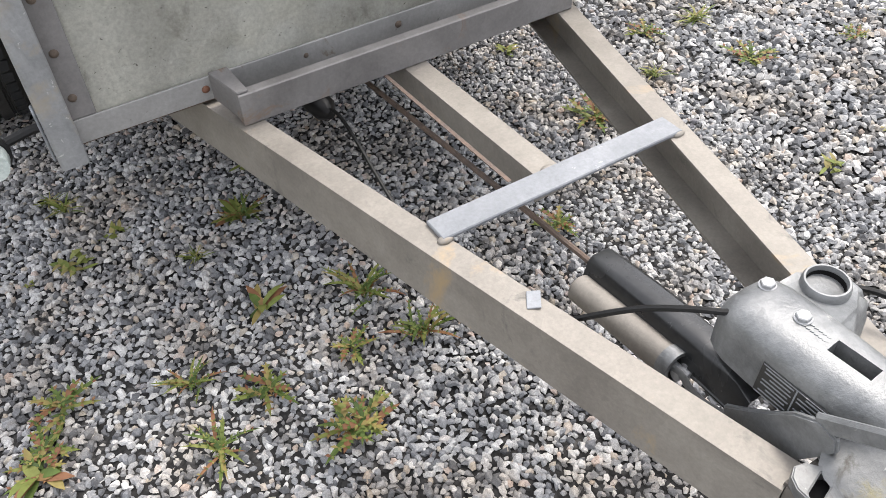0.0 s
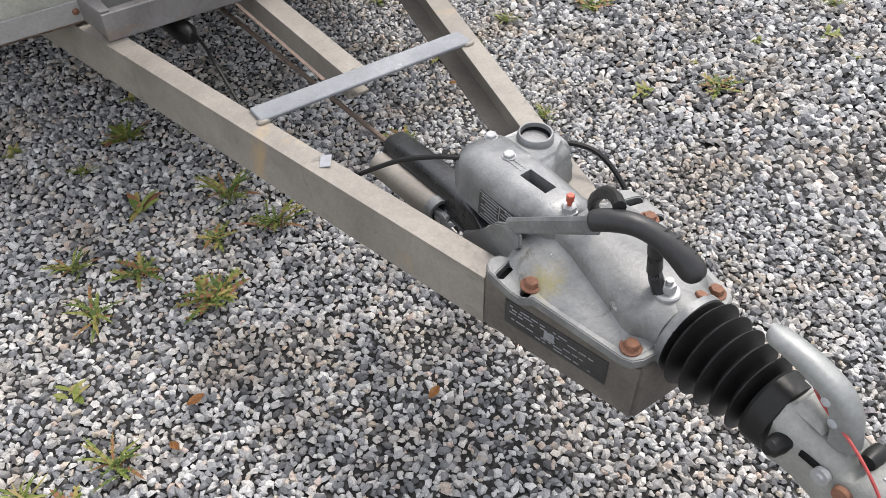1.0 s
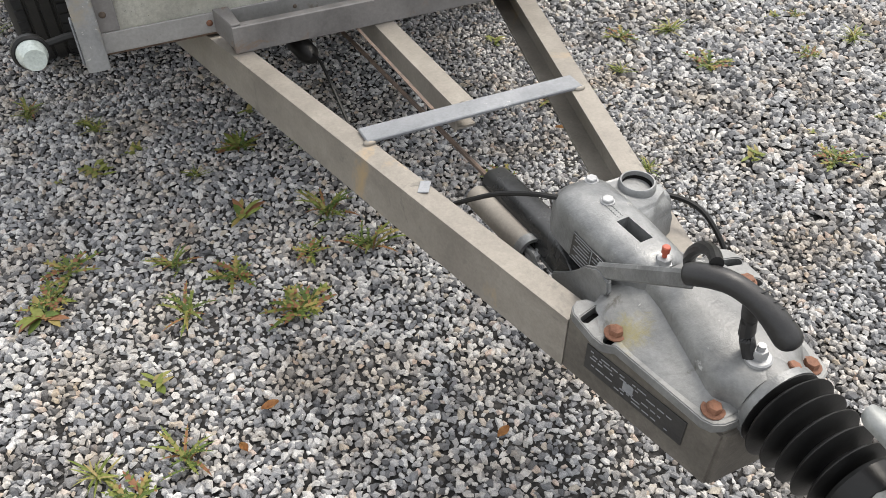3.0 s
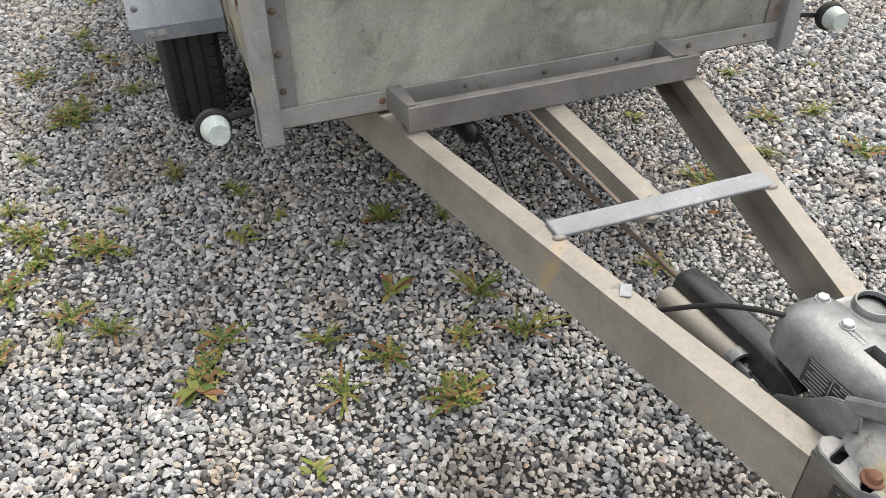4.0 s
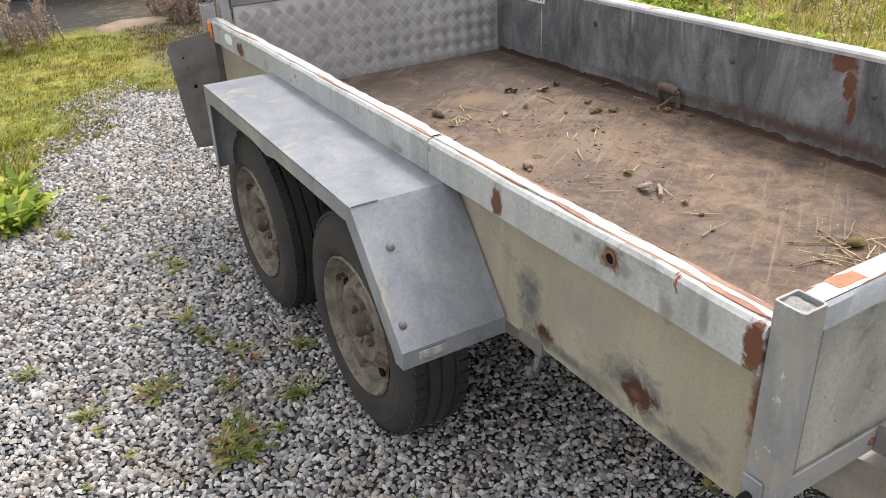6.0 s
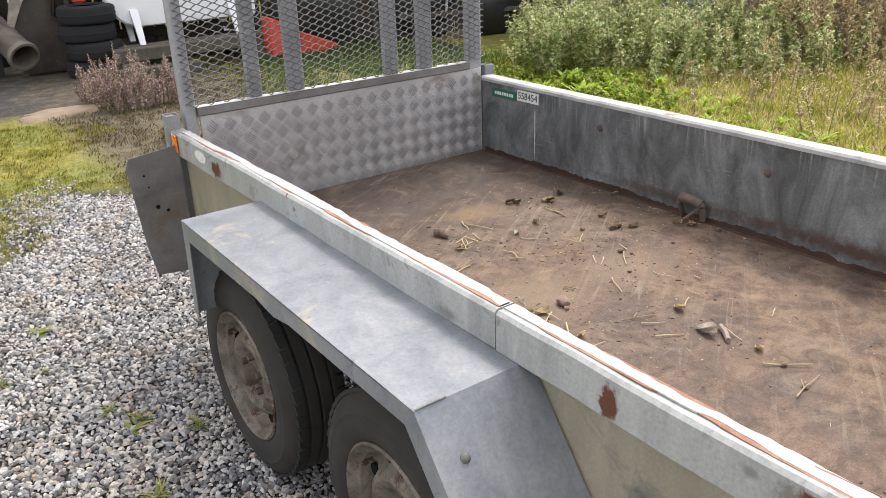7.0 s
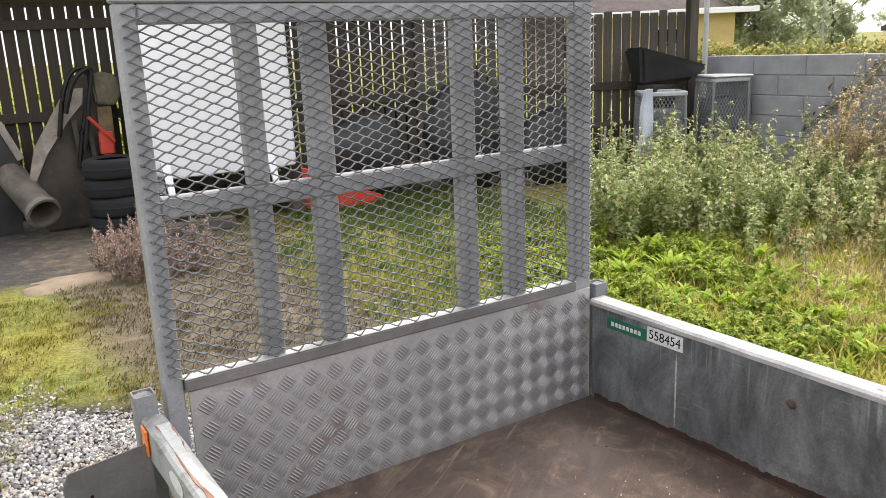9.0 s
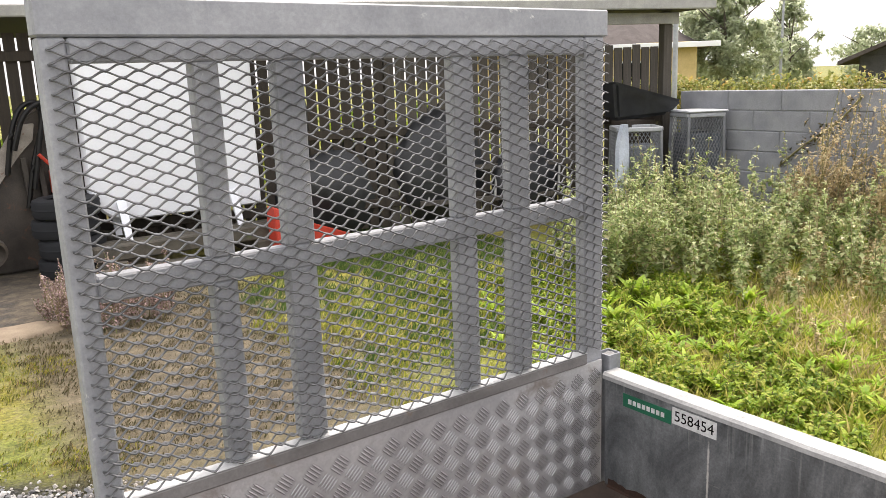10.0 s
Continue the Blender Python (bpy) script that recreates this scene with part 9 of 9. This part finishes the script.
for x, y, r in ((0.478, 2.706, 0.014), (0.985, 2.956, 0.010), (1.132, 3.307, 0.014), (1.141, 3.678, 0.022), (0.823, 2.847, 0.007), (0.853, 2.337, 0.013), (1.086, 3.084, 0.018), (1.10, 3.05, 0.011), (1.013, 3.367, 0.008), (0.831, 3.402, 0.009), (1.275, 3.020, 0.010), (1.220, 3.677, 0.010), (0.806, 2.250, 0.013), (1.482, 2.989, 0.016)):
    clod(x, y, r * 0.72, r * 0.55, r * 0.42, *EARTH)
STRAW = (0.0021, M_STRAW, "pale stalk of straw on the load floor")
for x, y, ln, a in ((0.831, 3.604, 0.09, -110), (0.868, 3.563, 0.11, -67), (0.938, 3.352, 0.09, -46), (0.742, 3.513, 0.07, 22), (0.722, 3.461, 0.08, 13), (0.933, 3.444, 0.04, -94), (0.791, 3.279, 0.05, -110), (0.801, 3.503, 0.06, -103), (0.742, 3.48, 0.06, 60), (0.70, 3.44, 0.05, -20)):
    twig(x, y, ln, a, *STRAW)
for x, y, ln, a in ((0.543, 2.955, 0.13, -44), (0.569, 2.886, 0.09, 32), (0.589, 2.883, 0.06, -93), (0.583, 2.771, 0.04, 10), (0.569, 2.697, 0.06, 1), (1.042, 2.861, 0.08, -70), (0.776, 2.684, 0.07, -38), (0.757, 2.612, 0.08, -29), (0.948, 2.708, 0.06, 26), (1.107, 2.792, 0.03, -102), (1.010, 2.733, 0.04, -84)):
    twig(x, y, ln, a, *STRAW)
twig(0.546, 2.775, 0.14, -125, 0.0028, M_STRAW, "thick pale stalk of straw on the load floor")
for x, y, ln, a in ((1.024, 3.252, 0.07, -66), (1.065, 3.247, 0.07, -142), (1.046, 3.030, 0.10, -133), (0.966, 3.089, 0.06, -125), (0.881, 2.914, 0.10, -119), (0.887, 2.510, 0.07, -107), (0.863, 2.331, 0.12, -40), (0.980, 3.067, 0.06, -145), (1.074, 2.510, 0.05, -157), (1.117, 3.10, 0.05, 70)):
    twig(x, y, ln, a, *STRAW)
for x, y, ln, a in ((0.478, 3.518, 0.07, -68), (0.555, 3.474, 0.11, -52), (0.598, 3.325, 0.11, -4), (1.186, 3.502, 0.13, -96), (0.400, 2.756, 0.19, -91), (0.769, 2.728, 0.11, -18), (0.762, 2.982, 0.06, -71), (0.583, 3.013, 0.06, -112), (0.465, 2.924, 0.04, -85), (0.52, 3.42, 0.08, 10), (0.98, 2.02, 0.22, -38), (0.81, 2.25, 0.12, 8)):
    twig(x, y, ln, a, 0.0022, M_TWIG, "thin dark twig on the load floor", True)
twig(0.42, 3.56, 0.19, -53, 0.0034, M_TWIG, "long dark twig on the load floor", True)
twig(0.55, 3.455, 0.09, -50, 0.0032, M_TWIG, "short dark twig on the load floor")
for x, y, ln, a in ((0.80, 3.31, 0.06, -60), (0.78, 3.26, 0.05, -40), (0.59, 3.31, 0.08, 10), (1.18, 3.50, 0.10, -88), (0.72, 3.47, 0.09, 60), (0.77, 3.49, 0.06, 100)):
    twig(x, y, ln, a, 0.0024, M_STRAW, "pale stalk of straw on the load floor")
for x, y in ((0.36, 3.60), (0.33, 3.49), (0.34, 3.43), (0.42, 3.51), (0.35, 3.45), (0.44, 3.48), (0.37, 3.40), (1.14, 3.67), (1.25, 3.60), (1.34, 3.64), (1.12, 3.69)):
    dead_leaf(x, y, rnd.uniform(0.028, 0.050), rnd.choice((M_LEAF, M_CLOD)))
for x, y in ((1.053, 3.46), (0.928, 3.43)):
    dead_leaf(x, y, 0.034, M_PALE)
for k in range(26):
    twig(1.0 + rnd.gauss(0, 0.07), 1.93 + rnd.gauss(0, 0.06), rnd.uniform(0.05, 0.16), rnd.uniform(0, 180), rnd.uniform(0.0015, 0.003), rnd.choice((M_STRAW, M_TWIG, M_LEAF)), "short twig in a swept heap")
for x, y in ((1.343, 3.640), (1.244, 3.615), (1.26, 3.60), (1.488, 3.482), (1.25, 3.24), (1.29, 3.21), (1.23, 3.25), (1.45, 3.08), (1.42, 3.12), (1.282, 3.353), (0.901, 2.694), (0.587, 2.93), (0.70, 3.46)):
    dead_leaf(x, y, rnd.uniform(0.03, 0.055), rnd.choice((M_LEAF, M_LEAF, M_STRAW)))
for x, y in ((1.056, 3.470), (0.575, 2.76), (0.875, 2.421)):
    dead_leaf(x, y, 0.035, M_STRAW)
dead_leaf(0.852, 2.570, 0.055, M_PALE)
dead_leaf(0.842, 2.552, 0.045, M_PALE)
bm = bmesh.new()
hose(bm, [(0.893, 2.552, FZ + 0.008), (0.872, 2.522, FZ + 0.009), (0.846, 2.494, FZ + 0.008)], 0.0085, 7, 4, 0.007, squash=1.2)
tagged(part("broken_stick", bm, M_BARK), "grey-pink broken stick on the load floor", "stick", "litter on the load floor")
# crumbs, chips and bits of straw nobody could count
n = 1500
cr = np.random.RandomState(5)
iv = np.array([(x, y, z) for x in (-1, 1) for y in (-1, 1) for z in (-1, 1)], float) * np.where(np.arange(8)[:, None] % 2 == 0, 1.0, 0.7)
fi = np.array([t for a, b, c, d in ((0, 1, 3, 2), (4, 6, 7, 5), (0, 4, 5, 1), (2, 3, 7, 6), (0, 2, 6, 4), (1, 5, 7, 3)) for t in ((a, b, c), (a, c, d))])
mats = np.zeros((n, 4, 4))
mats[:, 3, 3] = 1
cx = cr.uniform(0.14, 1.50, n)
cy = cr.uniform(1.53, 4.33, n)
heap = cr.rand(n) < 0.72
spot = np.array([(0.72, 3.48), (1.25, 3.62), (0.58, 2.88), (0.98, 3.22), (1.06, 3.05), (1.0, 1.95), (1.44, 3.10), (0.80, 2.66)])
pick = spot[cr.randint(0, len(spot), heap.sum())]
cx[heap] = np.clip(pick[:, 0] + cr.normal(0, 0.11, heap.sum()), 0.14, 1.49)
cy[heap] = np.clip(pick[:, 1] + cr.normal(0, 0.13, heap.sum()), 1.54, 4.32)
sz = cr.uniform(0.0008, 0.0030, n)
ln = sz * np.where(cr.rand(n) < 0.12, cr.uniform(2.5, 5, n), cr.uniform(1.0, 2.0, n))
wd = sz * np.where(ln > sz * 2.2, 0.4, cr.uniform(0.5, 1.1, n))
an = cr.uniform(0, 2 * np.pi, n)
mats[:, 0, 0], mats[:, 1, 0] = np.cos(an) * ln, np.sin(an) * ln
mats[:, 0, 1], mats[:, 1, 1] = -np.sin(an) * wd, np.cos(an) * wd
mats[:, 2, 2], mats[:, 2, 0] = sz * 0.6, cr.uniform(-0.15, 0.15, n) * ln
mats[:, 0, 3], mats[:, 1, 3], mats[:, 2, 3] = cx, cy, FZ + sz * 0.45
v, f = repeat(iv, fi, mats)
M_CRUMB, nt, b, co = start_mat("floor_crumbs")
gi = nt.nodes.new("ShaderNodeNewGeometry")
nt.links.new(ramp(nt, gi.outputs["Random Per Island"], [(0, (0.055, 0.037, 0.028)), (0.35, (0.13, 0.088, 0.062)), (0.7, (0.24, 0.175, 0.12)), (1, (0.46, 0.37, 0.26))]), b.inputs["Base Color"])
b.inputs["Roughness"].default_value = 0.9
stuff("crumbs", fast_mesh("crumbs", v, f, M_CRUMB), "crumbs of earth, bark and straw on the load floor", "litter")
